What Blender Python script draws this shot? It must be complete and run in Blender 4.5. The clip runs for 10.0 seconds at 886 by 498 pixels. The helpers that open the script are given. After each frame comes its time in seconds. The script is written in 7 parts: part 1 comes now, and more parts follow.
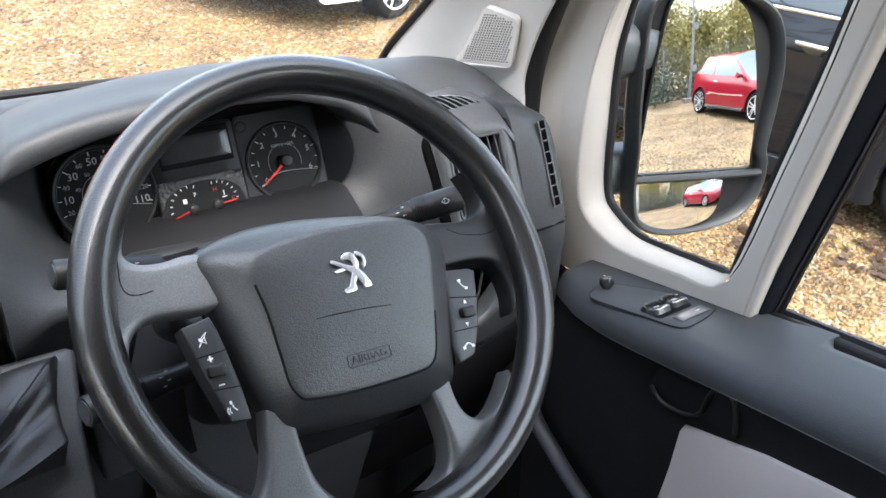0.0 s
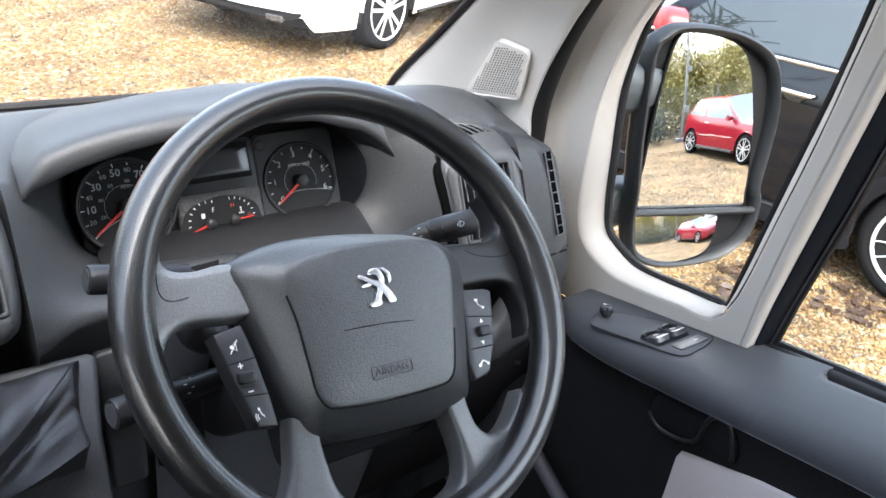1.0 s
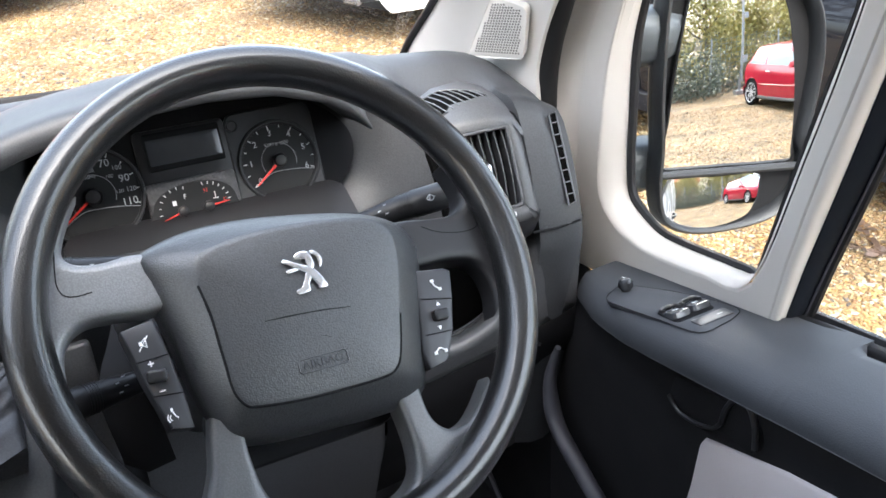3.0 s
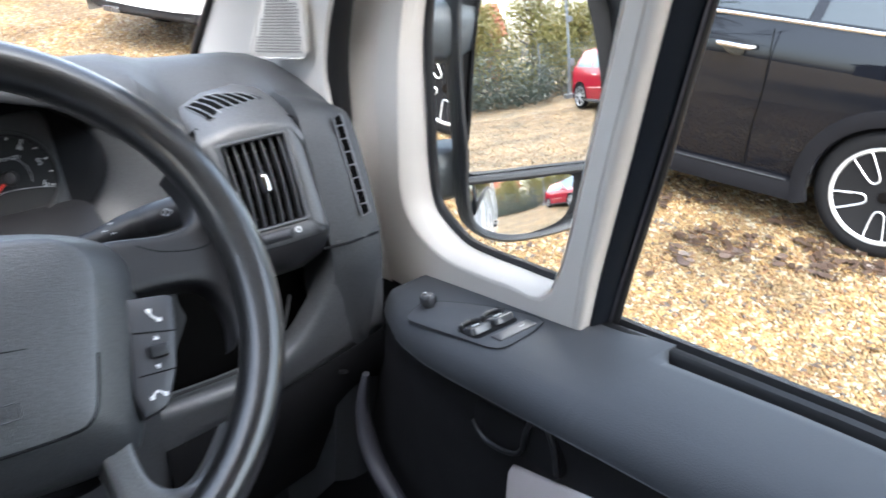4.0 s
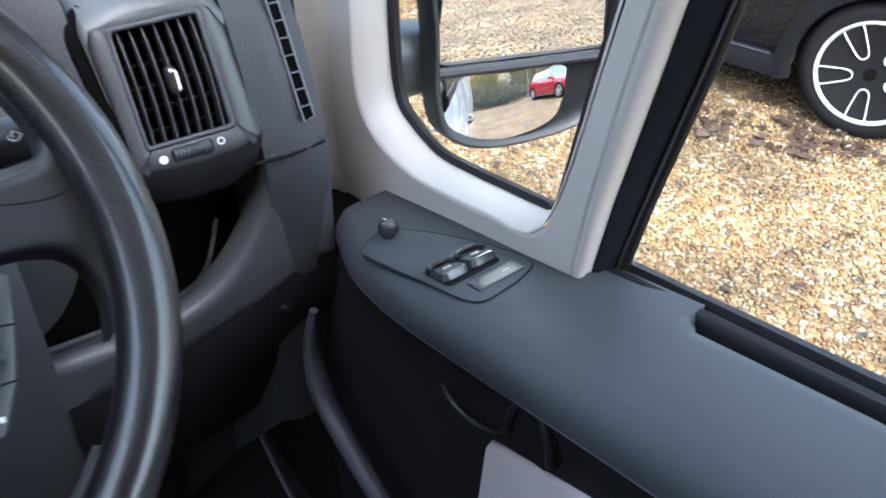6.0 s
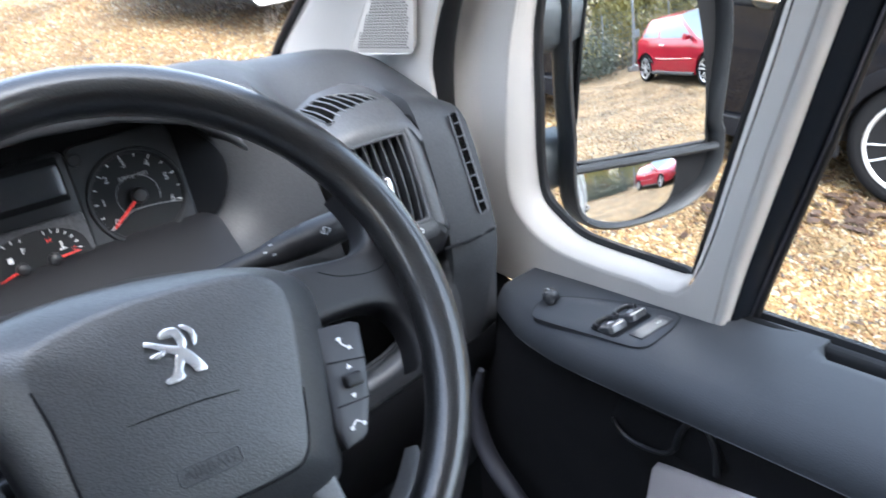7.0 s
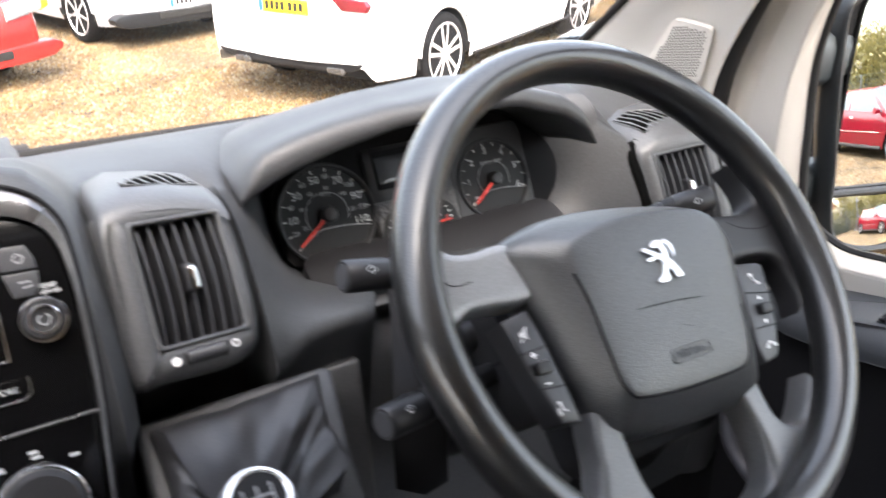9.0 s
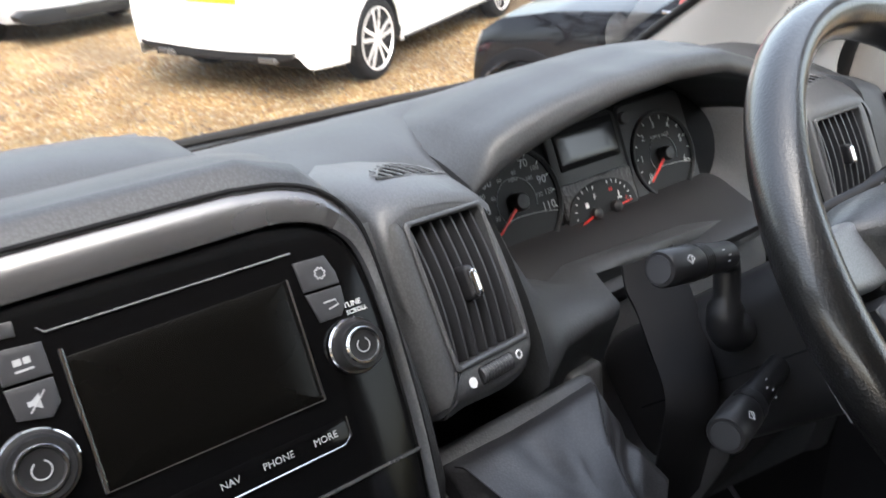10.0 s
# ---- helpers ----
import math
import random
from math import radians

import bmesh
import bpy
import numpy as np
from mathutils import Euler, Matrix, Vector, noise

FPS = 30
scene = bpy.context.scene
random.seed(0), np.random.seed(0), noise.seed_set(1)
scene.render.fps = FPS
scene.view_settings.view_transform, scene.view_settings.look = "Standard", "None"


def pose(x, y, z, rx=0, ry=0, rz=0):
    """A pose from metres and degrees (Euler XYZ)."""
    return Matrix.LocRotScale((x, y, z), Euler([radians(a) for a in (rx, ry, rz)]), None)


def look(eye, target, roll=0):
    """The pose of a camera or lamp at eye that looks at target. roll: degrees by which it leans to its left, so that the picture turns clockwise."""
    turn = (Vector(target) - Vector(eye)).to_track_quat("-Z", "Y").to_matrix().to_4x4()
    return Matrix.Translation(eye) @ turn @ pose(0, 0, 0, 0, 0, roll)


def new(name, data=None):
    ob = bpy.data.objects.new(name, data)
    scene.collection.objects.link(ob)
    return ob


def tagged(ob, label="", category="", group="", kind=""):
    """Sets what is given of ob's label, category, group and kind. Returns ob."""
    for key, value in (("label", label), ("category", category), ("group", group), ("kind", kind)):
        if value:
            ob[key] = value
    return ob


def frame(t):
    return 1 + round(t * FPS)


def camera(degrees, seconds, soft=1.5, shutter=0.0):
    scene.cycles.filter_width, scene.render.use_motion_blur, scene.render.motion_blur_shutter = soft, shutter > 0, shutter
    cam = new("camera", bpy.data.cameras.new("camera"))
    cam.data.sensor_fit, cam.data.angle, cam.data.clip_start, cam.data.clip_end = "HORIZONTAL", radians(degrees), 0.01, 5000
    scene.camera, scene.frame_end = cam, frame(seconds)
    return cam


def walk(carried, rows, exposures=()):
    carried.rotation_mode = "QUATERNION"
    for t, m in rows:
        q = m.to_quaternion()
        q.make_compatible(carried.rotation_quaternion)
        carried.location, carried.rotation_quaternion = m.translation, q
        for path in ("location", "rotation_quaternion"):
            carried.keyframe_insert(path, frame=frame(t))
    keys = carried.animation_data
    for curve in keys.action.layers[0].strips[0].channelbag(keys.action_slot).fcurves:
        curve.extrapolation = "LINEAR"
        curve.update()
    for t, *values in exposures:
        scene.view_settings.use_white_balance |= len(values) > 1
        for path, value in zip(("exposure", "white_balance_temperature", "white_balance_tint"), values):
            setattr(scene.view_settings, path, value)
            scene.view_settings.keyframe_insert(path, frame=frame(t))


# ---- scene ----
# The camera: held by hand in the cab of a right-hand-drive van. x to the van's right, y ahead, z up from the gravel.
cam = camera(55.6, 10.0, soft=1.6, shutter=0.4)
ROWS = [
    (0, 0.2332, 0.1086, 1.9925, 59.20, -2.33, -31.37),
    (0.5, 0.2007, 0.1090, 1.9975, 59.88, -4.75, -31.07),
    (1, 0.1863, 0.1053, 1.9943, 61.36, -4.87, -31.78),
    (1.5, 0.1920, 0.1102, 1.9892, 61.88, -4.62, -31.82),
    (2, 0.2518, 0.1038, 1.9730, 61.33, -2.61, -30.28),
    (2.2, 0.2963, 0.1072, 1.9657, 61.03, -1.44, -28.20),
    (3.3, 0.3490, 0.0932, 1.9612, 59.50, 1.14, -27.11),
    (3.5, 0.3762, 0.0948, 1.9524, 59.93, 1.02, -28.35),
    (4, 0.4670, 0.1132, 1.9066, 61.11, -0.13, -35.03),
    (4.5, 0.5567, 0.1730, 1.8712, 59.31, 1.19, -38.64),
    (4.8, 0.5913, 0.2190, 1.8443, 57.95, 0.37, -38.97),
    (5, 0.5993, 0.2416, 1.8333, 56.00, -0.39, -38.91),
    (5.2, 0.6198, 0.2561, 1.8148, 52.80, -0.84, -36.85),
    (6.3, 0.5193, 0.2612, 1.8860, 52.03, -1.90, -36.88),
    (6.5, 0.4719, 0.2408, 1.9071, 53.40, -0.86, -36.87),
    (6.8, 0.4028, 0.2187, 1.9325, 56.47, 0.73, -36.51),
    (7, 0.3835, 0.2087, 1.9361, 58.49, 1.98, -35.85),
    (7.5, 0.3296, 0.2301, 1.9175, 61.13, 2.30, -31.42),
    (8, 0.2229, 0.1982, 1.9140, 62.09, 0.05, -29.77),
    (8.5, 0.1858, 0.1826, 1.9113, 62.99, 0.44, -30.00),
    (8.6, 0.1621, 0.1894, 1.9164, 62.72, 0.13, -30.09),
    (9, 0.0672, 0.2248, 1.9072, 64.51, 0.86, -30.55),
    (9.2, 0.0121, 0.2623, 1.9049, 65.84, 2.07, -30.80),
    (9.4, -0.0405, 0.3139, 1.8981, 66.43, 3.22, -31.33),
    (9.5, -0.0594, 0.3389, 1.8905, 66.27, 3.52, -32.48),
    (9.6, -0.0758, 0.3613, 1.8832, 66.04, 3.61, -33.73),
    (9.8, -0.1051, 0.3997, 1.8794, 65.56, 3.08, -35.29),
    (10, -0.1069, 0.4355, 1.8787, 63.47, 1.47, -37.35),
]
EXPOSURES = [(0.0, 2.63, 6300, 9), (0.6, 2.72, 6250, 9), (2.2, 2.82, 6350, 10), (3.5, 2.92, 6250, 10), (4.5, 2.52, 5800, 9), (5.2, 2.42, 5650, 9), (6.5, 2.68, 5650, 9), (7.5, 2.74, 6050, 10), (8.5, 2.84, 6550, 11), (9.0, 2.88, 6800, 13), (9.4, 2.58, 6650, 11), (9.8, 2.34, 6600, 10), (10.0, 2.34, 6600, 10)]
walk(cam, [(t, pose(x, y, z, rx, ry, rz)) for t, x, y, z, rx, ry, rz in ROWS], EXPOSURES)

# ---- light: a bright overcast day ----
world = bpy.data.worlds.new("overcast_sky")
scene.world = world
world.use_nodes = True
wn, wl = world.node_tree.nodes, world.node_tree.links
sky = wn.new("ShaderNodeTexSky")
sky.sky_type, sky.sun_disc = "NISHITA", False
sky.sun_elevation, sky.sun_rotation = radians(52), radians(195)
sky.dust_density, sky.air_density, sky.ozone_density = 6.0, 1.2, 1.0
haze = wn.new("ShaderNodeHueSaturation")
haze.inputs["Saturation"].default_value = 0.62
wl.new(sky.outputs[0], haze.inputs["Color"])
wl.new(haze.outputs[0], wn["Background"].inputs["Color"])
wn["Background"].inputs["Strength"].default_value = 0.21
sun = new("sun", bpy.data.lights.new("sun", "SUN"))
sun.data.energy, sun.data.angle, sun.data.color = 0.55, radians(70), (1.0, 0.97, 0.93)
sun.matrix_world = look((-2.2, -8, 11), (0, 0, 0))


# ---- materials ----
def material(name, colour, rough=0.5, metal=0.0, grain=0.0, grain_size=0.002, vary=0.12, vary_size=0.15, cells=False, coat=0.0, spec=0.5, rough_vary=0.08, coat_rough=0.04, speck=0.0):
    """A surface with fine relief of grain_size metres and slow changes of tone of vary_size metres."""
    m = bpy.data.materials.new(name)
    m.use_nodes = True
    n, l = m.node_tree.nodes, m.node_tree.links
    s = n["Principled BSDF"]
    co = n.new("ShaderNodeTexCoord")
    slow = n.new("ShaderNodeTexNoise")
    slow.inputs["Scale"].default_value, slow.inputs["Detail"].default_value = 1 / vary_size, 6
    l.new(co.outputs["Object"], slow.inputs["Vector"])
    ramp = n.new("ShaderNodeMapRange")
    ramp.inputs["From Min"].default_value, ramp.inputs["From Max"].default_value = 0.3, 0.7
    ramp.inputs["To Min"].default_value, ramp.inputs["To Max"].default_value = 1 - vary, 1 + vary
    l.new(slow.outputs["Fac"], ramp.inputs["Value"])
    mix = n.new("ShaderNodeVectorMath")
    mix.operation = "SCALE"
    mix.inputs[0].default_value = colour
    l.new(ramp.outputs[0], mix.inputs["Scale"])
    l.new(mix.outputs[0], s.inputs["Base Color"])
    rr = n.new("ShaderNodeMapRange")
    rr.inputs["From Min"].default_value, rr.inputs["From Max"].default_value = 0.3, 0.7
    rr.inputs["To Min"].default_value, rr.inputs["To Max"].default_value = max(0.02, rough - rough_vary), min(1, rough + rough_vary)
    l.new(slow.outputs["Fac"], rr.inputs["Value"])
    l.new(rr.outputs[0], s.inputs["Roughness"])
    s.inputs["Metallic"].default_value = metal
    s.inputs["Specular IOR Level"].default_value = spec
    s.inputs["Coat Weight"].default_value = coat
    s.inputs["Coat Roughness"].default_value = coat_rough
    if grain:
        g = n.new("ShaderNodeTexVoronoi" if cells else "ShaderNodeTexNoise")
        g.inputs["Scale"].default_value = 1 / grain_size
        l.new(co.outputs["Object"], g.inputs["Vector"])
        bump = n.new("ShaderNodeBump")
        bump.inputs["Strength"].default_value, bump.inputs["Distance"].default_value = grain, grain_size * 0.3
        l.new(g.outputs[0], bump.inputs["Height"])
        l.new(bump.outputs[0], s.inputs["Normal"])
        if speck:
            sp, tone = n.new("ShaderNodeMapRange"), n.new("ShaderNodeVectorMath")
            sp.inputs["From Min"].default_value, sp.inputs["From Max"].default_value = 0.1, 0.7
            sp.inputs["To Min"].default_value, sp.inputs["To Max"].default_value = 1 + speck, 1 - speck
            l.new(g.outputs[0], sp.inputs["Value"])
            tone.operation = "SCALE"
            l.new(mix.outputs[0], tone.inputs[0])
            l.new(sp.outputs[0], tone.inputs["Scale"])
            l.new(tone.outputs[0], s.inputs["Base Color"])
    return m


def glowing(name, colour, strength):
    m = material(name, colour, 0.4)
    s = m.node_tree.nodes["Principled BSDF"]
    s.inputs["Emission Color"].default_value, s.inputs["Emission Strength"].default_value = (*colour, 1), strength
    return m


def glass_material(name, tint, rough=0.0, see=True):
    """A thin pane: mostly clear, with a reflection that grows at grazing angles."""
    m = bpy.data.materials.new(name)
    m.use_nodes = True
    n, l = m.node_tree.nodes, m.node_tree.links
    n.remove(n["Principled BSDF"])
    a, g, mix = n.new("ShaderNodeBsdfTransparent"), n.new("ShaderNodeBsdfGlossy"), n.new("ShaderNodeMixShader")
    facing_it, f = n.new("ShaderNodeLayerWeight"), n.new("ShaderNodeMath")
    f.operation = "POWER"
    f.inputs[1].default_value = 5.0
    l.new(facing_it.outputs["Facing"], f.inputs[0])
    a.inputs["Color"].default_value = (*tint, 1)
    g.inputs["Roughness"].default_value = rough
    facing_it.inputs["Blend"].default_value = 0.5
    l.new(f.outputs[0], mix.inputs[0])
    l.new(a.outputs[0], mix.inputs[1])
    l.new(g.outputs[0], mix.inputs[2])
    l.new(mix.outputs[0], n["Material Output"].inputs["Surface"])
    return m


DASH = material("dash_grained_plastic", (0.062, 0.064, 0.068), 0.42, grain=0.22, grain_size=0.0016, cells=True, spec=0.6, speck=0.2)
DASH_SOFT = material("dash_soft_top", (0.036, 0.038, 0.041), 0.50, grain=0.25, grain_size=0.0017, cells=True, spec=0.5, speck=0.2)
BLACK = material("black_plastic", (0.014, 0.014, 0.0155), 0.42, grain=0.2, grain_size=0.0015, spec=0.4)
# Near-black that puts the shade of openings into colour; also door joints.
HOLE_SHADE = material("opening_shade_black", (0.002, 0.002, 0.002), 0.9, spec=0.05)
MATT = material("matt_black", (0.005, 0.005, 0.006), 0.8, spec=0.2)
RIMSKIN = material("wheel_rim_skin", (0.008, 0.008, 0.0085), 0.36, grain=0.55, grain_size=0.0014, cells=True, coat=0.8, spec=0.5, coat_rough=0.13, speck=0.4)
PADSKIN = material("airbag_cover", (0.038, 0.040, 0.043), 0.40, grain=0.5, grain_size=0.0013, cells=True, spec=0.85, speck=0.3)
# Lit copy of the spoke plastic, for the left spoke.
SPOKE_LIT = material("spoke_plastic_lit", (0.19, 0.193, 0.20), 0.34, grain=0.2, grain_size=0.0014, cells=True, vary=0.06, spec=0.8, speck=0.15)
# Shaded copy of the same plastic, for the two lower spokes.
SPOKE_SHADED = material("spoke_plastic_shaded", (0.085, 0.087, 0.09), 0.38, grain=0.3, grain_size=0.0014, cells=True, vary=0.06, spec=0.7, speck=0.15)
DOORTOP = material("door_shelf_plastic", (0.042, 0.046, 0.053), 0.68, grain=0.25, grain_size=0.0015, cells=True, spec=0.5)
DOORCARD = material("door_card_black", (0.007, 0.007, 0.0085), 0.7, grain=0.3, grain_size=0.0016, spec=0.25)
PALE = material("pale_grey_trim", (0.48, 0.455, 0.42), 0.55, grain=0.2, grain_size=0.0015, vary=0.05)
PALEPILLAR = material("pillar_trim", (0.56, 0.545, 0.52), 0.55, grain=0.2, grain_size=0.0015, vary=0.05)
INSERT = material("door_pocket_grey", (0.46, 0.42, 0.42), 0.6, grain=0.2, vary=0.06)
RUBBER = material("black_rubber", (0.009, 0.009, 0.010), 0.55, spec=0.3)
RUBBERBLUE = material("satin_black_frame", (0.008, 0.010, 0.014), 0.5, spec=0.2)
PIANO = material("piano_black", (0.003, 0.003, 0.0033), 0.12, vary=0.05, spec=0.14, rough_vary=0.03)
SILVER = material("silver_trim", (0.15, 0.15, 0.155), 0.26, metal=0.75, vary=0.06)
CHROME = material("chrome", (0.85, 0.85, 0.86), 0.1, metal=1.0, vary=0.03, rough_vary=0.04)
BADGE = material("satin_chrome", (0.74, 0.75, 0.77), 0.22, metal=0.75, vary=0.03)
SCREEN = material("screen_glass", (0.003, 0.0028, 0.0025), 0.25, vary=0.05, spec=0.12)
GREYBTN = material("grey_button", (0.036, 0.037, 0.041), 0.4)
PERFORATION = material("grille_hole_grey", (0.15, 0.147, 0.142), 0.7)
GREYEDGE = material("satin_grey_edge", (0.12, 0.125, 0.135), 0.4, spec=0.6)
GLOSSGREY = material("glossy_grey_switch", (0.05, 0.054, 0.06), 0.22, spec=0.8)
WHITE = material("white_print", (0.8, 0.8, 0.8), 0.5, vary=0.02)
DIM = material("dim_print", (0.35, 0.36, 0.37), 0.5, vary=0.02)
DIAL_PRINT = material("dial_print", (0.5, 0.51, 0.52), 0.5, vary=0.02)
RED = material("red_needle", (0.75, 0.03, 0.02), 0.4)
DIAL = material("dial_face", (0.008, 0.0085, 0.0095), 0.55, spec=0.25)
DIALRIM = material("dial_surround", (0.03, 0.032, 0.035), 0.5, spec=0.3)
CARBON = material("woven_pattern", (0.05, 0.05, 0.053), 0.38, grain=1.0, grain_size=0.004, cells=True)
LCD = material("display_grey", (0.04, 0.044, 0.05), 0.2, metal=0.1, vary=0.03, rough_vary=0.02, spec=0.6)
GAITER = material("gaiter_leatherette", (0.022, 0.022, 0.024), 0.40, grain=0.2, grain_size=0.0018, cells=True, spec=0.6, speck=0.3)
KNOB = material("satin_silver_knob", (0.30, 0.295, 0.32), 0.32, metal=0.35, vary=0.05)
CARPET = material("footwell_carpet", (0.02, 0.02, 0.022), 0.95, grain=0.8, grain_size=0.004)
STRIP = material("door_seal_grey", (0.045, 0.045, 0.055), 0.5)
CABIN = material("cab_lining", (0.50, 0.49, 0.47), 0.8, grain=0.3)
BULKHEAD = material("bulkhead_grey", (0.14, 0.14, 0.14), 0.7, grain=0.3)
HOUSING = material("mirror_housing", (0.011, 0.012, 0.014), 0.42, grain=0.25, grain_size=0.002, spec=0.35)
ARMGREY = material("mirror_arm_grey", (0.045, 0.052, 0.058), 0.5, grain=0.25, grain_size=0.002)
MIRROR = material("mirror_glass", (0.70, 0.71, 0.72), 0.0, metal=1.0, vary=0.0, rough_vary=0.0)
MIRROR.node_tree.nodes["Principled BSDF"].inputs["Roughness"].default_value = 0.0
PANE = glass_material("window_pane", (0.96, 0.98, 0.975))
VANWHITE = material("van_white_paint", (0.8, 0.8, 0.8), 0.25, coat=0.4, vary=0.03)


# ---- small builders ----
ROOT = {}


def thing(name, at, label, category, group="", kind=""):
    ob = new(name)
    ob.empty_display_size = 0.05
    ob.matrix_world = m = at if isinstance(at, Matrix) else Matrix.Translation(at)
    ROOT[ob] = m
    return tagged(ob, label, category, group, kind)


def part(name, geo, mat, parent=None, label="", smooth=True, bevel=0.0, edge=40):
    """Links verts and faces (in world metres), or a bmesh, as one mesh object under its thing or part."""
    me = bpy.data.meshes.new(name)
    if isinstance(geo, bmesh.types.BMesh):
        geo.to_mesh(me)
        geo.free()
    else:
        me.from_pydata([tuple(v) for v in geo[0]], [], geo[1])
    mats = mat if isinstance(mat, (list, tuple)) else [mat]
    for x in mats:
        me.materials.append(x)
    if len(mats) > 1 and len(geo) > 2:
        me.polygons.foreach_set("material_index", geo[2])
    ob = new(name, me)
    if parent is not None:
        m = ROOT[parent]
        me.transform(m.inverted())
        ob.parent = parent
        ROOT[ob] = m
    else:
        ROOT[ob] = Matrix()
    me.polygons.foreach_set("use_smooth", [smooth] * len(me.polygons))
    if bevel:
        b = ob.modifiers.new("worn_edges", "BEVEL")
        b.width, b.segments, b.limit_method, b.angle_limit = bevel, 2, "ANGLE", radians(edge)
        b.harden_normals = False
    if smooth:
        me.set_sharp_from_angle(angle=radians(edge))
    if label:
        tagged(ob, label)
    return ob


def solo(name, geo, mat, label, category, group="", kind="", **more):
    return tagged(part(name, geo, mat, None, **more), label, category, group, kind)


def join(*geos):
    V, F = [], []
    for v, f in geos:
        k = len(V)
        V += list(v)
        F += [tuple(i + k for i in q) for q in f]
    return V, F


def loft(rows, closed=False, caps=False):
    """Quads between rows of points."""
    n = len(rows[0])
    V = [Vector(p) for r in rows for p in r]
    F = [(i * n + j, i * n + (j + 1) % n, (i + 1) * n + (j + 1) % n, (i + 1) * n + j) for i in range(len(rows) - 1) for j in range(n if closed else n - 1)]
    if caps:
        F += [tuple(range(n))[::-1], tuple((len(rows) - 1) * n + j for j in range(n))]
    return V, F


def thick(geo, d):
    """A sheet given a thickness d along its vertex normals (to the back)."""
    bm = bmesh.new()
    vs = [bm.verts.new(p) for p in geo[0]]
    for f in geo[1]:
        try:
            bm.faces.new([vs[i] for i in f])
        except ValueError:
            pass
    bmesh.ops.recalc_face_normals(bm, faces=bm.faces)
    bmesh.ops.solidify(bm, geom=bm.faces[:], thickness=d)
    return bm


class Frame:
    """A flat frame of reference: origin c, right r, up u, and n towards the viewer."""

    def __init__(self, c, n, right=(1, 0, 0), turn=0.0):
        self.c, self.n = Vector(c), Vector(n).normalized()
        r = Vector(right)
        self.r = (r - self.n * r.dot(self.n)).normalized()
        self.u = self.n.cross(self.r)
        if turn:
            a = radians(turn)
            self.r, self.u = self.r * math.cos(a) + self.u * math.sin(a), self.u * math.cos(a) - self.r * math.sin(a)

    def at(self, x, y, d=0.0):
        return self.c + self.r * x + self.u * y + self.n * d

    def matrix(self, x=0, y=0, d=0):
        m = Matrix((self.r, self.u, self.n)).transposed().to_4x4()
        m.translation = self.at(x, y, d)
        return m


def smooth_outline(pts, steps=5, closed=True):
    """A rounded line through the points (Catmull-Rom)."""
    out, n = [], len(pts)
    P = [Vector(p) for p in pts]
    for i in range(n if closed else n - 1):
        if closed:
            a, b, c, d = P[i - 1], P[i], P[(i + 1) % n], P[(i + 2) % n]
        else:
            a, b, c, d = P[max(i - 1, 0)], P[i], P[i + 1], P[min(i + 2, n - 1)]
        for k in range(steps):
            t = k / steps
            out.append(0.5 * ((2 * b) + (c - a) * t + (2 * a - 5 * b + 4 * c - d) * t * t + (3 * b - a - 3 * c + d) * t ** 3))
    if not closed:
        out.append(P[-1])
    return out


def rounded(w, h, r, seg=5, cx=0, cy=0):
    out = []
    for sx, sy, a0 in ((1, 1, 0), (-1, 1, 90), (-1, -1, 180), (1, -1, 270)):
        for k in range(seg + 1):
            a = radians(a0 + 90 * k / seg)
            out.append((cx + sx * (w / 2 - r) + r * math.cos(a), cy + sy * (h / 2 - r) + r * math.sin(a)))
    return out


def inset(pts, d):
    """An outline moved inwards by d (for rounded, roughly convex outlines)."""
    n = len(pts)
    P = [Vector((p[0], p[1])) for p in pts]
    area = sum(P[i].x * P[(i + 1) % n].y - P[(i + 1) % n].x * P[i].y for i in range(n))
    s = 1 if area > 0 else -1
    out = []
    for i in range(n):
        t = P[(i + 1) % n] - P[i - 1]
        t.normalize()
        out.append(P[i] + Vector((-t.y, t.x)) * d * s)
    return out


def slab(fr, pts, back, front, edge=0.002, dome=0.0, steps=2, plain=False):
    """A solid of the outline pts in frame fr, between depths back and front, with a rounded front edge."""
    rows = [[fr.at(p[0], p[1], back) for p in pts]]
    for k in range(steps + 1):
        a = radians(90 * k / steps)
        q = inset(pts, edge * (1 - math.cos(a)))
        rows.append([fr.at(p[0], p[1], front - edge + edge * math.sin(a)) for p in q])
    V, F = loft(rows, closed=True)
    n = len(pts)
    q = inset(pts, edge)
    cx, cy = sum(p[0] for p in q) / n, sum(p[1] for p in q) / n
    last = (len(rows) - 1) * n
    if plain:
        return V, F + [tuple(last + j for j in range(n)), tuple(range(n))[::-1]]
    prev = last
    for s, lift in ([(q, 1 - q ** 2.4) for q in (0.9, 0.78, 0.65, 0.5, 0.35, 0.2, 0.08)] if dome else [(0.6, 0), (0.25, 0)]):
        k = len(V)
        V += [fr.at(cx + (p[0] - cx) * s, cy + (p[1] - cy) * s, front + dome * lift) for p in q]
        F += [(prev + j, prev + (j + 1) % n, k + (j + 1) % n, k + j) for j in range(n)]
        prev = k
    V.append(fr.at(cx, cy, front + dome))
    F += [(prev + j, prev + (j + 1) % n, len(V) - 1) for j in range(n)]
    F.append(tuple(range(n))[::-1])
    return V, F


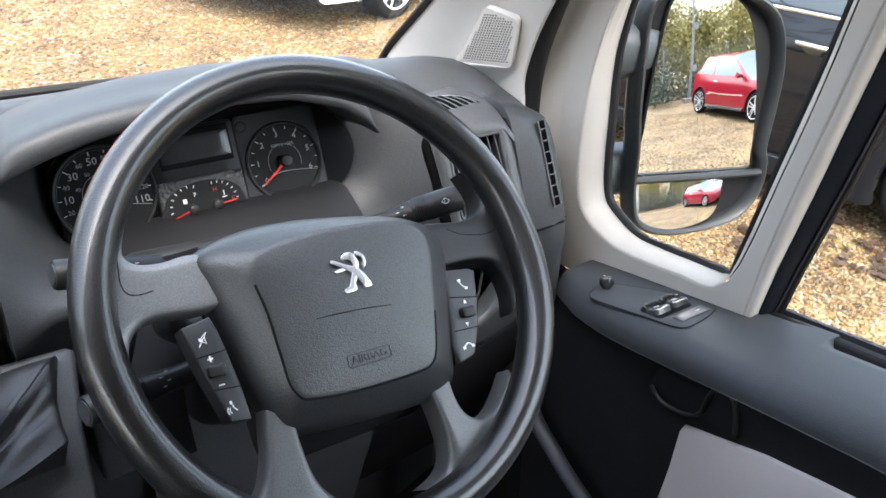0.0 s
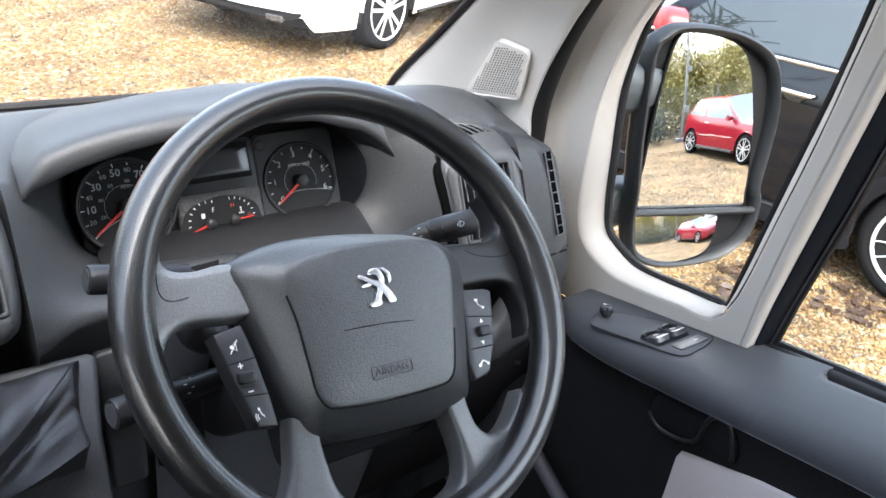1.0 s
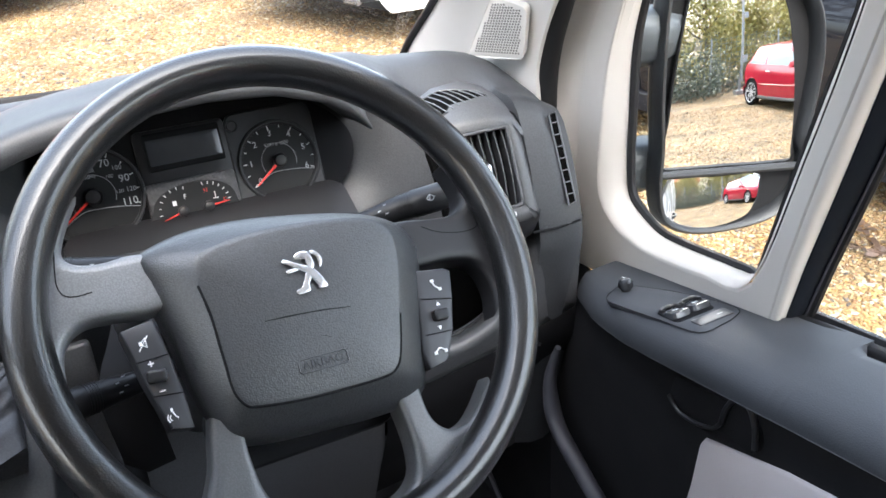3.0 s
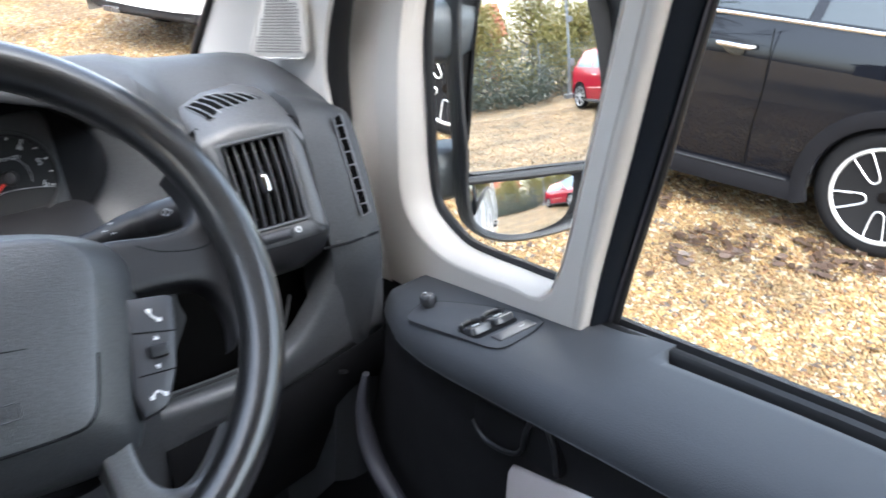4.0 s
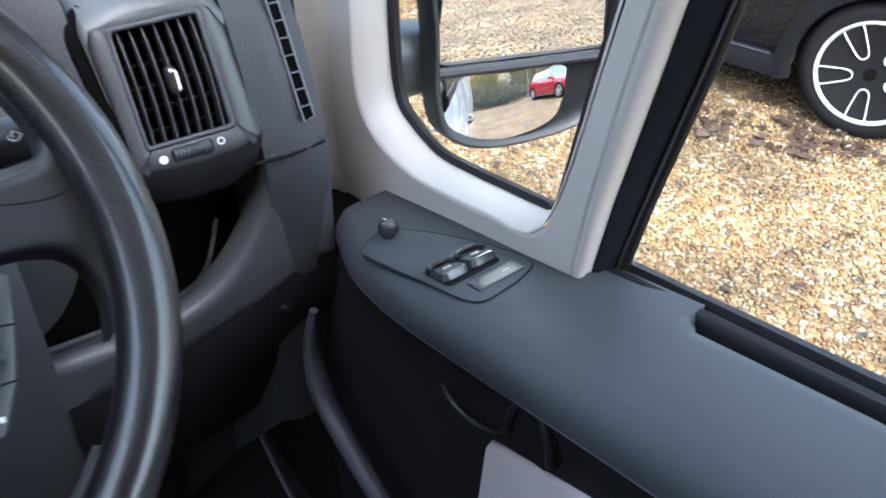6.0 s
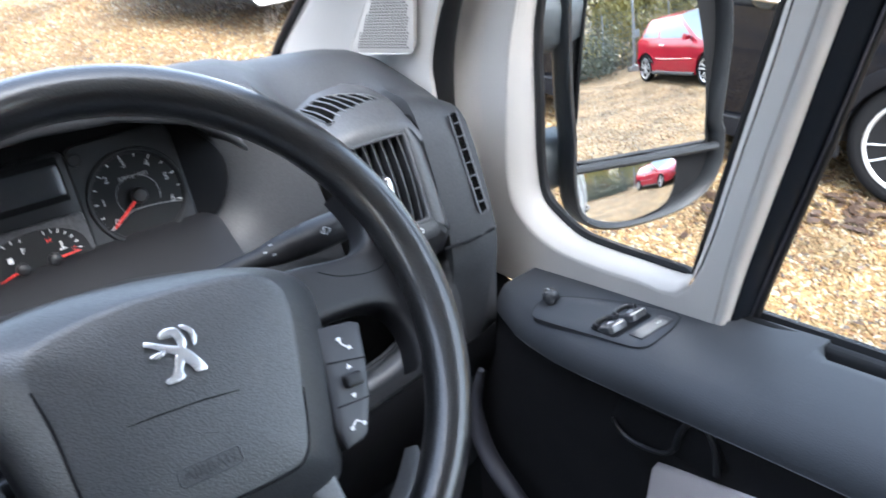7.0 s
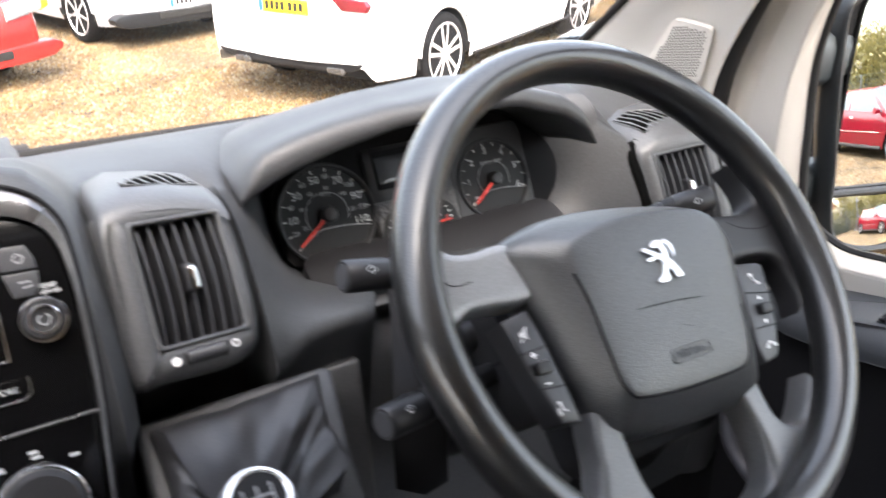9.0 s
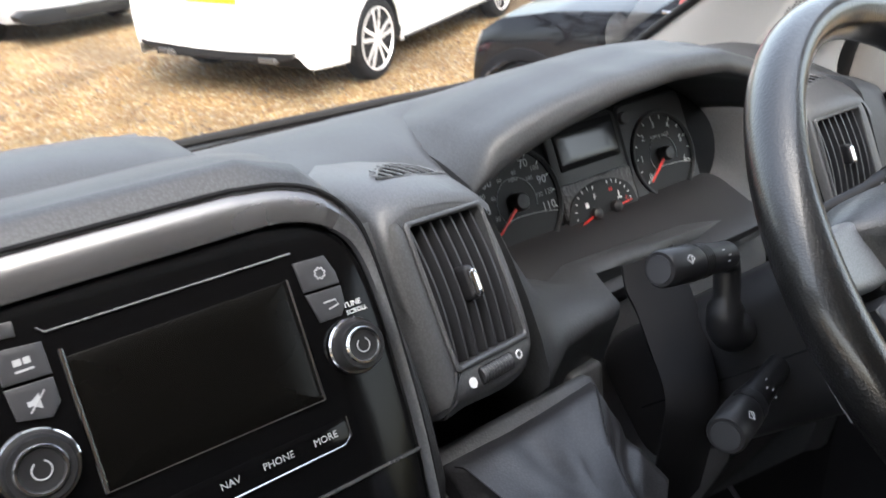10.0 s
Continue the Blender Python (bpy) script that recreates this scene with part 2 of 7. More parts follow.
def ring_plate(fr, outer, hole, back, front, edge=0.002, hole_edge=None):
    """A plate in frame fr with one opening; both outlines are resampled to the same count."""
    n = 64
    he = edge if hole_edge is None else hole_edge
    cx, cy = sum(p[0] for p in hole) / len(hole), sum(p[1] for p in hole) / len(hole)

    def ray_hit(pts, a):
        d = Vector((math.cos(a), math.sin(a)))
        best = None
        for i in range(len(pts)):
            p, q = Vector((pts[i][0] - cx, pts[i][1] - cy)), Vector((pts[(i + 1) % len(pts)][0] - cx, pts[(i + 1) % len(pts)][1] - cy))
            e = q - p
            det = d.x * -e.y + d.y * e.x
            if abs(det) < 1e-12:
                continue
            s = (p.x * -e.y + p.y * e.x) / det
            t = (d.x * p.y - d.y * p.x) / det
            if s > 0 and -1e-6 <= t <= 1 + 1e-6 and (best is None or s > best):
                best = s
        return (cx + d.x * best, cy + d.y * best)
    corner = [math.atan2(p[1] - cy, p[0] - cx) % (2 * math.pi) for p in hole]
    angles = sorted({round(a, 4) for a in corner} | {round(2 * math.pi * k / n, 4) for k in range(n)})
    o, h = [ray_hit(outer, a) for a in angles], [ray_hit(hole, a) for a in angles]
    rows = [[fr.at(*p, back) for p in o], [fr.at(*p, front - edge) for p in o], [fr.at(*p, front) for p in inset(o, edge)],
            [fr.at(*p, front) for p in inset(h, -he)], [fr.at(*p, front - he) for p in h], [fr.at(*p, back) for p in h]]
    return loft(rows, closed=True)


def tube(path, radius, seg=10, closed=False, caps=True, flat=1.0):
    """A round rod along the path; radius is a number or a list."""
    P = [Vector(p) for p in path]
    n = len(P)
    rad = radius if isinstance(radius, (list, tuple)) else [radius] * n
    rows = []
    side = None
    for i in range(n):
        t = (P[(i + 1) % n] - P[i - 1]) if closed else (P[min(i + 1, n - 1)] - P[max(i - 1, 0)])
        t.normalize()
        if side is None:
            side = t.orthogonal().normalized()
        side = (side - t * side.dot(t)).normalized()
        up = t.cross(side)
        rows.append([P[i] + (side * math.cos(a) + up * math.sin(a) * flat) * rad[i] for a in (2 * math.pi * k / seg for k in range(seg))])
    if closed:
        rows.append(rows[0])
        return loft(rows, closed=True)
    return loft(rows, closed=True, caps=caps)


def lathe(fr, profile, seg=32, cx=0, cy=0):
    """A turned solid: profile rows of (radius, depth) round the axis n of the frame."""
    rows = [[fr.at(cx + r * math.cos(2 * math.pi * k / seg), cy + r * math.sin(2 * math.pi * k / seg), d) for k in range(seg)] for r, d in profile]
    return loft(rows, closed=True, caps=True)


def box(c, size, fr=None):
    f = fr or Frame((0, 0, 0), (0, 0, 1))
    x, y, z = (s / 2 for s in size)
    V = [f.at(c[0] + a * x, c[1] + b * y, c[2] + d * z) for a in (-1, 1) for b in (-1, 1) for d in (-1, 1)]
    return V, [(0, 1, 3, 2), (4, 6, 7, 5), (0, 4, 5, 1), (2, 3, 7, 6), (0, 2, 6, 4), (1, 5, 7, 3)]


def words(text, size, fr, x, y, d=0.0003, depth=0.0001, align="CENTER", turn=0.0):
    """Letters of Blender's own font as geometry in a frame."""
    cu = bpy.data.curves.new("letters", "FONT")
    cu.body, cu.size, cu.extrude, cu.align_x, cu.align_y = text, size, depth, align, "CENTER"
    cu.resolution_u = 2
    ob = bpy.data.objects.new("letters", cu)
    scene.collection.objects.link(ob)
    me = bpy.data.meshes.new_from_object(ob.evaluated_get(bpy.context.evaluated_depsgraph_get()))
    m = fr.matrix(x, y, d) @ pose(0, 0, 0, 0, 0, turn)
    geo = [m @ v.co for v in me.vertices], [tuple(p.vertices) for p in me.polygons]
    bpy.data.objects.remove(ob)
    bpy.data.curves.remove(cu)
    bpy.data.meshes.remove(me)
    return geo


def interp(x, xs, ys):
    return float(np.interp(x, xs, ys))

# ---- the cab: dashboard ----
STATIONS = [  # x, then (y, z) from the windscreen's foot over the top, down the face to the footwell
    (-0.93, ((1.16, 1.57), (1.06, 1.64), (0.93, 1.70), (0.865, 1.716), (0.826, 1.709), (0.738, 1.548), (0.77, 1.48), (0.80, 1.25), (0.95, 0.80))),
    (-0.60, ((1.20, 1.58), (1.06, 1.65), (0.93, 1.70), (0.865, 1.716), (0.826, 1.709), (0.738, 1.548), (0.77, 1.48), (0.80, 1.25), (0.95, 0.80))),
    (0.060, ((1.22, 1.585), (1.06, 1.653), (0.93, 1.70), (0.865, 1.715), (0.828, 1.707), (0.742, 1.548), (0.77, 1.48), (0.80, 1.25), (0.95, 0.80))),
    (0.092, ((1.22, 1.585), (1.06, 1.654), (0.93, 1.695), (0.867, 1.708), (0.820, 1.696), (0.738, 1.548), (0.77, 1.48), (0.80, 1.25), (0.95, 0.80))),
    (0.112, ((1.22, 1.585), (1.06, 1.655), (0.935, 1.683), (0.875, 1.690), (0.811, 1.677), (0.734, 1.548), (0.77, 1.48), (0.81, 1.25), (0.95, 0.80))),
    (0.124, ((1.22, 1.585), (1.06, 1.655), (0.94, 1.672), (0.885, 1.672), (0.822, 1.655), (0.757, 1.55), (0.80, 1.49), (0.84, 1.25), (0.98, 0.80))),
    (0.134, ((1.22, 1.585), (1.06, 1.655), (0.95, 1.67), (0.90, 1.662), (0.872, 1.62), (0.83, 1.55), (0.85, 1.48), (0.87, 1.25), (0.98, 0.80))),
    (0.226, ((1.21, 1.588), (1.06, 1.655), (0.96, 1.664), (0.905, 1.652), (0.875, 1.61), (0.84, 1.54), (0.85, 1.48), (0.87, 1.25), (1.0, 0.80))),
    (0.234, ((1.21, 1.588), (1.06, 1.655), (0.96, 1.664), (0.90, 1.656), (0.834, 1.636), (0.776, 1.545), (0.80, 1.49), (0.86, 1.25), (1.0, 0.80))),
    (0.246, ((1.21, 1.588), (1.06, 1.655), (0.963, 1.663), (0.905, 1.65), (0.846, 1.624), (0.783, 1.548), (0.80, 1.495), (0.86, 1.25), (1.0, 0.80))),
    (0.268, ((1.21, 1.59), (1.06, 1.655), (0.97, 1.66), (0.915, 1.63), (0.875, 1.595), (0.797, 1.555), (0.805, 1.50), (0.86, 1.25), (1.0, 0.80))),
    (0.300, ((1.20, 1.59), (1.06, 1.655), (1.01, 1.65), (0.985, 1.60), (0.935, 1.545), (0.805, 1.556), (0.808, 1.50), (0.86, 1.25), (1.0, 0.80))),
    (0.333, ((1.20, 1.59), (1.06, 1.655), (1.02, 1.65), (0.995, 1.60), (0.95, 1.52), (0.812, 1.555), (0.815, 1.49), (0.87, 1.25), (1.0, 0.80))),
    (0.360, ((1.20, 1.59), (1.06, 1.655), (1.02, 1.65), (0.995, 1.60), (0.95, 1.52), (0.858, 1.55), (0.87, 1.49), (0.90, 1.25), (1.0, 0.80))),
    (0.560, ((1.19, 1.59), (1.06, 1.655), (1.02, 1.65), (0.995, 1.60), (0.95, 1.52), (0.87, 1.53), (0.88, 1.46), (0.90, 1.25), (1.0, 0.80))),
    (0.600, ((1.19, 1.59), (1.06, 1.655), (1.01, 1.652), (0.985, 1.605), (0.958, 1.545), (0.885, 1.505), (0.885, 1.45), (0.90, 1.25), (1.0, 0.80))),
    (0.640, ((1.19, 1.59), (1.06, 1.655), (1.00, 1.655), (0.965, 1.61), (0.943, 1.563), (0.893, 1.498), (0.89, 1.44), (0.90, 1.30), (1.0, 0.85))),
    (0.680, ((1.19, 1.588), (1.06, 1.652), (0.98, 1.655), (0.935, 1.64), (0.922, 1.59), (0.885, 1.49), (0.90, 1.44), (0.91, 1.30), (1.0, 0.85))),
    (0.713, ((1.20, 1.585), (1.06, 1.642), (0.985, 1.628), (0.942, 1.612), (0.905, 1.592), (0.860, 1.488), (0.93, 1.45), (0.97, 1.32), (1.0, 0.85))),
    (0.726, ((1.20, 1.585), (1.06, 1.640), (0.99, 1.62), (0.955, 1.602), (0.935, 1.575), (0.915, 1.49), (0.98, 1.45), (1.0, 1.32), (1.02, 0.85))),
    (0.817, ((1.21, 1.58), (1.06, 1.632), (0.99, 1.618), (0.955, 1.602), (0.93, 1.575), (0.915, 1.485), (0.97, 1.46), (1.0, 1.36), (1.02, 0.9))),
    (0.825, ((1.21, 1.578), (1.06, 1.63), (0.985, 1.622), (0.94, 1.614), (0.890, 1.601), (0.833, 1.475), (0.834, 1.40), (0.840, 1.30), (0.87, 1.1))),
    (0.846, ((1.22, 1.575), (1.06, 1.625), (0.98, 1.620), (0.937, 1.611), (0.885, 1.597), (0.829, 1.475), (0.830, 1.40), (0.838, 1.30), (0.86, 1.1))),
    (0.866, ((1.24, 1.565), (1.06, 1.615), (0.98, 1.612), (0.935, 1.604), (0.880, 1.590), (0.829, 1.475), (0.830, 1.40), (0.838, 1.30), (0.86, 1.1))),
    (0.890, ((1.25, 1.55), (1.06, 1.595), (0.98, 1.594), (0.940, 1.588), (0.890, 1.580), (0.838, 1.472), (0.838, 1.40), (0.845, 1.30), (0.87, 1.1))),
]


def dash_row(pts, x):
    line = smooth_outline([(p[0], p[1], 0) for p in pts], 4, closed=False)
    return [(x, v.x, v.y) for v in line]


def height_at(sheet, x, y):
    """The greatest height of a sheet of quads over the point (x, y)."""
    best = 0.0
    V, F = sheet
    for q in F:
        if not (min(V[i].x for i in q) <= x <= max(V[i].x for i in q) and min(V[i].y for i in q) <= y <= max(V[i].y for i in q)):
            continue
        for a, b, c in ((V[q[0]], V[q[1]], V[q[2]]), (V[q[0]], V[q[2]], V[q[3]])):
            det = (b.y - c.y) * (a.x - c.x) + (c.x - b.x) * (a.y - c.y)
            if abs(det) < 1e-12:
                continue
            u = ((b.y - c.y) * (x - c.x) + (c.x - b.x) * (y - c.y)) / det
            v = ((c.y - a.y) * (x - c.x) + (a.x - c.x) * (y - c.y)) / det
            if u >= -1e-4 and v >= -1e-4 and u + v <= 1.0001:
                best = max(best, u * a.z + v * b.z + (1 - u - v) * c.z)
    return best


dash = thing("dashboard", (0.2, 0.9, 1.2), "dark grey grained plastic dashboard of a van, over the footwell", "dashboard")
rows = []
for (xa, pa), (xb, pb) in zip(STATIONS, STATIONS[1:]):
    n = max(1, int((xb - xa) / 0.02))
    for k in range(n):
        f = k / n
        rows.append(dash_row([(a[0] * (1 - f) + b[0] * f, a[1] * (1 - f) + b[1] * f) for a, b in zip(pa, pb)], xa * (1 - f) + xb * f))
rows.append(dash_row(STATIONS[-1][1], STATIONS[-1][0]))
SKIN = loft(rows)
part("dash_skin", SKIN, DASH_SOFT, dash, edge=60)
end = rows[-1]
part("end_cap", ([Vector(p) for p in end] + [Vector((0.892, 1.25, 0.9)), Vector((0.892, 1.25, 1.5))], [tuple(range(len(end))) + (len(end), len(end) + 1)]), DASH, dash, smooth=False)

# the hood over the instruments
LX = (0.250, 0.258, 0.275, 0.30, 0.34, 0.40, 0.47, 0.535, 0.59, 0.615, 0.630, 0.637)
LZ = (1.634, 1.643, 1.650, 1.659, 1.669, 1.679, 1.683, 1.678, 1.660, 1.643, 1.628, 1.620)
CX = (0.250, 0.27, 0.32, 0.40, 0.47, 0.55, 0.60, 0.637)
CZ = (1.655, 1.664, 1.676, 1.684, 1.686, 1.682, 1.672, 1.658)
rows = []
for i in range(49):
    x = 0.250 + 0.387 * i / 48
    zl, zc = interp(x, LX, LZ), interp(x, CX, CZ)
    e = (0.4 + 0.6 * min(1.0, min(x - 0.250, 0.637 - x) / 0.02)) * interp(x, (0.25, 0.32, 0.42, 0.637), (1.5, 1.35, 1.0, 1.1))
    front = 0.872 + 0.012 * max(0.0, 1 - e)
    line = [(0.985, zl - 0.020), (0.93, zl - 0.006), (front + 0.008, zl), (front, zl + 0.004 * e + 0.001), (front + 0.001, zl + 0.011 * e + 0.002), (front + 0.012, zl + 0.017 * e + 0.003),
            (0.92, max(zc, zl + 0.014 * e + 0.004) - 0.001), (0.96, max(zc, zl + 0.012 * e + 0.004)), (1.03, zc - 0.012), (1.09, 1.645)]
    rows.append([(x, v.x, v.y) for v in smooth_outline([(a, b, 0) for a, b in line], 3, closed=False)])
hood = loft(rows)
n = len(rows[0])
hood[1].extend([tuple(range(n)), tuple((len(rows) - 1) * n + k for k in range(n))[::-1]])
part("instrument_hood", hood, DASH_SOFT, dash, "padded hood over the instruments", edge=70)

# ---- instrument cluster ----
CL = Frame((0.453, 0.943, 1.58), (0, -0.9, 0.44))
cluster = thing("instrument_cluster", CL.at(0, -0.06, -0.02), "black instrument cluster with two round dials and a grey display", "instrument cluster")
outline = [(-0.152, 0.025), (-0.137, 0.047), (-0.092, 0.072), (0.0, 0.088), (0.1, 0.08), (0.159, 0.05), (0.186, 0.014), (0.176, -0.025), (0.136, -0.053), (0.104, -0.058), (-0.123, -0.046), (-0.147, -0.014)]
part("backing", slab(CL, smooth_outline([(x, y, 0) for x, y in outline], 4), -0.02, -0.004, 0.002), MATT, cluster)
part("shelf", slab(Frame(CL.at(0.01, -0.062, 0.03), (0, -0.35, 0.94)), rounded(0.30, 0.085, 0.02), -0.01, 0.0, 0.002), BLACK, cluster)


def dial(cx, cy, r, marks, big, small, start, step, needle):
    face = part("dial", lathe(CL, [(r, -0.004), (r, 0.002), (r - 0.0015, 0.0035), (r - 0.0032, 0.003), (r - 0.0035, 0.0015), (0.0001, 0.0015)], 48, cx, cy), [DIAL], cluster)
    ticks = []
    for k in range(marks):
        a = radians(start - step * k / 2)
        f = Frame(CL.at(cx + math.cos(a) * (r - 0.0055), cy + math.sin(a) * (r - 0.0055), 0.0017), CL.n, CL.r, math.degrees(a))
        ticks.append(box((0, 0, 0), (0.0045 if k % 2 == 0 else 0.003, 0.0008, 0.0002), f))
    part("scale_marks", join(*ticks), WHITE, face, smooth=False)
    part("bezel_ring", tube([CL.at(cx + r * math.cos(2 * math.pi * k / 48), cy + r * math.sin(2 * math.pi * k / 48), 0.0032) for k in range(48)], 0.0014, 8, closed=True), DIALRIM, face)
    arc = [CL.at(cx + math.cos(a) * (r - 0.0028), cy + math.sin(a) * (r - 0.0028), 0.002) for a in (radians(start - 237 * k / 40) for k in range(41))]
    part("scale_arc", tube(arc, 0.00035, 4), DIM, face)
    inner = [CL.at(cx + math.cos(a) * r * 0.45, cy + math.sin(a) * r * 0.45, 0.0018) for a in (radians(start - 237 * k / 40) for k in range(41))]
    part("inner_arc", tube(inner, 0.0003, 4), DIM, face)
    chord = [CL.at(cx - r * 0.72, cy - r * 0.55, 0.0018), CL.at(cx - r * 0.3, cy - r * 0.30, 0.0018), CL.at(cx, cy - r * 0.26, 0.0018), CL.at(cx + r * 0.5, cy - r * 0.3, 0.0018), CL.at(cx + r * 0.9, cy - r * 0.38, 0.0018)]
    part("dial_line", tube(smooth_outline(chord, 5, False), 0.0004, 4), DIM, face)
    letters = []
    for k, s in enumerate(big):
        a = radians(start - step * k)
        if s:
            letters.append(words(s, r * 0.22, CL, cx + math.cos(a) * r * 0.72, cy + math.sin(a) * r * 0.72, 0.0018))
    part("numerals", join(*letters), DIAL_PRINT, face, smooth=False)
    letters = []
    for k, s in enumerate(small):
        a = radians(start - step * (k + 0.5))
        letters.append(words(s, r * 0.14, CL, cx + math.cos(a) * r * 0.76, cy + math.sin(a) * r * 0.76, 0.0018))
        letters.append(words(str(20 + 20 * k), r * 0.11, CL, cx + math.cos(a) * r * 0.53, cy + math.sin(a) * r * 0.53, 0.0018))
    if small:
        part("small_numerals", join(*letters), DIM, face, smooth=False)
    f = Frame(CL.at(cx, cy, 0.006), CL.n, CL.r, needle)
    part("needle", slab(f, [(0.0, 0.0016), (r * 0.86, 0.0007), (r * 0.86, -0.0007), (0.0, -0.0016)], -0.0008, 0.0008, 0.0004), RED, face, "red needle at zero")
    part("hub_cap", lathe(CL, [(r * 0.17, 0.002), (r * 0.165, 0.009), (r * 0.13, 0.011), (0.0001, 0.0118)], 24, cx, cy), BLACK, face)


dial(-0.100, 0.002, 0.050, 13, ("", "10", "30", "50", "70", "90", "110"), ("20", "40", "60", "80", "100", "120"), 218, 39.5, 216)
dial(0.096, 0.0, 0.0435, 13, ("0", "1", "2", "3", "4", "5", "6"), (), 216, 39.5, 217)
part("dial_caption", words("RPM x 1000", 0.0055, CL, 0.097, 0.0185, 0.002), DIM, cluster, smooth=False)
part("dial_caption", words("MPH", 0.005, CL, -0.098, 0.022, 0.002), DIM, cluster, smooth=False)
part("tacho_surround", ring_plate(CL, rounded(0.098, 0.112, 0.012, cx=0.094, cy=0.004), [(0.096 + 0.0442 * math.cos(a), 0.0442 * math.sin(a)) for a in (2 * math.pi * k / 40 for k in range(40))], -0.006, 0.0015), DIALRIM, cluster, "grey panel round the rev counter")
for cx, cy in ((0.053, 0.046), (0.056, -0.044)):
    part("button", lathe(CL, [(0.006, 0), (0.006, 0.005), (0.005, 0.006), (0.0001, 0.006)], 20, cx, cy), BLACK, cluster)
part("centre_panel", slab(CL, rounded(0.096, 0.108, 0.006, cx=-0.002, cy=0.004), -0.006, 0.0, 0.002), BLACK, cluster)
display = part("display", slab(CL, rounded(0.080, 0.040, 0.002, cx=0, cy=0.034), -0.001, 0.0012, 0.0005), MATT, cluster)
part("display_glass", slab(CL, rounded(0.076, 0.0275, 0.001, cx=0, cy=0.0335), 0.0, 0.0017, 0.0003), LCD, display, "unlit grey display window")
pod = smooth_outline([(x, y, 0) for x, y in ((-0.046, -0.044), (-0.046, -0.024), (-0.034, -0.010), (-0.006, -0.003), (0.02, -0.006), (0.037, -0.016), (0.042, -0.032), (0.042, -0.044))], 4)
part("small_gauge_surround", slab(CL, rounded(0.094, 0.054, 0.004, cx=-0.002, cy=-0.025), -0.002, 0.0025, 0.001), CARBON, cluster, "woven-pattern panel")
gauge = part("small_gauge_face", slab(CL, pod, 0.0, 0.004, 0.001), DIAL, cluster)
for cx, a in ((-0.017, 196), (0.010, 4)):
    f = Frame(CL.at(cx, -0.032, 0.0065), CL.n, CL.r, a)
    part("needle", slab(f, [(0, 0.001), (0.022, 0.0005), (0.022, -0.0005), (0, -0.001)], -0.0005, 0.0005, 0.0003), RED, gauge)
    part("hub_cap", lathe(CL, [(0.0058, 0.004), (0.0055, 0.009), (0.004, 0.0105), (0.0001, 0.011)], 18, cx, -0.032), BLACK, gauge)
    marks = []
    for k in range(7):
        b = radians((185 - 18 * k) if a > 90 else (95 - 15 * k))
        f = Frame(CL.at(cx + math.cos(b) * 0.023, -0.030 + math.sin(b) * 0.023, 0.0042), CL.n, CL.r, math.degrees(b))
        marks.append(box((0, 0, 0), (0.003, 0.0007, 0.0002), f))
    part("scale_marks", join(*marks), WHITE, gauge, smooth=False)
part("gauge_letter", words("F", 0.007, CL, -0.012, -0.017, 0.0042), WHITE, gauge, smooth=False)
part("gauge_letter", words("H", 0.006, CL, 0.010, -0.015, 0.0042), RED, gauge, smooth=False)
part("gauge_letter", words("C", 0.005, CL, 0.028, -0.028, 0.0042), RED, gauge, smooth=False)
part("pump_symbol", box((-0.024, -0.022, 0.0042), (0.004, 0.005, 0.0002), CL), WHITE, gauge, smooth=False)
part("temperature_symbol", join(box((0.019, -0.021, 0.0042), (0.001, 0.006, 0.0002), CL), box((0.019, -0.025, 0.0042), (0.006, 0.001, 0.0002), CL)), WHITE, gauge, smooth=False)

# ---- steering wheel ----
W = Frame((0.4697, 0.6198, 1.6186), (0.095, -0.734, 0.682))
wheel = thing("steering_wheel", W.at(0, 0, -0.06), "black four-spoke steering wheel with an airbag cover, slightly turned", "steering wheel")
RIM, TUBE = 0.1870, 0.0158
n, rows = 120, []
for i in range(n + 1):
    a = 2 * math.pi * i / n
    c = Vector((math.cos(a), math.sin(a)))
    grip = 1 + 0.07 * max(0, math.cos(2 * (a - radians(90)))) ** 2
    rows.append([W.at(c.x * (RIM + TUBE * math.cos(b)), c.y * (RIM + TUBE * math.cos(b)), 0.0185 * grip * math.sin(b) - 0.001) for b in (2 * math.pi * k / 22 for k in range(22))])
part("rim", loft(rows, closed=True), RIMSKIN, wheel, "black grained steering wheel rim")
COVER = [(-0.1088, 0.0535), (-0.0926, 0.0620), (-0.062, 0.0680), (-0.0213, 0.0675), (0.0264, 0.0612), (0.0640, 0.0530), (0.0960, 0.0405), (0.1105, 0.0245), (0.1115, 0.0040), (0.1035, -0.0312), (0.0930, -0.0709), (0.0850, -0.0935), (0.0765, -0.1030), (0.0530, -0.1075), (0.0088, -0.1055), (-0.0334, -0.1018), (-0.0624, -0.0967), (-0.0772, -0.0887), (-0.0840, -0.0712), (-0.0911, -0.0469), (-0.0958, -0.0143), (-0.1012, 0.0164), (-0.1055, 0.0377)]
FACE = [(-0.0720, 0.0330), (-0.0620, 0.0420), (-0.0213, 0.0475), (0.0264, 0.0455), (0.0600, 0.0400), (0.0755, 0.0290), (0.0785, 0.0104), (0.0685, -0.0285), (0.0576, -0.0640), (0.0500, -0.0780), (0.0254, -0.0815), (-0.0124, -0.0796), (-0.0522, -0.0750), (-0.0640, -0.0700), (-0.0695, -0.0600), (-0.0715, -0.0339), (-0.0725, 0.0)]
PADC = (-0.002, -0.022)
cover_line = smooth_outline([(x, y, 0) for x, y in COVER], 6)
face_line = smooth_outline([(x, y, 0) for x, y in FACE], 6)


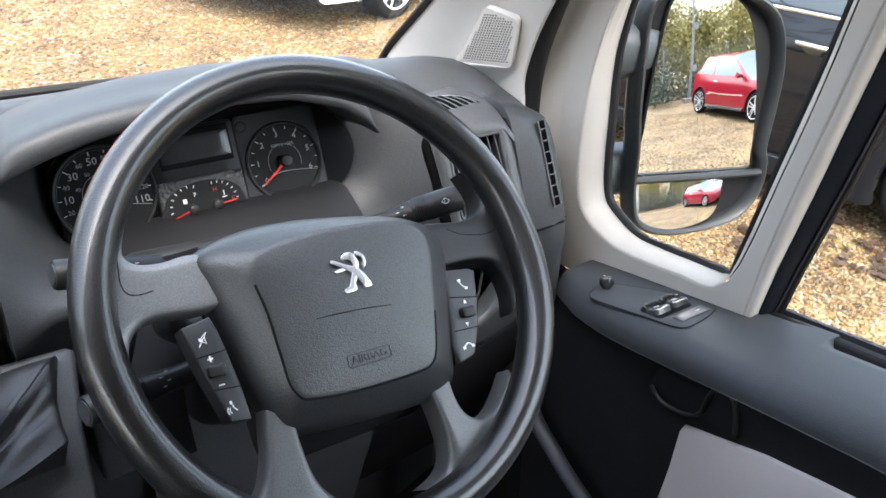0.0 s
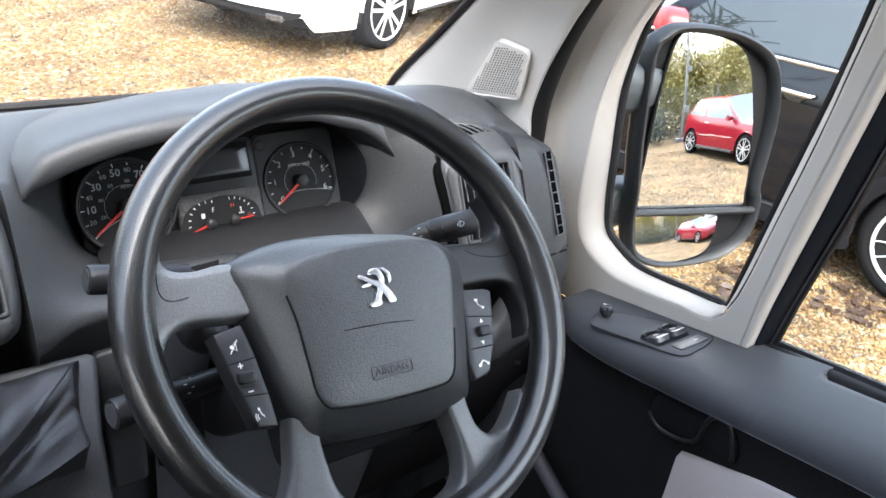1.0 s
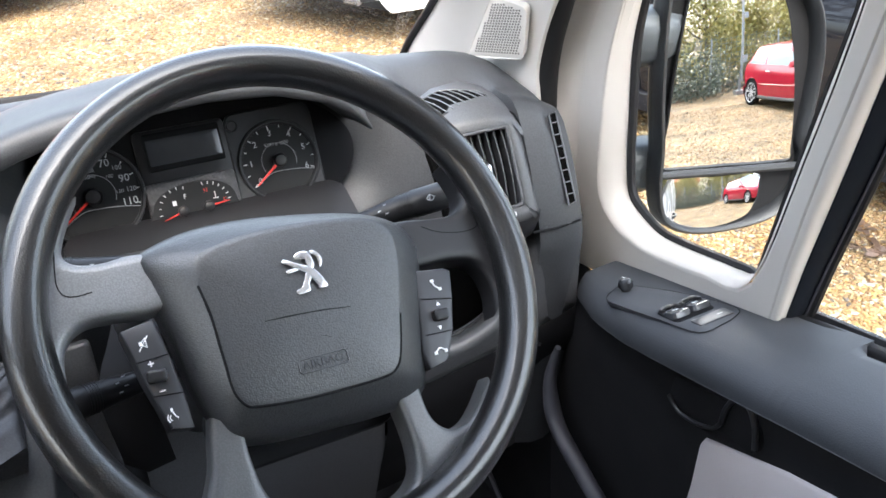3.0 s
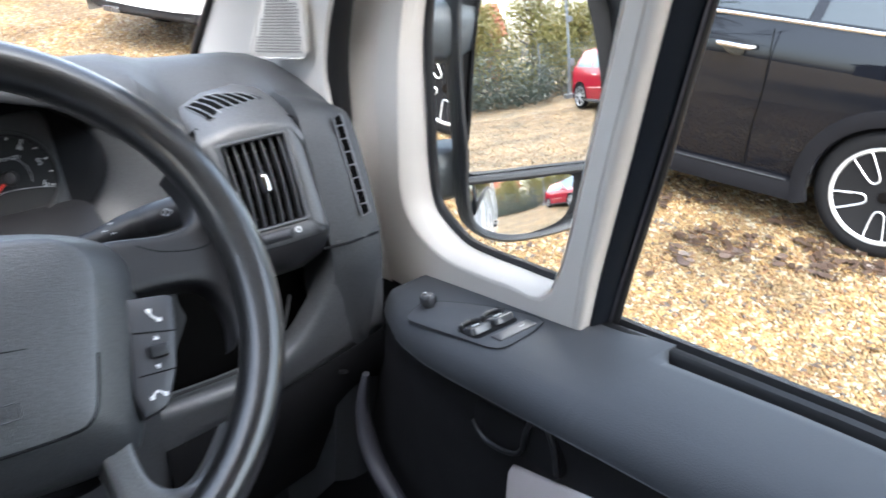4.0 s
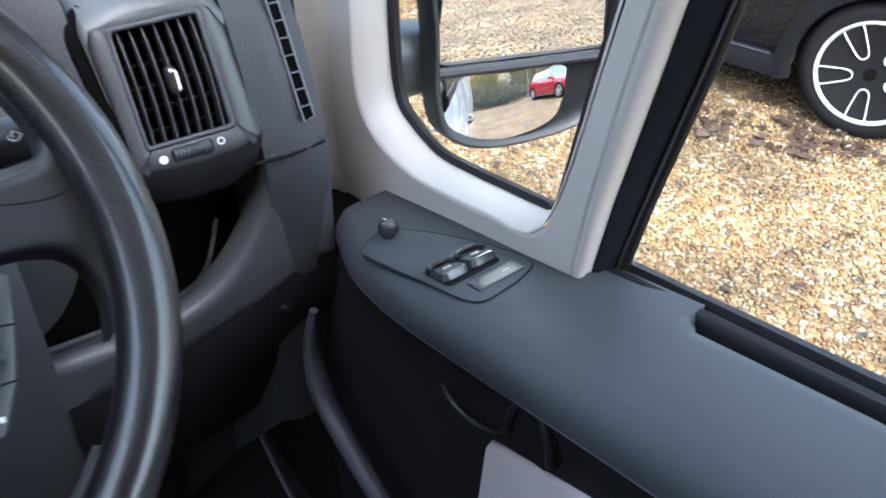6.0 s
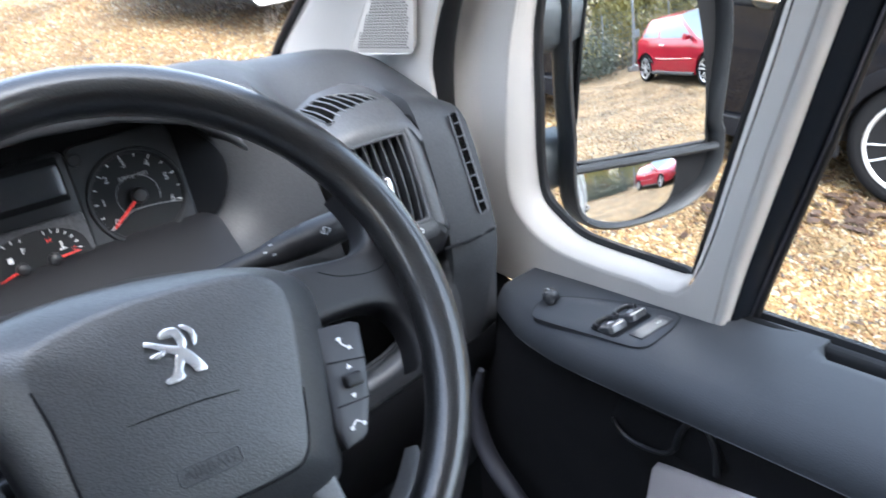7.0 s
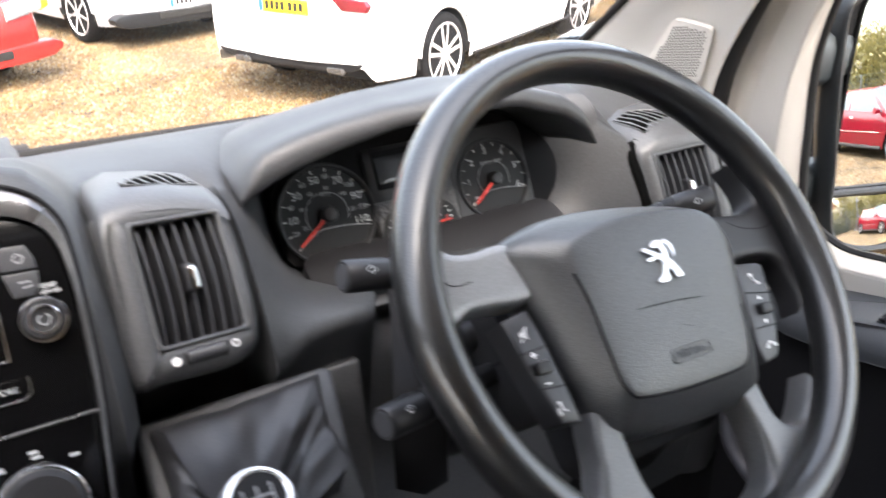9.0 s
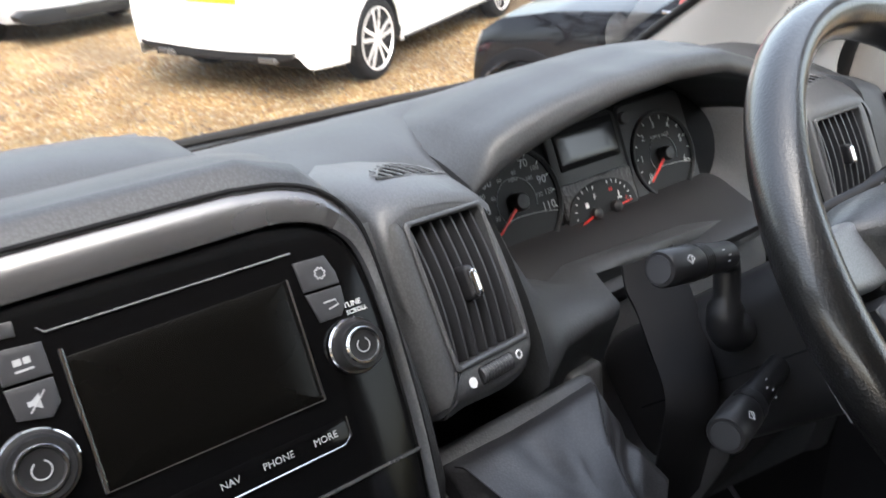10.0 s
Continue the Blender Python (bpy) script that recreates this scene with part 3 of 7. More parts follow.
def reach(line, a):
    """The distance from the cover's middle to an outline, at the angle a."""
    best, d = 0.0, Vector((math.cos(a), math.sin(a)))
    for i in range(len(line)):
        p, q = line[i - 1].xy - Vector(PADC), line[i].xy - Vector(PADC)
        e = q - p
        det = d.y * e.x - d.x * e.y
        if abs(det) > 1e-12:
            t = (d.x * p.y - d.y * p.x) / det
            if -1e-6 <= t <= 1.000001:
                best = max(best, (p + e * t).dot(d))
    return best


PROFILE = ((0.0, 0.5, 0.85, 1.0, 1.12, 1.35, 1.6, 1.78, 1.9, 1.97, 2.0), (0.0178, 0.0170, 0.0152, 0.0136, 0.0112, 0.0058, -0.0008, -0.0068, -0.0128, -0.0185, -0.026))


def over_cover(x, y, lift=0.0):
    """A point on the domed airbag cover: 0 to 1 on its face, 1 to 2 down its flanks."""
    a, d = math.atan2(y - PADC[1], x - PADC[0]), math.hypot(x - PADC[0], y - PADC[1])
    inner, outer = reach(face_line, a), reach(cover_line, a)
    g = d / inner if d < inner else 1 + (d - inner) / (outer - inner)
    return W.at(x, y, interp(g, *PROFILE) + 0.045 * (y + 0.02) + lift)


rows = []
for g in (2.0, 1.985, 1.965, 1.94, 1.9, 1.85, 1.78, 1.7, 1.6, 1.48, 1.35, 1.22, 1.12, 1.05, 1.0, 0.95, 0.88, 0.78, 0.65, 0.5, 0.35, 0.2, 0.08, 0.0005):
    row = []
    for k in range(144):
        a = 2 * math.pi * k / 144
        inner, outer = reach(face_line, a), reach(cover_line, a)
        d = inner * g if g < 1 else inner + (outer - inner) * (g - 1)
        row.append(over_cover(PADC[0] + math.cos(a) * d, PADC[1] + math.sin(a) * d))
    rows.append(row)
cover = part("airbag_cover", loft([[p - W.n * 0.014 for p in rows[0]]] + rows, closed=True), PADSKIN, wheel, "dark grey grained airbag cover", edge=60)
part("cover_back", slab(W, inset(cover_line, 0.004), -0.060, -0.026, 0.004), MATT, wheel)
FLAP = [(-0.0744, 0.0186), (-0.0717, -0.0046), (-0.0712, -0.0339), (-0.0703, -0.0584), (-0.0652, -0.0699), (-0.0567, -0.0741), (-0.0278, -0.0785), (0.0035, -0.0806), (0.0372, -0.0811), (0.0500, -0.0780), (0.0581, -0.066), (0.0667, -0.0382)]
part("tear_seam", tube([over_cover(p.x, p.y, -0.0002) for p in smooth_outline([(x, y, 0) for x, y in FLAP], 6, False)], 0.0011, 6), MATT, cover, "moulded flap seam")
part("moulded_line", tube([over_cover(x, y, -0.0001) for x, y in ((-0.0374, -0.0183), (-0.0196, -0.0191), (0.0064, -0.0211), (0.0278, -0.024))], [0.0003, 0.0006, 0.0006, 0.0003], 6), MATT, cover)
AF = Frame(over_cover(-0.004, -0.0573, 0.0003), W.n - W.u * 0.03, W.r, turn=-1.5)
part("embossed_word", words("AIRBAG", 0.0090, AF, 0, 0, 0.0002, 0.0003), GREYBTN, cover, "embossed word", smooth=False)
part("word_frame", tube([AF.at(x, y, 0.0002) for x, y in rounded(0.0375, 0.0098, 0.002)], 0.0004, 5, closed=True), GREYBTN, cover)
HF = Frame(over_cover(0.0, -0.0395, 0.0001), W.n, W.r, turn=-12)
part("horn_mark", join(tube([HF.at(-0.005, 0.0022), HF.at(0.0, 0.0), HF.at(-0.005, -0.0022)], 0.0003, 5), tube([HF.at(0.001, 0.0008), HF.at(0.007, -0.0004)], 0.0004, 5)), GREYBTN, cover)
# the maker's badge as a plain chrome figure of blades
LF = Frame(over_cover(0.001, 0.0090, 0.0012), W.n, W.r)


def blade(*pts):
    return slab(LF, smooth_outline([(x / 1000, y / 1000, 0) for x, y in pts], 4), -0.001, 0.0014, 0.0006)


badge = join(blade((-5.5, 12.5), (-1.5, 15.6), (5, 15.2), (7.5, 11), (8.5, 6), (6.5, 1.5), (3, 3.5), (3, 8), (0.5, 11.5), (-3.5, 10.5)), blade((7.5, 15.2), (11.5, 14.2), (15, 9.5), (14.5, 4), (11.5, 0.5), (12.5, 5), (12, 9), (8.5, 12.5)),
             blade((-14.5, 11.8), (-12, 12.3), (-3, 7), (5.5, 2.5), (10, -3), (13.6, -11), (13.2, -14.5), (7.5, -14.2), (6.5, -12), (8, -10.5), (4, -4.5), (-2, 1.5), (-8, 6.5), (-14.5, 9.6)),
             blade((0.5, -0.5), (4, -4), (0.5, -9.5), (0.5, -13.5), (-2.5, -15.2), (-9.8, -15), (-10.4, -12), (-6, -10.8), (-2.5, -6)), blade((-13.5, 3.6), (-6.5, 4.4), (-4.5, 2.4), (-12.5, 1.6)))
part("badge", badge, BADGE, cover, "chrome badge")


def spoke(one, two, front, back, bulge, mat=SPOKE_LIT):
    """A spoke between two edge lines that run from the hub and flare along the rim."""
    A, B = smooth_outline([(x, y, 0) for x, y in one], 6, False), smooth_outline([(x, y, 0) for x, y in two], 6, False)
    across = [(0.0, back), (0.0, -0.0075), (0.012, -0.0045), (0.035, -0.0020), (0.075, -0.0005)] + [(0.075 + 0.85 * k / 8, 0.0) for k in range(1, 8)] + [(0.925, -0.0005), (0.965, -0.0020), (0.988, -0.0045), (1.0, -0.0075), (1.0, back)]
    rows = []
    for i, (p, q) in enumerate(zip(A, B)):
        t = i / (len(A) - 1)
        out = ((p + q) / 2).normalized() * bulge * t * t
        row = []
        for v, d in across:
            c = p.lerp(q, v) + out * 4 * v * (1 - v)
            row.append(W.at(c.x, c.y, front + d if d > -0.02 else d))
        rows.append(row)
    return part("spoke", loft(rows), mat, wheel, edge=60)


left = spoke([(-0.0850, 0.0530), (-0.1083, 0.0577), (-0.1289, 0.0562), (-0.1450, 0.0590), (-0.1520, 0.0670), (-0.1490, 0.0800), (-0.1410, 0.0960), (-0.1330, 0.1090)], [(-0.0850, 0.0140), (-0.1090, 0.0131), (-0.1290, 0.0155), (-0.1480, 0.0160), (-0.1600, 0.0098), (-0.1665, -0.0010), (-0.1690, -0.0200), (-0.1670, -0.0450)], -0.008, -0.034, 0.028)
part("spoke_crease", tube(smooth_outline([W.at(x, y, -0.0082) for x, y in ((-0.1570, 0.0700), (-0.1595, 0.0560), (-0.1605, 0.0450), (-0.1575, 0.0380), (-0.1500, 0.0355), (-0.1400, 0.0362))], 5, False), 0.0006, 5), MATT, left)
# Black here paints the right spoke as the most shaded one.
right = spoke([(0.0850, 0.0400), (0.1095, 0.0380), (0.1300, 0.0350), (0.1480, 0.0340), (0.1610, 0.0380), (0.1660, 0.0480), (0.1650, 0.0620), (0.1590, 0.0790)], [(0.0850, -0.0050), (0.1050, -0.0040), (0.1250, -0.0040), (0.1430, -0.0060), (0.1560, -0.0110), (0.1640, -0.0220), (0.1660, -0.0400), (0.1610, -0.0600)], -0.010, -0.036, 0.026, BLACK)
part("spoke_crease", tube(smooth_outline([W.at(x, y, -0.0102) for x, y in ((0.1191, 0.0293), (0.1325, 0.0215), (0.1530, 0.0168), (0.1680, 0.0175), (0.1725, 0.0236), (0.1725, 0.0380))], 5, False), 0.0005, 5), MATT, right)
spoke([(-0.0860, -0.0700), (-0.0905, -0.0870), (-0.0940, -0.1020), (-0.0985, -0.1130), (-0.1050, -0.1240), (-0.1150, -0.1300), (-0.1280, -0.1180)], [(-0.0660, -0.0850), (-0.0664, -0.1010), (-0.0655, -0.1150), (-0.0635, -0.1290), (-0.0580, -0.1420), (-0.0470, -0.1550), (-0.0250, -0.1700)], -0.012, -0.036, 0.020, SPOKE_SHADED)
spoke([(0.0500, -0.0900), (0.0525, -0.1080), (0.0537, -0.1250), (0.0533, -0.1410), (0.0495, -0.1560), (0.0390, -0.1660), (0.0200, -0.1720)], [(0.0735, -0.0950), (0.0735, -0.1110), (0.0770, -0.1250), (0.0880, -0.1345), (0.1030, -0.1345), (0.1180, -0.1250), (0.1370, -0.1060)], -0.010, -0.036, 0.024, SPOKE_SHADED)
part("lower_bridge", slab(W, rounded(0.15, 0.06, 0.02, cx=-0.008, cy=-0.085), -0.075, -0.045, 0.006), MATT, wheel)
part("hub", lathe(W, [(0.055, -0.12), (0.062, -0.06), (0.085, -0.052), (0.080, -0.046), (0.0001, -0.046)], 36, -0.005, -0.02), MATT, wheel)


def button_bank(name, pts, splits, toggle, depth):
    bank = part(name, slab(W, pts, depth - 0.024, depth, 0.0018), GREYBTN, wheel, "grey bank of thumb switches", edge=50)
    for (xa, ya), (xb, yb) in splits:
        part("joint", tube([W.at(xa, ya, depth + 0.0002), W.at(xb, yb, depth + 0.0002)], 0.0005, 5), MATT, bank)
    f = Frame(W.at(*toggle, depth + 0.002), W.n, W.r, turn=-4)
    part("toggle", slab(f, rounded(0.0135, 0.0092, 0.0025), -0.004, 0.004, 0.002), BLACK, bank)
    return bank


DR, DL = -0.0035, -0.0080
bankR = button_bank("button_bank", [(0.0950, -0.0065), (0.1230, -0.0105), (0.1285, -0.0140), (0.1225, -0.0365), (0.1140, -0.0612), (0.1020, -0.0820), (0.0980, -0.0845), (0.0840, -0.0863), (0.0820, -0.071), (0.0920, -0.0317)], (((0.0945, -0.0308), (0.1222, -0.0367)), ((0.0890, -0.0597), (0.1137, -0.0614))), (0.1060, -0.0470), DR)
bankL = button_bank("button_bank", [(-0.1292, 0.0044), (-0.1070, 0.0078), (-0.1040, -0.0034), (-0.1015, -0.0217), (-0.0990, -0.0489), (-0.0985, -0.0734), (-0.1130, -0.0712), (-0.1142, -0.0704), (-0.1175, -0.0535), (-0.1229, -0.0325), (-0.1262, -0.0121)], (((-0.1250, -0.0201), (-0.1022, -0.0192)), ((-0.1200, -0.0454), (-0.0995, -0.0480))), (-0.1140, -0.0325), DL)
SR, SL = DR + 0.0004, DL + 0.0004
part("phone_symbol", join(tube(smooth_outline([W.at(0.1090, -0.0190, SR), W.at(0.1100, -0.0230, SR), W.at(0.1135, -0.0262, SR)], 4, False), 0.0007, 5), box((0.1090, -0.0188, SR), (0.0030, 0.0024, 0.0006), W), box((0.1138, -0.0265, SR), (0.0030, 0.0024, 0.0006), W)), WHITE, bankR)
part("hang_up_symbol", join(tube(smooth_outline([W.at(0.0925, -0.0752, SR), W.at(0.0970, -0.0722, SR), W.at(0.1012, -0.0754, SR)], 4, False), 0.0007, 5), box((0.0924, -0.0754, SR), (0.0026, 0.0026, 0.0006), W), box((0.1014, -0.0756, SR), (0.0026, 0.0026, 0.0006), W)), WHITE, bankR)
for x, y, s in ((0.1078, -0.0375, 1), (0.1030, -0.0570, -1)):
    part("arrow_symbol", ([W.at(x - 0.0019, y - 0.0017 * s, SR), W.at(x + 0.0019, y - 0.0017 * s, SR), W.at(x, y + 0.0017 * s, SR)], [(0, 1, 2)]), WHITE, bankR, smooth=False)
part("mute_symbol", join(box((-0.1185, -0.0076, SL), (0.0022, 0.0026, 0.0006), W), tube([W.at(-0.1175, -0.0064, SL), W.at(-0.1150, -0.0040, SL), W.at(-0.1150, -0.0112, SL), W.at(-0.1175, -0.0088, SL)], 0.0004, 5), tube([W.at(-0.1205, -0.0125, SL), W.at(-0.1130, -0.0030, SL)], 0.0004, 5)), WHITE, bankL, smooth=False)
part("plus_symbol", join(box((-0.1156, -0.0228, SL), (0.0042, 0.001, 0.0005), W), box((-0.1156, -0.0228, SL), (0.001, 0.0042, 0.0005), W)), WHITE, bankL, smooth=False)
part("minus_symbol", box((-0.1127, -0.0432, SL), (0.0042, 0.001, 0.0005), W), WHITE, bankL, smooth=False)
part("voice_symbol", join(box((-0.1105, -0.0575, SL), (0.0016, 0.0024, 0.0006), W), tube([W.at(-0.1100, -0.0590, SL), W.at(-0.1090, -0.0620, SL), W.at(-0.1072, -0.0640, SL)], 0.0005, 5), *[tube(smooth_outline([W.at(-0.1118 - d, -0.0608 + d * 0.4, SL), W.at(-0.1128 - d, -0.0628, SL), W.at(-0.1118 - d, -0.0650 - d * 0.4, SL)], 4, False), 0.0004, 5) for d in (0.0, 0.0016)]), WHITE, bankL)

# ---- steering column and stalks ----
column = thing("steering_column", W.at(0, 0, -0.2), "dark grey plastic steering column shroud behind the wheel", "steering column")
KF = Frame(W.at(0, 0, -0.065), W.n, W.r)
part("shroud", slab(KF, rounded(0.150, 0.120, 0.034, cy=-0.008), -0.22, 0.0, 0.022, steps=4), BLACK, column, edge=60)
part("shroud_collar", lathe(KF, [(0.05, -0.01), (0.05, 0.01), (0.042, 0.03), (0.03, 0.034)], 28), MATT, column)
part("shroud_joint", tube([KF.at(x, -0.012, d) for x, d in ((-0.0752, -0.20), (-0.0752, -0.03), (-0.066, -0.008), (-0.05, 0.0006))], 0.0009, 6), MATT, column)
flank = [[(0.357, 0.822, 1.566), (0.351, 0.812, 1.552), (0.345, 0.795, 1.542), (0.331, 0.766, 1.523), (0.318, 0.742, 1.508), (0.312, 0.735, 1.480), (0.318, 0.745, 1.40)],
         [(0.380, 0.812, 1.572), (0.374, 0.800, 1.560), (0.368, 0.780, 1.548), (0.352, 0.748, 1.527), (0.336, 0.722, 1.510), (0.330, 0.716, 1.480), (0.336, 0.725, 1.40)],
         [(0.408, 0.815, 1.572), (0.404, 0.802, 1.560), (0.398, 0.785, 1.546), (0.380, 0.752, 1.522), (0.362, 0.726, 1.502), (0.356, 0.720, 1.475), (0.362, 0.730, 1.40)]]
part("shroud_flank", thick(loft([smooth_outline(r, 4, False) for r in flank]), 0.006), MATT, column, "dark flank of the column shroud", edge=70)
part("switch_arm", tube(smooth_outline([(0.350, 0.728, 1.613), (0.356, 0.730, 1.604), (0.354, 0.726, 1.585), (0.352, 0.722, 1.560), (0.372, 0.725, 1.545), (0.41, 0.74, 1.545)], 5, False), [0.0095] * 12 + [0.013] * 14, 14), BLACK, column, "black elbow under the light stalk")


def stalk(tip, root, r, marks, label, end=0.45):
    a, b = Vector(tip), Vector(root)
    ax = (b - a).normalized()
    st = thing("column_stalk", a, label, "stalk", "stalks on the steering column")
    part("end_knob", tube([a, a + ax * 0.002, a + ax * 0.034, a + ax * 0.037], [r * 0.9, r, r * 1.02, r * 0.96], 20), BLACK, st)
    part("end_face", tube([a - ax * 0.001, a + ax * 0.001], [r * 0.72, r * 0.74], 20), GREYBTN, st)
    ribs = [tube([a + ax * (0.038 + 0.0022 * k), a + ax * (0.0393 + 0.0022 * k)], r * 0.98, 20) for k in range(5)]
    part("ribbed_collar", join(*ribs, tube([a + ax * 0.036, a + ax * 0.052], r * 0.9, 18)), BLACK, st)
    part("arm", tube([a + ax * 0.050, a + ax * 0.056, a + ax * 0.075, b], [r * 0.9, r * 0.88, r * (0.45 + end) / 1.5, r * end], 18, flat=0.85), BLACK, st)
    side = (Vector((-0.4, -0.7, 0.6)) - ax * ax.dot(Vector((-0.4, -0.7, 0.6)))).normalized()
    f = Frame(a + ax * 0.018 + side * (r + 0.0002), side, ax)
    bits = [tube(smooth_outline([f.at(-0.004, 0.0014), f.at(0, 0.004), f.at(0.004, 0.0014)], 4, False), 0.0003, 4), tube([f.at(-0.004, 0.0014), f.at(0, -0.002), f.at(0.004, 0.0014)], 0.0003, 4), tube([f.at(0, -0.002), f.at(0.0014, 0.0028)], 0.00025, 4)]
    for k in range(marks):
        bits.append(box((0.043 + 0.006 * (k % 2), -0.005 + 0.004 * k, -r * 0.12 if k else 0), (0.003, 0.0008, 0.0004), f))
    for bit in bits:
        part("stalk_symbol", bit, DIAL_PRINT, st, smooth=False)
    return st


stalk((0.652, 0.732, 1.607), (0.50, 0.77, 1.574), 0.0132, 3, "black wiper stalk with white symbols")
stalk((0.273, 0.723, 1.632), (0.354, 0.729, 1.613), 0.0122, 3, "black light stalk with white symbols", 0.85)
stalk((0.269, 0.659, 1.545), (0.385, 0.695, 1.527), 0.0128, 4, "black cruise-control stalk below the light stalk", 0.7)

# ---- air vents ----
CVF = Frame((0.183, 0.80, 1.622), (0.225, -0.827, 0.515))
RVF = Frame((0.77, 0.865, 1.548), (-0.148, -0.884, 0.444))


def vent_pod(fr, outer, slat_count, top, depth_points, name, cap_line):
    line = smooth_outline([(x / 1000, y / 1000, 0) for x, y in outer], 5)
    unit = thing("air_vent", fr.at(0, -0.06, -0.03), name, "air vent", "dashboard air vents")
    hole = rounded(0.070, 0.093, 0.003)
    part("housing", ring_plate(fr, line, hole, -0.03, 0.0, 0.010, 0.0015), DASH, unit, "dark grey vent housing", edge=60)
    # The duct's inner shade is put into its near-black lining.
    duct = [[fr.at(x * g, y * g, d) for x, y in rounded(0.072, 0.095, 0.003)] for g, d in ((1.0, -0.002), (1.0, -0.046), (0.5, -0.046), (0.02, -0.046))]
    part("duct", loft(duct, closed=True), HOLE_SHADE, unit, smooth=False)
    part("vent_frame", ring_plate(fr, rounded(0.0735, 0.0965, 0.004), rounded(0.0665, 0.0895, 0.003), -0.006, 0.0022, 0.0012), DASH, unit, "raised grey edge round the slats")
    for k in range(slat_count):
        x = -0.0333 + 0.0666 * (k + 0.5) / slat_count
        bow = [(x + 0.0012 * math.sin(math.pi * j / 8), -0.0445 + 0.089 * j / 8, -0.004 + 0.0035 * math.sin(math.pi * j / 8)) for j in range(9)]
        V, F = loft([[fr.at(px - 0.0008, py, d), fr.at(px + 0.0008, py, d), fr.at(px + 0.0010, py, d - 0.018), fr.at(px - 0.0010, py, d - 0.018)] for px, py, d in bow], closed=True, caps=True)
        part("slat", (V, F), GREYBTN, unit, smooth=False)
    for k in range(5):
        y = -0.0445 + 0.089 * (k + 0.5) / 5
        part("rear_slat", box((0, y, -0.034), (0.066, 0.0018, 0.008), fr), BLACK, unit, smooth=False)
    tab = part("vent_tab", slab(fr, rounded(0.0085, 0.023, 0.004, cy=0.0), -0.006, 0.006, 0.0035, steps=3), BLACK, unit)
    part("chrome_tip", slab(fr, rounded(0.0072, 0.019, 0.0035, cx=0.001, cy=-0.001), 0.003, 0.0075, 0.002), CHROME, tab, "chrome tab")
    part("thumb_wheel_slot", slab(fr, rounded(0.034, 0.011, 0.003, cx=-0.002, cy=-0.0565), -0.001, 0.0006, 0.0004), MATT, unit)
    ridge = [(-0.017 + 0.001 * k, 0.0060 if k % 3 else 0.0052) for k in range(31)]
    part("thumb_wheel", tube([fr.at(x, -0.0565, -0.002) for x, _ in ridge], [r for _, r in ridge], 12), GREYBTN, unit, "ribbed thumb wheel")
    part("open_mark", lathe(fr, [(0.0034, 0), (0.0034, 0.0006), (0.0001, 0.0006)], 16, -0.026, -0.0575), WHITE, unit)
    part("closed_mark", tube([fr.at(0.0215 + 0.0026 * math.cos(a), -0.0555 + 0.0026 * math.sin(a), 0.0004) for a in (2 * math.pi * k / 14 for k in range(14))], 0.0006, 5, closed=True), WHITE, unit)
    # the cap that carries the housing forward into the dashboard's top
    top_edge = [(x / 1000, y / 1000) for x, y in outer[1:depth_points + 1]]
    rows = [[fr.at(x * 0.96, y - 0.011, 0.0007) for x, y in top_edge], [fr.at(x * 0.985, y - 0.005, -0.0002) for x, y in top_edge], [fr.at(x, y, -0.004) for x, y in top_edge]]
    for dy, dz in cap_line:
        rows.append([fr.at(x, y, -0.004) + Vector((0, dy, dz - 1.2 * max(0, abs(x) - 0.03) * min(dy, 0.05) * 8 * abs(x))) for x, y in top_edge])
    cap = loft(rows)
    part("housing_cap", cap, DASH, unit, edge=70)
    # the small outlet on top, laid on the cap and the skin beneath it
    l, r, t = (Vector(p) for p in top)
    f = Frame((l + r) / 2, (0, 0, 1), r - l)
    w, h, peak = (r - l).length / 2, f.u.dot(t - (l + r) / 2), f.r.dot(t - (l + r) / 2)
    half = [(-w, 0), (peak * 1.02, h * 0.9), (peak * 0.8, h), (peak * 0.2 + w * 0.1, h * 1.0), (w * 0.6, h * 0.55), (w, 0.0)] if peak < 0 else [(-w, 0), (-w * 0.55 + peak * 0.3, h * 0.62), (peak * 0.7, h), (w * 0.75, h * 0.55), (w, 0.0)]
    line2 = smooth_outline([(x, y, 0) for x, y in half], 5, False)

    def on_top(x, y, lift):
        p = f.at(x, y)
        p.z = max(height_at(cap, p.x, p.y), height_at(SKIN, p.x, p.y)) + lift
        return p
    # No opening is cut: a flat black sheet carries the shade between the fins.
    rings = [[on_top(q.x * g + peak * 0.2 * (1 - g), (q.y - h * 0.35) * g + h * 0.35, d) for q in line2] for g, d in ((1.0, -0.004), (1.0, 0.0008), (0.7, 0.0008), (0.35, 0.0008), (0.02, 0.0008))]
    grille = part("top_outlet", loft(rings, closed=True), HOLE_SHADE, unit, "small outlet on top, a flat black sheet for its shade", edge=70)
    for k in range(7):
        x = -w + 2 * w * (k + 0.7) / 7.4
        ymax = max([0.0] + [p.y for p in line2 if abs(p.x - x) < w * 0.16])
        if ymax > 0.004:
            rows = [[on_top(x - 0.0006 - h * 0.12 * g, ymax * g, 0.0006), on_top(x - 0.0006 - h * 0.12 * g, ymax * g, 0.0018), on_top(x + 0.0006 - h * 0.12 * g, ymax * g, 0.0018), on_top(x + 0.0006 - h * 0.12 * g, ymax * g, 0.0006)] for g in (0.0, 0.5, 1.0)]
            part("fin", loft(rows, closed=True, caps=True), GREYEDGE, grille, smooth=False)
    edge_line = [on_top(q.x, q.y, 0.0010) for q in line2]
    part("outlet_edge", tube(edge_line, 0.0009, 6, closed=True), DASH, grille)
    return unit


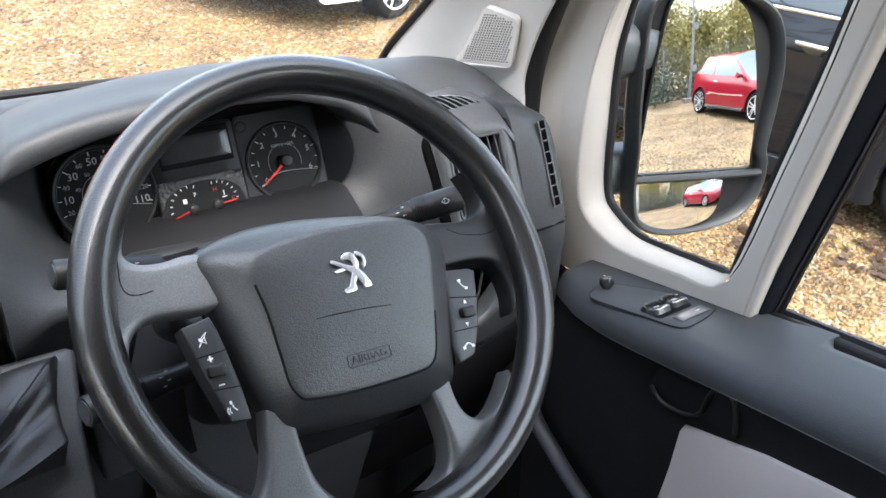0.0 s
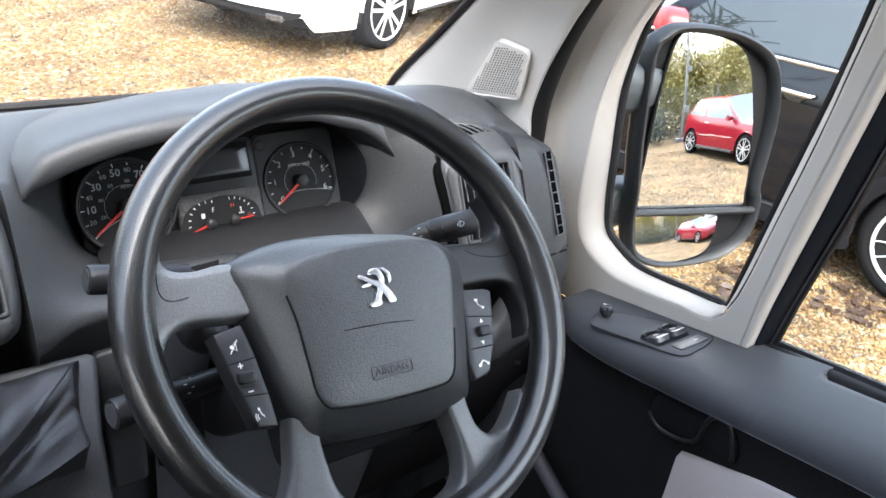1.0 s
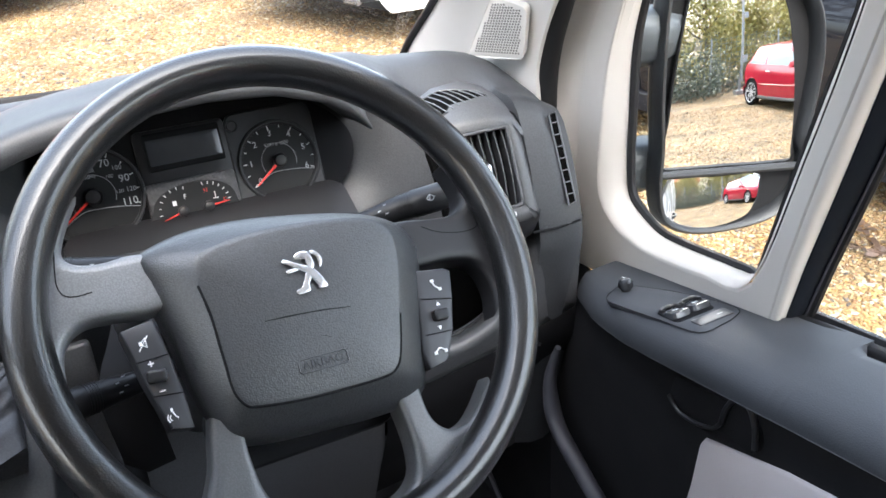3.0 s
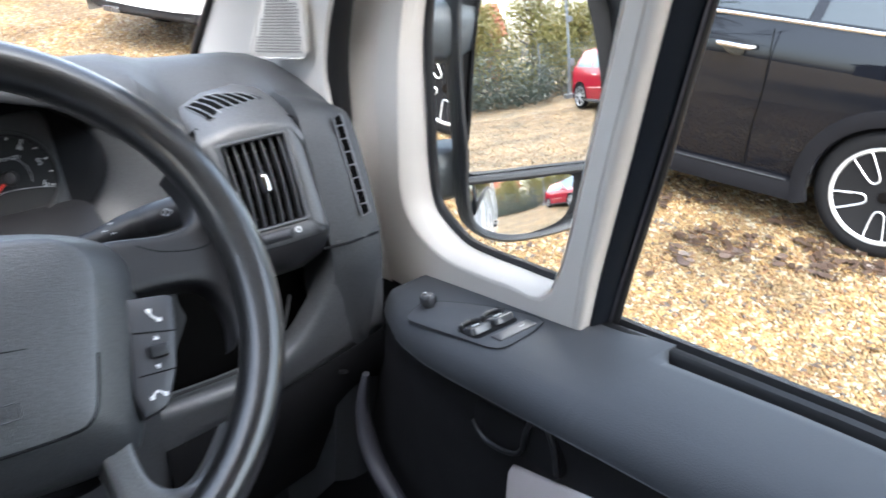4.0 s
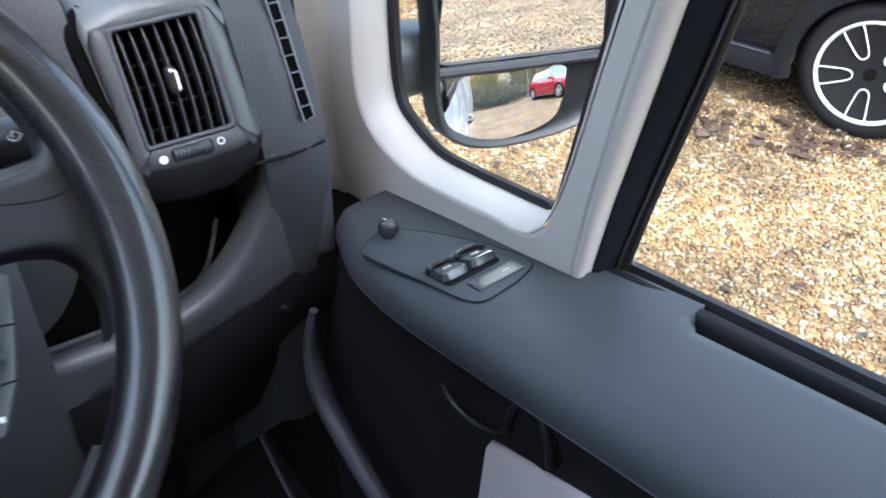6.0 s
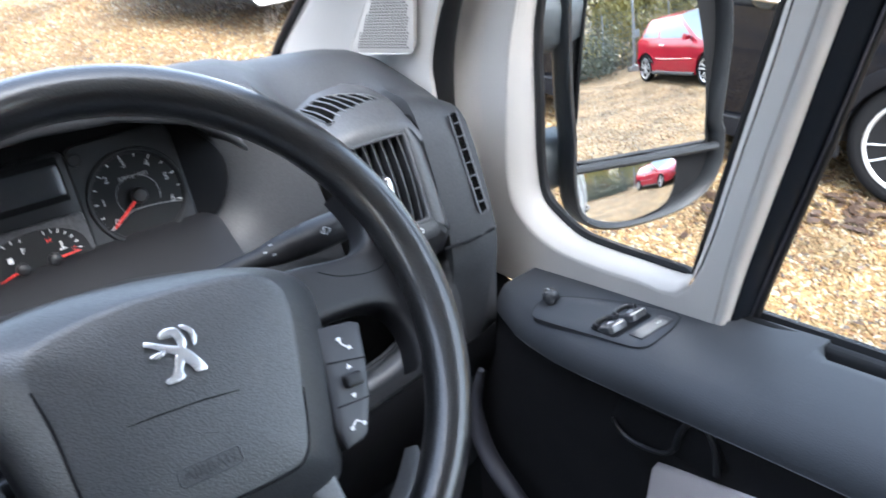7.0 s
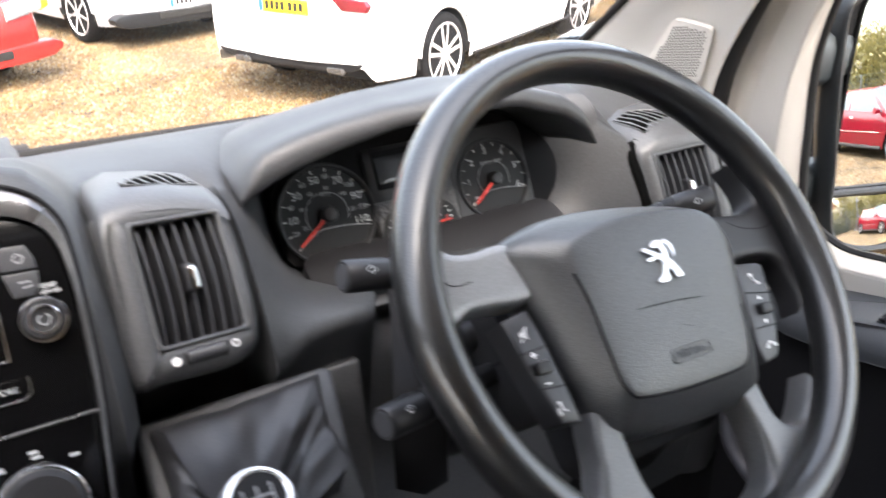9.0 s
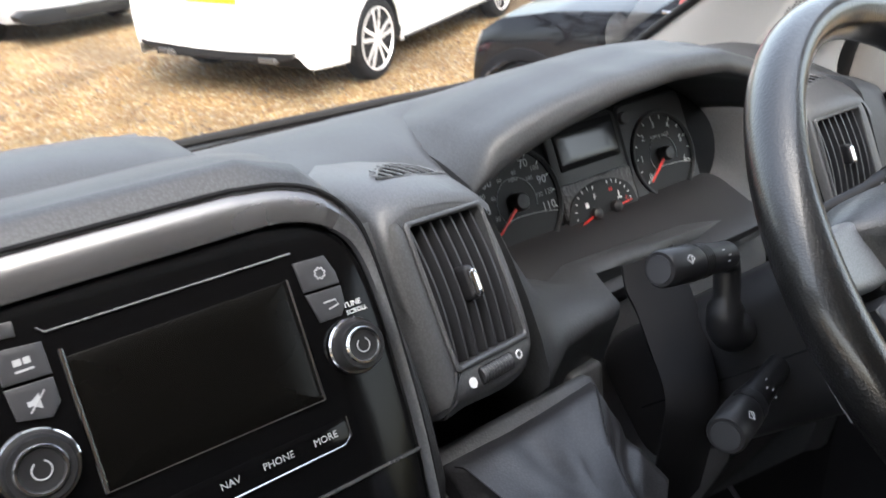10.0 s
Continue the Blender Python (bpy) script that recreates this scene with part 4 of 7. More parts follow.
vent_pod(CVF, [(-54, -66), (-56, 0), (-55, 48), (-50, 60), (-28, 66), (4, 64), (32, 59), (45, 48), (51, 10), (50, -40), (40, -64), (14, -72), (-30, -70)], 7,
         ((0.155, 0.856, 1.680), (0.213, 0.863, 1.672), (0.206, 0.898, 1.676)), 7, "dark grey centre air vent with upright slats and a chrome tab",
         ((0.008, 0.002), (0.02, 0.003), (0.04, 0.002), (0.07, -0.003), (0.11, -0.012)))
vent_pod(RVF, [(-50, -64), (-52, 0), (-55, 48), (-50, 60), (-16, 66), (24, 65), (45, 59), (54, 42), (57, -4), (57, -58), (48, -70), (0, -73), (-40, -70)], 7,
         ((0.738, 0.914, 1.615), (0.803, 0.924, 1.615), (0.729, 0.958, 1.615)), 7, "dark grey outer air vent with upright slats and a chrome tab",
         ((0.008, 0.004), (0.02, 0.009), (0.04, 0.012), (0.07, 0.012), (0.11, 0.010)))
chin = [(-50, -60), (-40, -69), (-20, -72), (0, -73), (25, -72), (48, -70), (56, -60)]
rows = []
for dy, d in ((0.006, -0.0006), (0.0, -0.003), (-0.010, -0.010), (-0.020, -0.022), (-0.026, -0.04), (-0.028, -0.07)):
    rows.append([RVF.at(x / 1000 * (1 + dy * 1.2), y / 1000 + dy * (1 if abs(x) < 45 else 0.75), d) for x, y in chin])
# Black instead of the housing's grey: the underside's shade is painted in.
part("pod_chin", loft(rows), BLACK, dash, "rounded underside of the vent housing, its shade painted black", edge=80)
# A black tube stands in for the shade between vent housing and dash.
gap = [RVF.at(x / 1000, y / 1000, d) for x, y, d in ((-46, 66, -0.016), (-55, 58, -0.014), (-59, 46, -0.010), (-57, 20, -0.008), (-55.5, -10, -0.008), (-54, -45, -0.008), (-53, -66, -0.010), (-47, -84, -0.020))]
part("pod_gap_shade", tube(smooth_outline(gap, 4, False), 0.0072, 8), HOLE_SHADE, dash, "black tube drawn as the shade beside the vent housing")
part("pod_seam", tube([RVF.at(x / 1000, y / 1000, d) for x, y, d in ((30, 70, -0.012), (50, 60, -0.008), (57, 40, -0.008), (59.5, -4, -0.009), (59, -63, -0.012), (58, -85, -0.016))], 0.0014, 6), MATT, dash)
# demister slot at the dashboard's end
SVF = Frame((0.8655, 0.8560, 1.546), (-0.06, -0.90, 0.42))
side_vent = thing("side_demister", SVF.at(0, 0, -0.01), "narrow black demister slot in the dashboard's end", "air vent")
# Solid slab; the dark inside of the slot is only its black colour.
part("slot", slab(SVF, [(-0.0040, 0.054), (0.0045, 0.056), (0.0090, -0.052), (0.0002, -0.054)], -0.012, 0.001, 0.0006), HOLE_SHADE, side_vent)
part("slot_frame", tube([SVF.at(a, b, 0.0012) for a, b in ((-0.0047, 0.055), (0.0050, 0.0570), (0.0096, -0.0525), (-0.0004, -0.0553))], 0.0010, 5, closed=True), GREYEDGE, side_vent, "grey slot edge")
for k in range(7):
    y = 0.045 - 0.0145 * k
    part("fin", box((0.0012 + 0.0006 * k, y, 0.0008), (0.0078, 0.0012, 0.003), SVF), GREYEDGE, side_vent, smooth=False)
part("dash_seam", tube([(0.815, 0.831, 1.472), (0.845, 0.8265, 1.4725), (0.884, 0.833, 1.471)], 0.0016, 6), MATT, dash)

# ---- centre stack ----
ST = Frame((0, 0.778, 1.643), (0, -0.876, 0.482))
stack = thing("centre_stack", ST.at(0, -0.1, -0.05), "piano-black centre console with a touch screen and silver trim", "centre console")
face = [(-0.30, 0.062), (0.05, 0.062), (0.078, 0.057), (0.094, 0.046), (0.101, 0.028), (0.103, 0.0), (0.100, -0.060), (0.094, -0.110), (0.086, -0.17), (-0.30, -0.17)]
part("fascia", slab(ST, face, -0.03, 0.0, 0.002), PIANO, stack, "glossy black fascia", edge=50)
trim_out = [(-0.30, 0.084), (0.0, 0.083), (0.05, 0.0815), (0.075, 0.077), (0.092, 0.068), (0.103, 0.054), (0.1075, 0.038), (0.108, 0.0), (0.105, -0.06), (0.099, -0.11), (0.091, -0.17)]
trim_in = [(-0.30, 0.062), (0.0, 0.062), (0.05, 0.062), (0.070, 0.0595), (0.083, 0.0545), (0.0935, 0.0465), (0.1005, 0.033), (0.1035, 0.0), (0.1015, -0.06), (0.0962, -0.11), (0.0885, -0.17)]
o, i2 = smooth_outline([(x, y, 0) for x, y in trim_out], 5, False), smooth_outline([(x, y, 0) for x, y in trim_in], 5, False)
rows = [[ST.at(a.x, a.y, -0.02) for a in o], [ST.at(a.x, a.y, 0.002) for a in o], [ST.at(a.x * 0.6 + b.x * 0.4, a.y * 0.6 + b.y * 0.4, 0.0065) for a, b in zip(o, i2)], [ST.at(b.x, b.y, 0.004) for b in i2], [ST.at(b.x, b.y, -0.002) for b in i2]]
turn = next(k for k, p in enumerate(o) if p.y < 0.060)
part("silver_trim", loft([r[:turn + 1] for r in rows]), SILVER, stack, "brushed silver trim", edge=50)
part("side_trim", loft([r[turn:] for r in rows]), DASH, stack, "dark grey upright edge of the console", edge=50)
seam = [ST.at(p.x, p.y + 0.0015, 0.003) for p in o]
part("trim_shadow_gap", tube(seam, 0.0016, 6), MATT, stack)
bars = [tube([ST.at(-0.062, 0.0485, 0.001), ST.at(-0.059, 0.0455, 0.001), ST.at(0.063, 0.0445, 0.001)], 0.0006, 6)]
part("upper_light_line", join(*bars), SILVER, stack)
screen = part("screen", slab(ST, rounded(0.110, 0.0645, 0.001, cy=-0.0005), -0.002, 0.0006, 0.0003), SCREEN, stack, "dark switched-off touch screen")
part("screen_edge", join(tube([ST.at(-0.0555, 0.036, 0.0012), ST.at(-0.0565, -0.0325, 0.0012)], 0.0011, 6), tube([ST.at(-0.0565, -0.0325, 0.0012), ST.at(0.0555, -0.0335, 0.0012)], 0.0005, 6), tube([ST.at(0.0565, 0.032, 0.0012), ST.at(0.0555, -0.0335, 0.0012)], 0.0010, 6)), CHROME, screen, "thin chrome edge")
for pts, name in (([(0.0625, 0.039), (0.081, 0.038), (0.0845, 0.028), (0.0845, 0.0215), (0.0635, 0.0225)], "menu_button"), ([(0.0637, 0.021), (0.0846, 0.020), (0.084, 0.010), (0.080, 0.0045), (0.067, 0.0048)], "back_button"),
                  ([(-0.081, 0.044), (-0.0615, 0.042), (-0.0615, 0.027), (-0.082, 0.028)], "media_button"), ([(-0.082, 0.0265), (-0.0617, 0.0255), (-0.062, 0.014), (-0.067, 0.0085), (-0.081, 0.012)], "mute_button"), ([(-0.088, 0.056), (-0.070, 0.0545), (-0.0705, 0.0475), (-0.088, 0.049)], "hazard_button")):
    b = part(name, slab(ST, pts, -0.001, 0.0016, 0.0008), GREYBTN, stack)
    cx, cy = sum(p[0] for p in pts) / len(pts), sum(p[1] for p in pts) / len(pts)
    if name == "menu_button":
        teeth = [ST.at(cx + (0.0032 if k % 4 < 2 else 0.0024) * math.cos(a), cy + (0.0032 if k % 4 < 2 else 0.0024) * math.sin(a), 0.0017) for k, a in enumerate(2 * math.pi * k / 32 for k in range(32))]
        part("symbol", tube(teeth, 0.0004, 5, closed=True), DIM, b)
    elif name == "back_button":
        part("symbol", tube([ST.at(cx - 0.004, cy + 0.002, 0.0017), ST.at(cx + 0.003, cy + 0.002, 0.0017), ST.at(cx + 0.004, cy - 0.001, 0.0017), ST.at(cx - 0.002, cy - 0.002, 0.0017)], 0.0005, 5), DIM, b)
    elif name == "hazard_button":
        part("symbol", ([ST.at(cx - 0.003, cy - 0.002, 0.0018), ST.at(cx + 0.003, cy - 0.002, 0.0018), ST.at(cx, cy + 0.003, 0.0018)], [(0, 1, 2)]), DIM, b, smooth=False)
    elif name == "mute_button":
        horn = [(-0.0042, 0.0012), (-0.0022, 0.0012), (0.0012, 0.0036), (0.0012, -0.0036), (-0.0022, -0.0012), (-0.0042, -0.0012)]
        part("symbol", join(slab(ST, [(cx + x, cy + y) for x, y in horn[::-1]], 0.0012, 0.0018, 0.0002), tube([ST.at(cx - 0.004, cy - 0.004, 0.0019), ST.at(cx + 0.004, cy + 0.004, 0.0019)], 0.0004, 5)), DIM, b, smooth=False)
    else:
        part("symbol", join(box((cx - 0.002, cy + 0.001, 0.0017), (0.0035, 0.0030, 0.0003), ST), box((cx + 0.002, cy + 0.001, 0.0017), (0.0030, 0.0030, 0.0003), ST), box((cx, cy - 0.003, 0.0017), (0.008, 0.0010, 0.0003), ST)), DIM, b, smooth=False)
for cx, cy, r, name in ((0.081, -0.013, 0.0145, "tuning_knob"), (-0.079, -0.010, 0.0165, "volume_knob")):
    k = part(name, lathe(ST, [(r, 0), (r, 0.003), (r * 0.93, 0.004), (r * 0.9, 0.011), (r * 0.84, 0.0125), (r * 0.70, 0.0125), (r * 0.67, 0.0108), (r * 0.58, 0.0108), (r * 0.55, 0.0125), (r * 0.40, 0.0120), (0.0001, 0.0120)], 32, cx, cy), BLACK, stack, "round dark grey knob with a chrome ring")
    part("chrome_ring", tube([ST.at(cx + r * 0.98 * math.cos(a), cy + r * 0.98 * math.sin(a), 0.003) for a in (2 * math.pi * j / 40 for j in range(40))], 0.0014, 6, closed=True), CHROME, k)
    part("chrome_ring", tube([ST.at(cx + r * 0.62 * math.cos(a), cy + r * 0.62 * math.sin(a), 0.0126) for a in (2 * math.pi * j / 40 for j in range(40))], 0.0010, 6, closed=True), CHROME, k)
    part("symbol", tube([ST.at(cx + r * 0.25 * math.cos(a), cy + r * 0.25 * math.sin(a), 0.0127) for a in (radians(120 + 300 * j / 12) for j in range(13))], 0.0004, 5), DIM, k)
part("knob_caption", join(words("TUNE", 0.0042, ST, 0.088, 0.0085, 0.0006), words("SCROLL", 0.0036, ST, 0.0895, 0.0045, 0.0006)), WHITE, stack, smooth=False)
for text, x in (("MEDIA", -0.032), ("NAV", -0.004), ("PHONE", 0.022), ("MORE", 0.049)):
    part("key_caption", words(text, 0.0052, ST, x, -0.0525, 0.0008), DIM, stack, smooth=False)
part("key_bar", slab(ST, rounded(0.130, 0.014, 0.004, cx=-0.002, cy=-0.0530), -0.001, 0.0005, 0.0004), PIANO, stack)
part("key_bar_edge", tube([ST.at(0.0635, -0.046, 0.0008), ST.at(0.0632, -0.0565, 0.0008), ST.at(0.058, -0.0600, 0.0008), ST.at(-0.06, -0.0605, 0.0008)], 0.0006, 6), CHROME, stack)
part("divider", tube([ST.at(-0.30, -0.081, 0.0008), ST.at(0.099, -0.0795, 0.0008)], 0.0011, 6), SILVER, stack, "thin silver divider")
climate = part("climate_knob", lathe(ST, [(0.028, 0), (0.028, 0.006), (0.025, 0.012), (0.022, 0.016), (0.0001, 0.016)], 36, 0.053, -0.130), BLACK, stack, "round heater knob")
part("chrome_ring", tube([ST.at(0.053 + 0.0265 * math.cos(a), -0.130 + 0.0265 * math.sin(a), 0.009) for a in (2 * math.pi * j / 40 for j in range(40))], 0.0018, 6, closed=True), CHROME, climate)
part("heater_symbol", join(*[box((x, y, 0.0006), (0.006, 0.0022, 0.0002), ST) for x, y in ((0.033, -0.098), (0.055, -0.094), (0.078, -0.103), (0.034, -0.100), (0.056, -0.0975))]), DIM, stack, smooth=False)
part("lower_fascia", slab(Frame(ST.at(0, -0.2, -0.012), (0, -1, 0.1)), rounded(0.24, 0.2, 0.01, cx=-0.02, cy=-0.08), -0.03, 0, 0.004), BLACK, stack)

# ---- gear lever ----
lever = thing("gear_lever", (0.19, 0.74, 1.40), "black leatherette gear gaiter and round-topped gear knob on the dashboard", "gear lever")
GF = Frame((0.203, 0.727, 1.474), (0, -0.58, 0.815))
part("base_plate", slab(GF, [(-0.082, 0.068), (-0.076, 0.0735), (0.070, 0.0735), (0.077, 0.068), (0.066, 0.0), (0.060, -0.075), (-0.084, -0.075)], -0.12, 0.009, 0.005), DASH_SOFT, lever, "grey frame round the gaiter", edge=60)
part("side_plate", slab(Frame((0.2985, 0.789, 1.43), (0.08, -0.98, 0.12)), rounded(0.036, 0.155, 0.006), -0.05, 0.0, 0.004), DASH, lever, "grey panel beside the gaiter", edge=60)
tip = Vector((0.157, 0.602, 1.552))
neck = [tip + GF.r * x + GF.u * y - GF.n * 0.004 for x, y in ((0.009, 0.009), (0.009, -0.009), (-0.009, -0.009), (-0.009, 0.009))]
foot = [GF.at(*p) for p in ((0.062, 0.064, 0.006), (0.044, -0.030, 0.006), (-0.074, -0.045, 0.006), (-0.074, 0.062, 0.006))]
bag = [GF.at(*p) for p in ((0.060, 0.0625, 0.024), (0.050, -0.018, 0.030), (-0.078, -0.020, 0.032), (-0.072, 0.060, 0.022))]
shoulder = [GF.at(*p) for p in ((0.0530, 0.0560, 0.034), (0.0515, -0.0185, 0.046), (-0.0740, -0.018, 0.046), (-0.0650, 0.0520, 0.032))]
rows = []
for f in [k / 44 for k in range(45)]:
    if f < 0.16:
        ring = [p.lerp(q, f / 0.16) for p, q in zip(foot, bag)]
    elif f < 0.27:
        ring = [p.lerp(q, (f - 0.16) / 0.11) for p, q in zip(bag, shoulder)]
    else:
        g = (f - 0.27) / 0.73
        ring = [p.lerp(q, g ** 0.9) - GF.n * 0.016 * math.sin(math.pi * g) for p, q in zip(shoulder, neck)]
    g = max(0.0, (f - 0.27) / 0.73)
    row = []
    for i in range(4):
        p, q = ring[i], ring[(i + 1) % 4]
        mid = (ring[0] + ring[1] + ring[2] + ring[3]) / 4
        for j in range(14):
            v = j / 14
            bow = math.sin(math.pi * v)
            c = p.lerp(q, v)
            c += (mid - c) * (0.05 * bow + 0.20 * bow * math.sin(math.pi * g) ** 0.8)
            crease = 0.0028 * math.sin(9.0 * v + 2.2 * i + 6.0 * g) * math.sin(math.pi * min(1.0, f * 1.1)) + 0.0016 * math.sin(21.0 * v - 8.0 * g + i)
            row.append(c + GF.n * crease * bow)
    rows.append(row)
boot = part("gaiter", loft(rows, closed=True), GAITER, lever, "creased black gaiter", edge=75)
for i in (0, 42):
    part("gaiter_seam", tube([rows[k][i] + GF.n * 0.0004 for k in range(10, 40)], 0.0008, 5), BLACK, boot, "stitched seam")
KN = Frame(tip, (0.0, -0.45, 0.89))
knob = part("knob", lathe(KN, [(0.011, -0.012), (0.014, -0.004), (0.0185, 0.006), (0.0215, 0.018), (0.0222, 0.028), (0.0208, 0.037), (0.0180, 0.0415), (0.0001, 0.0425)], 36), KNOB, lever, "satin silver gear knob with a dark top")
part("knob_ring", tube([KN.at(0.0168 * math.cos(a), 0.0168 * math.sin(a), 0.0418) for a in (2 * math.pi * j / 40 for j in range(40))], 0.0021, 8, closed=True), BADGE, knob, "chrome ring")
part("knob_top", lathe(KN, [(0.0155, 0.041), (0.0150, 0.0434), (0.0001, 0.0440)], 30), MATT, knob, "dark knob top")
part("shift_pattern", join(*[box((x, 0.0, 0.0441), (0.0012, 0.013, 0.0004), KN) for x in (-0.008, 0, 0.008)], box((0, 0, 0.0441), (0.015, 0.0012, 0.0004), KN)), GREYEDGE, knob, smooth=False)

def knee_depth(x):
    return 0.832 + 0.25 * max(0.0, 0.76 - x) ** 1.5


KNEE = [(0.824, 1.4765), (0.823, 1.453), (0.816, 1.421), (0.800, 1.392), (0.773, 1.361), (0.734, 1.341), (0.691, 1.334), (0.60, 1.328)]
line = smooth_outline([(x, z, 0) for x, z in KNEE], 5, False)
rows = []
for k, p in enumerate(line):
    f = k / (len(line) - 1)
    low = Vector((0.889 - 0.27 * max(0.0, (f - 0.45) / 0.55), 1.476 - 0.136 * min(1.0, f / 0.45) - 0.065 * max(0.0, (f - 0.45) / 0.55)))
    a = (low - Vector((p.x, p.y))).normalized()
    y = knee_depth(p.x)
    edge = [(p.x, y + 0.03, p.y), (p.x + a.x * 0.001, y + 0.008, p.y + a.y * 0.001), (p.x + a.x * 0.004, y + 0.001, p.y + a.y * 0.004), (p.x + a.x * 0.010, y - 0.001, p.y + a.y * 0.010)]
    for g in (0.4, 0.75, 1.0):
        q = Vector((p.x, p.y)).lerp(low, g)
        edge.append((q.x, knee_depth(q.x) - 0.001 + 0.004 * g, q.y))
    edge.append((low.x, knee_depth(low.x) + 0.10, low.y - 0.03))
    rows.append(edge)
part("knee_panel", loft(rows), DASH, dash, "curved panel under the outer vent", edge=70)
# Black sheet in front of the dash skin: the recess's shade, painted.
part("knee_recess_shade", loft([[(x, 0.895, 1.492), (x, 0.90, 1.40), (x, 0.89, 1.30), (x, 0.87, 1.20)] for x in (0.60, 0.68, 0.76, 0.83)]), HOLE_SHADE, dash, "black sheet for the shade in the recess under the vent")
part("recess_rib", tube(smooth_outline([(0.790, 0.875, 1.40), (0.771, 0.855, 1.376), (0.755, 0.85, 1.359), (0.733, 0.85, 1.349), (0.699, 0.85, 1.342), (0.62, 0.86, 1.335)], 5, False), 0.0022, 8), BLACK, dash)
part("recess_panel", slab(Frame((0, 0.872, 0), (0, -1, 0.1)), [(0.64, 1.425), (0.713, 1.42), (0.733, 1.418), (0.755, 1.415), (0.743, 1.394), (0.715, 1.368), (0.64, 1.34)], -0.02, 0.0, 0.003), BLACK, dash)
lower = []
for x, z in ((0.889, 1.345), (0.86, 1.334), (0.815, 1.322), (0.765, 1.309), (0.70, 1.293), (0.62, 1.274)):
    y = knee_depth(x)
    lower.append([(x, y + 0.004, z), (x, y + 0.002, z - 0.004), (x, y + 0.004, z - 0.05), (x, y + 0.03, z - 0.12), (x, y + 0.09, z - 0.24)])
part("lower_panel", loft(lower), MATT, dash, "black panel below the curved one", edge=70)
part("panel_catch", tube([(0.825, 0.836, 1.302), (0.83, 0.834, 1.300), (0.836, 0.837, 1.297)], 0.003, 8), BLACK, dash)
part("knee_bolster", loft([[(x, 0.86, 1.50), (x, 0.845, 1.43), (x, 0.84, 1.35), (x, 0.86, 1.20), (x, 0.95, 0.95)] for x in (0.335, 0.45, 0.58, 0.62)]), DASH, dash)

# ---- driver's door ----
def plate_yz(outer, holes, x0, x1):
    """A plate in the y-z plane with openings, from x0 (seen face) to x1."""
    bm = bmesh.new()
    edges = []
    for ring in [outer] + list(holes):
        vs = [bm.verts.new((x0, y, z)) for y, z in ring]
        edges += [bm.edges.new((vs[i], vs[(i + 1) % len(vs)])) for i in range(len(vs))]
    faces = [f for f in bmesh.ops.triangle_fill(bm, edges=edges, use_beauty=True)["geom"] if isinstance(f, bmesh.types.BMFace)]
    ext = bmesh.ops.extrude_face_region(bm, geom=faces)
    bmesh.ops.translate(bm, vec=(x1 - x0, 0, 0), verts=[v for v in ext["geom"] if isinstance(v, bmesh.types.BMVert)])
    bmesh.ops.recalc_face_normals(bm, faces=bm.faces)
    return bm


def curve2(pts, steps=4):
    return [(p.x, p.y) for p in smooth_outline([(a, b, 0) for a, b in pts], steps)]


door = thing("door_1", (0.95, 0.2, 0.9), "driver's door with pale grey frame, black card and quarter light", "door", kind="structure")
Q_IN = [(0.622, 1.477), (0.69, 1.451), (0.747, 1.438), (0.800, 1.431), (0.848, 1.437), (0.880, 1.458), (0.892, 1.492), (0.894, 1.55), (0.893, 1.61), (0.887, 1.66), (0.868, 1.73), (0.83, 1.80), (0.77, 1.88), (0.66, 1.97), (0.545, 2.02), (0.562, 1.80), (0.588, 1.63)]
Q_OUT = [(0.639, 1.468), (0.700, 1.457), (0.750, 1.448), (0.796, 1.443), (0.837, 1.454), (0.862, 1.470), (0.873, 1.515), (0.878, 1.58), (0.883, 1.64), (0.881, 1.69), (0.860, 1.775), (0.815, 1.86), (0.755, 1.94), (0.655, 2.0), (0.563, 2.03), (0.585, 1.805), (0.610, 1.65)]


def keep_corner(pts, steps=4):
    """A rounded outline with sharp corners at its first point and at the third last."""
    P = [(a, b, 0) for a, b in pts]
    k = len(P) - 3
    line = smooth_outline(P[:k + 1], steps, False)[:-1] + smooth_outline(P[k:] + P[:1], steps, False)[:-1]
    return [(p.x, p.y) for p in line]


q_in, q_out = curve2(Q_IN), keep_corner(Q_OUT)
WINDOW = [(0.563, 1.463), (0.545, 1.60), (0.522, 1.72), (0.49, 1.90), (0.455, 2.05), (0.40, 2.10), (-0.50, 2.10), (-0.55, 2.04), (-0.56, 1.60), (-0.2, 1.585), (0.1, 1.548), (0.33, 1.508)]
frame_line = [(0.589, 1.40), (0.93, 1.34), (0.945, 1.40), (0.950, 1.50), (0.953, 1.60), (0.945, 1.66), (0.915, 1.74), (0.87, 1.81), (0.80, 1.90), (0.68, 2.03), (0.50, 2.14), (0.497, 2.03), (0.536, 1.80), (0.569, 1.60), (0.580, 1.52)]
part("upper_trim", plate_yz(frame_line, [q_in], 0.952, 0.972), PALE, door, "pale grey door frame trim", bevel=0.004, edge=50)
front_edge = [(0.93, 1.34), (0.945, 1.40), (0.950, 1.50), (0.953, 1.60), (0.945, 1.66), (0.915, 1.74), (0.87, 1.81), (0.80, 1.90), (0.68, 2.03), (0.52, 2.14)]
part("front_return", loft([[(0.9525, y - 0.012, z), (0.950, y, z), (0.942, y + 0.010, z + 0.003), (0.925, y + 0.018, z + 0.005), (0.905, y + 0.024, z + 0.006)] for y, z in [(0.90, 1.20)] + front_edge]), PALE, door, edge=70)
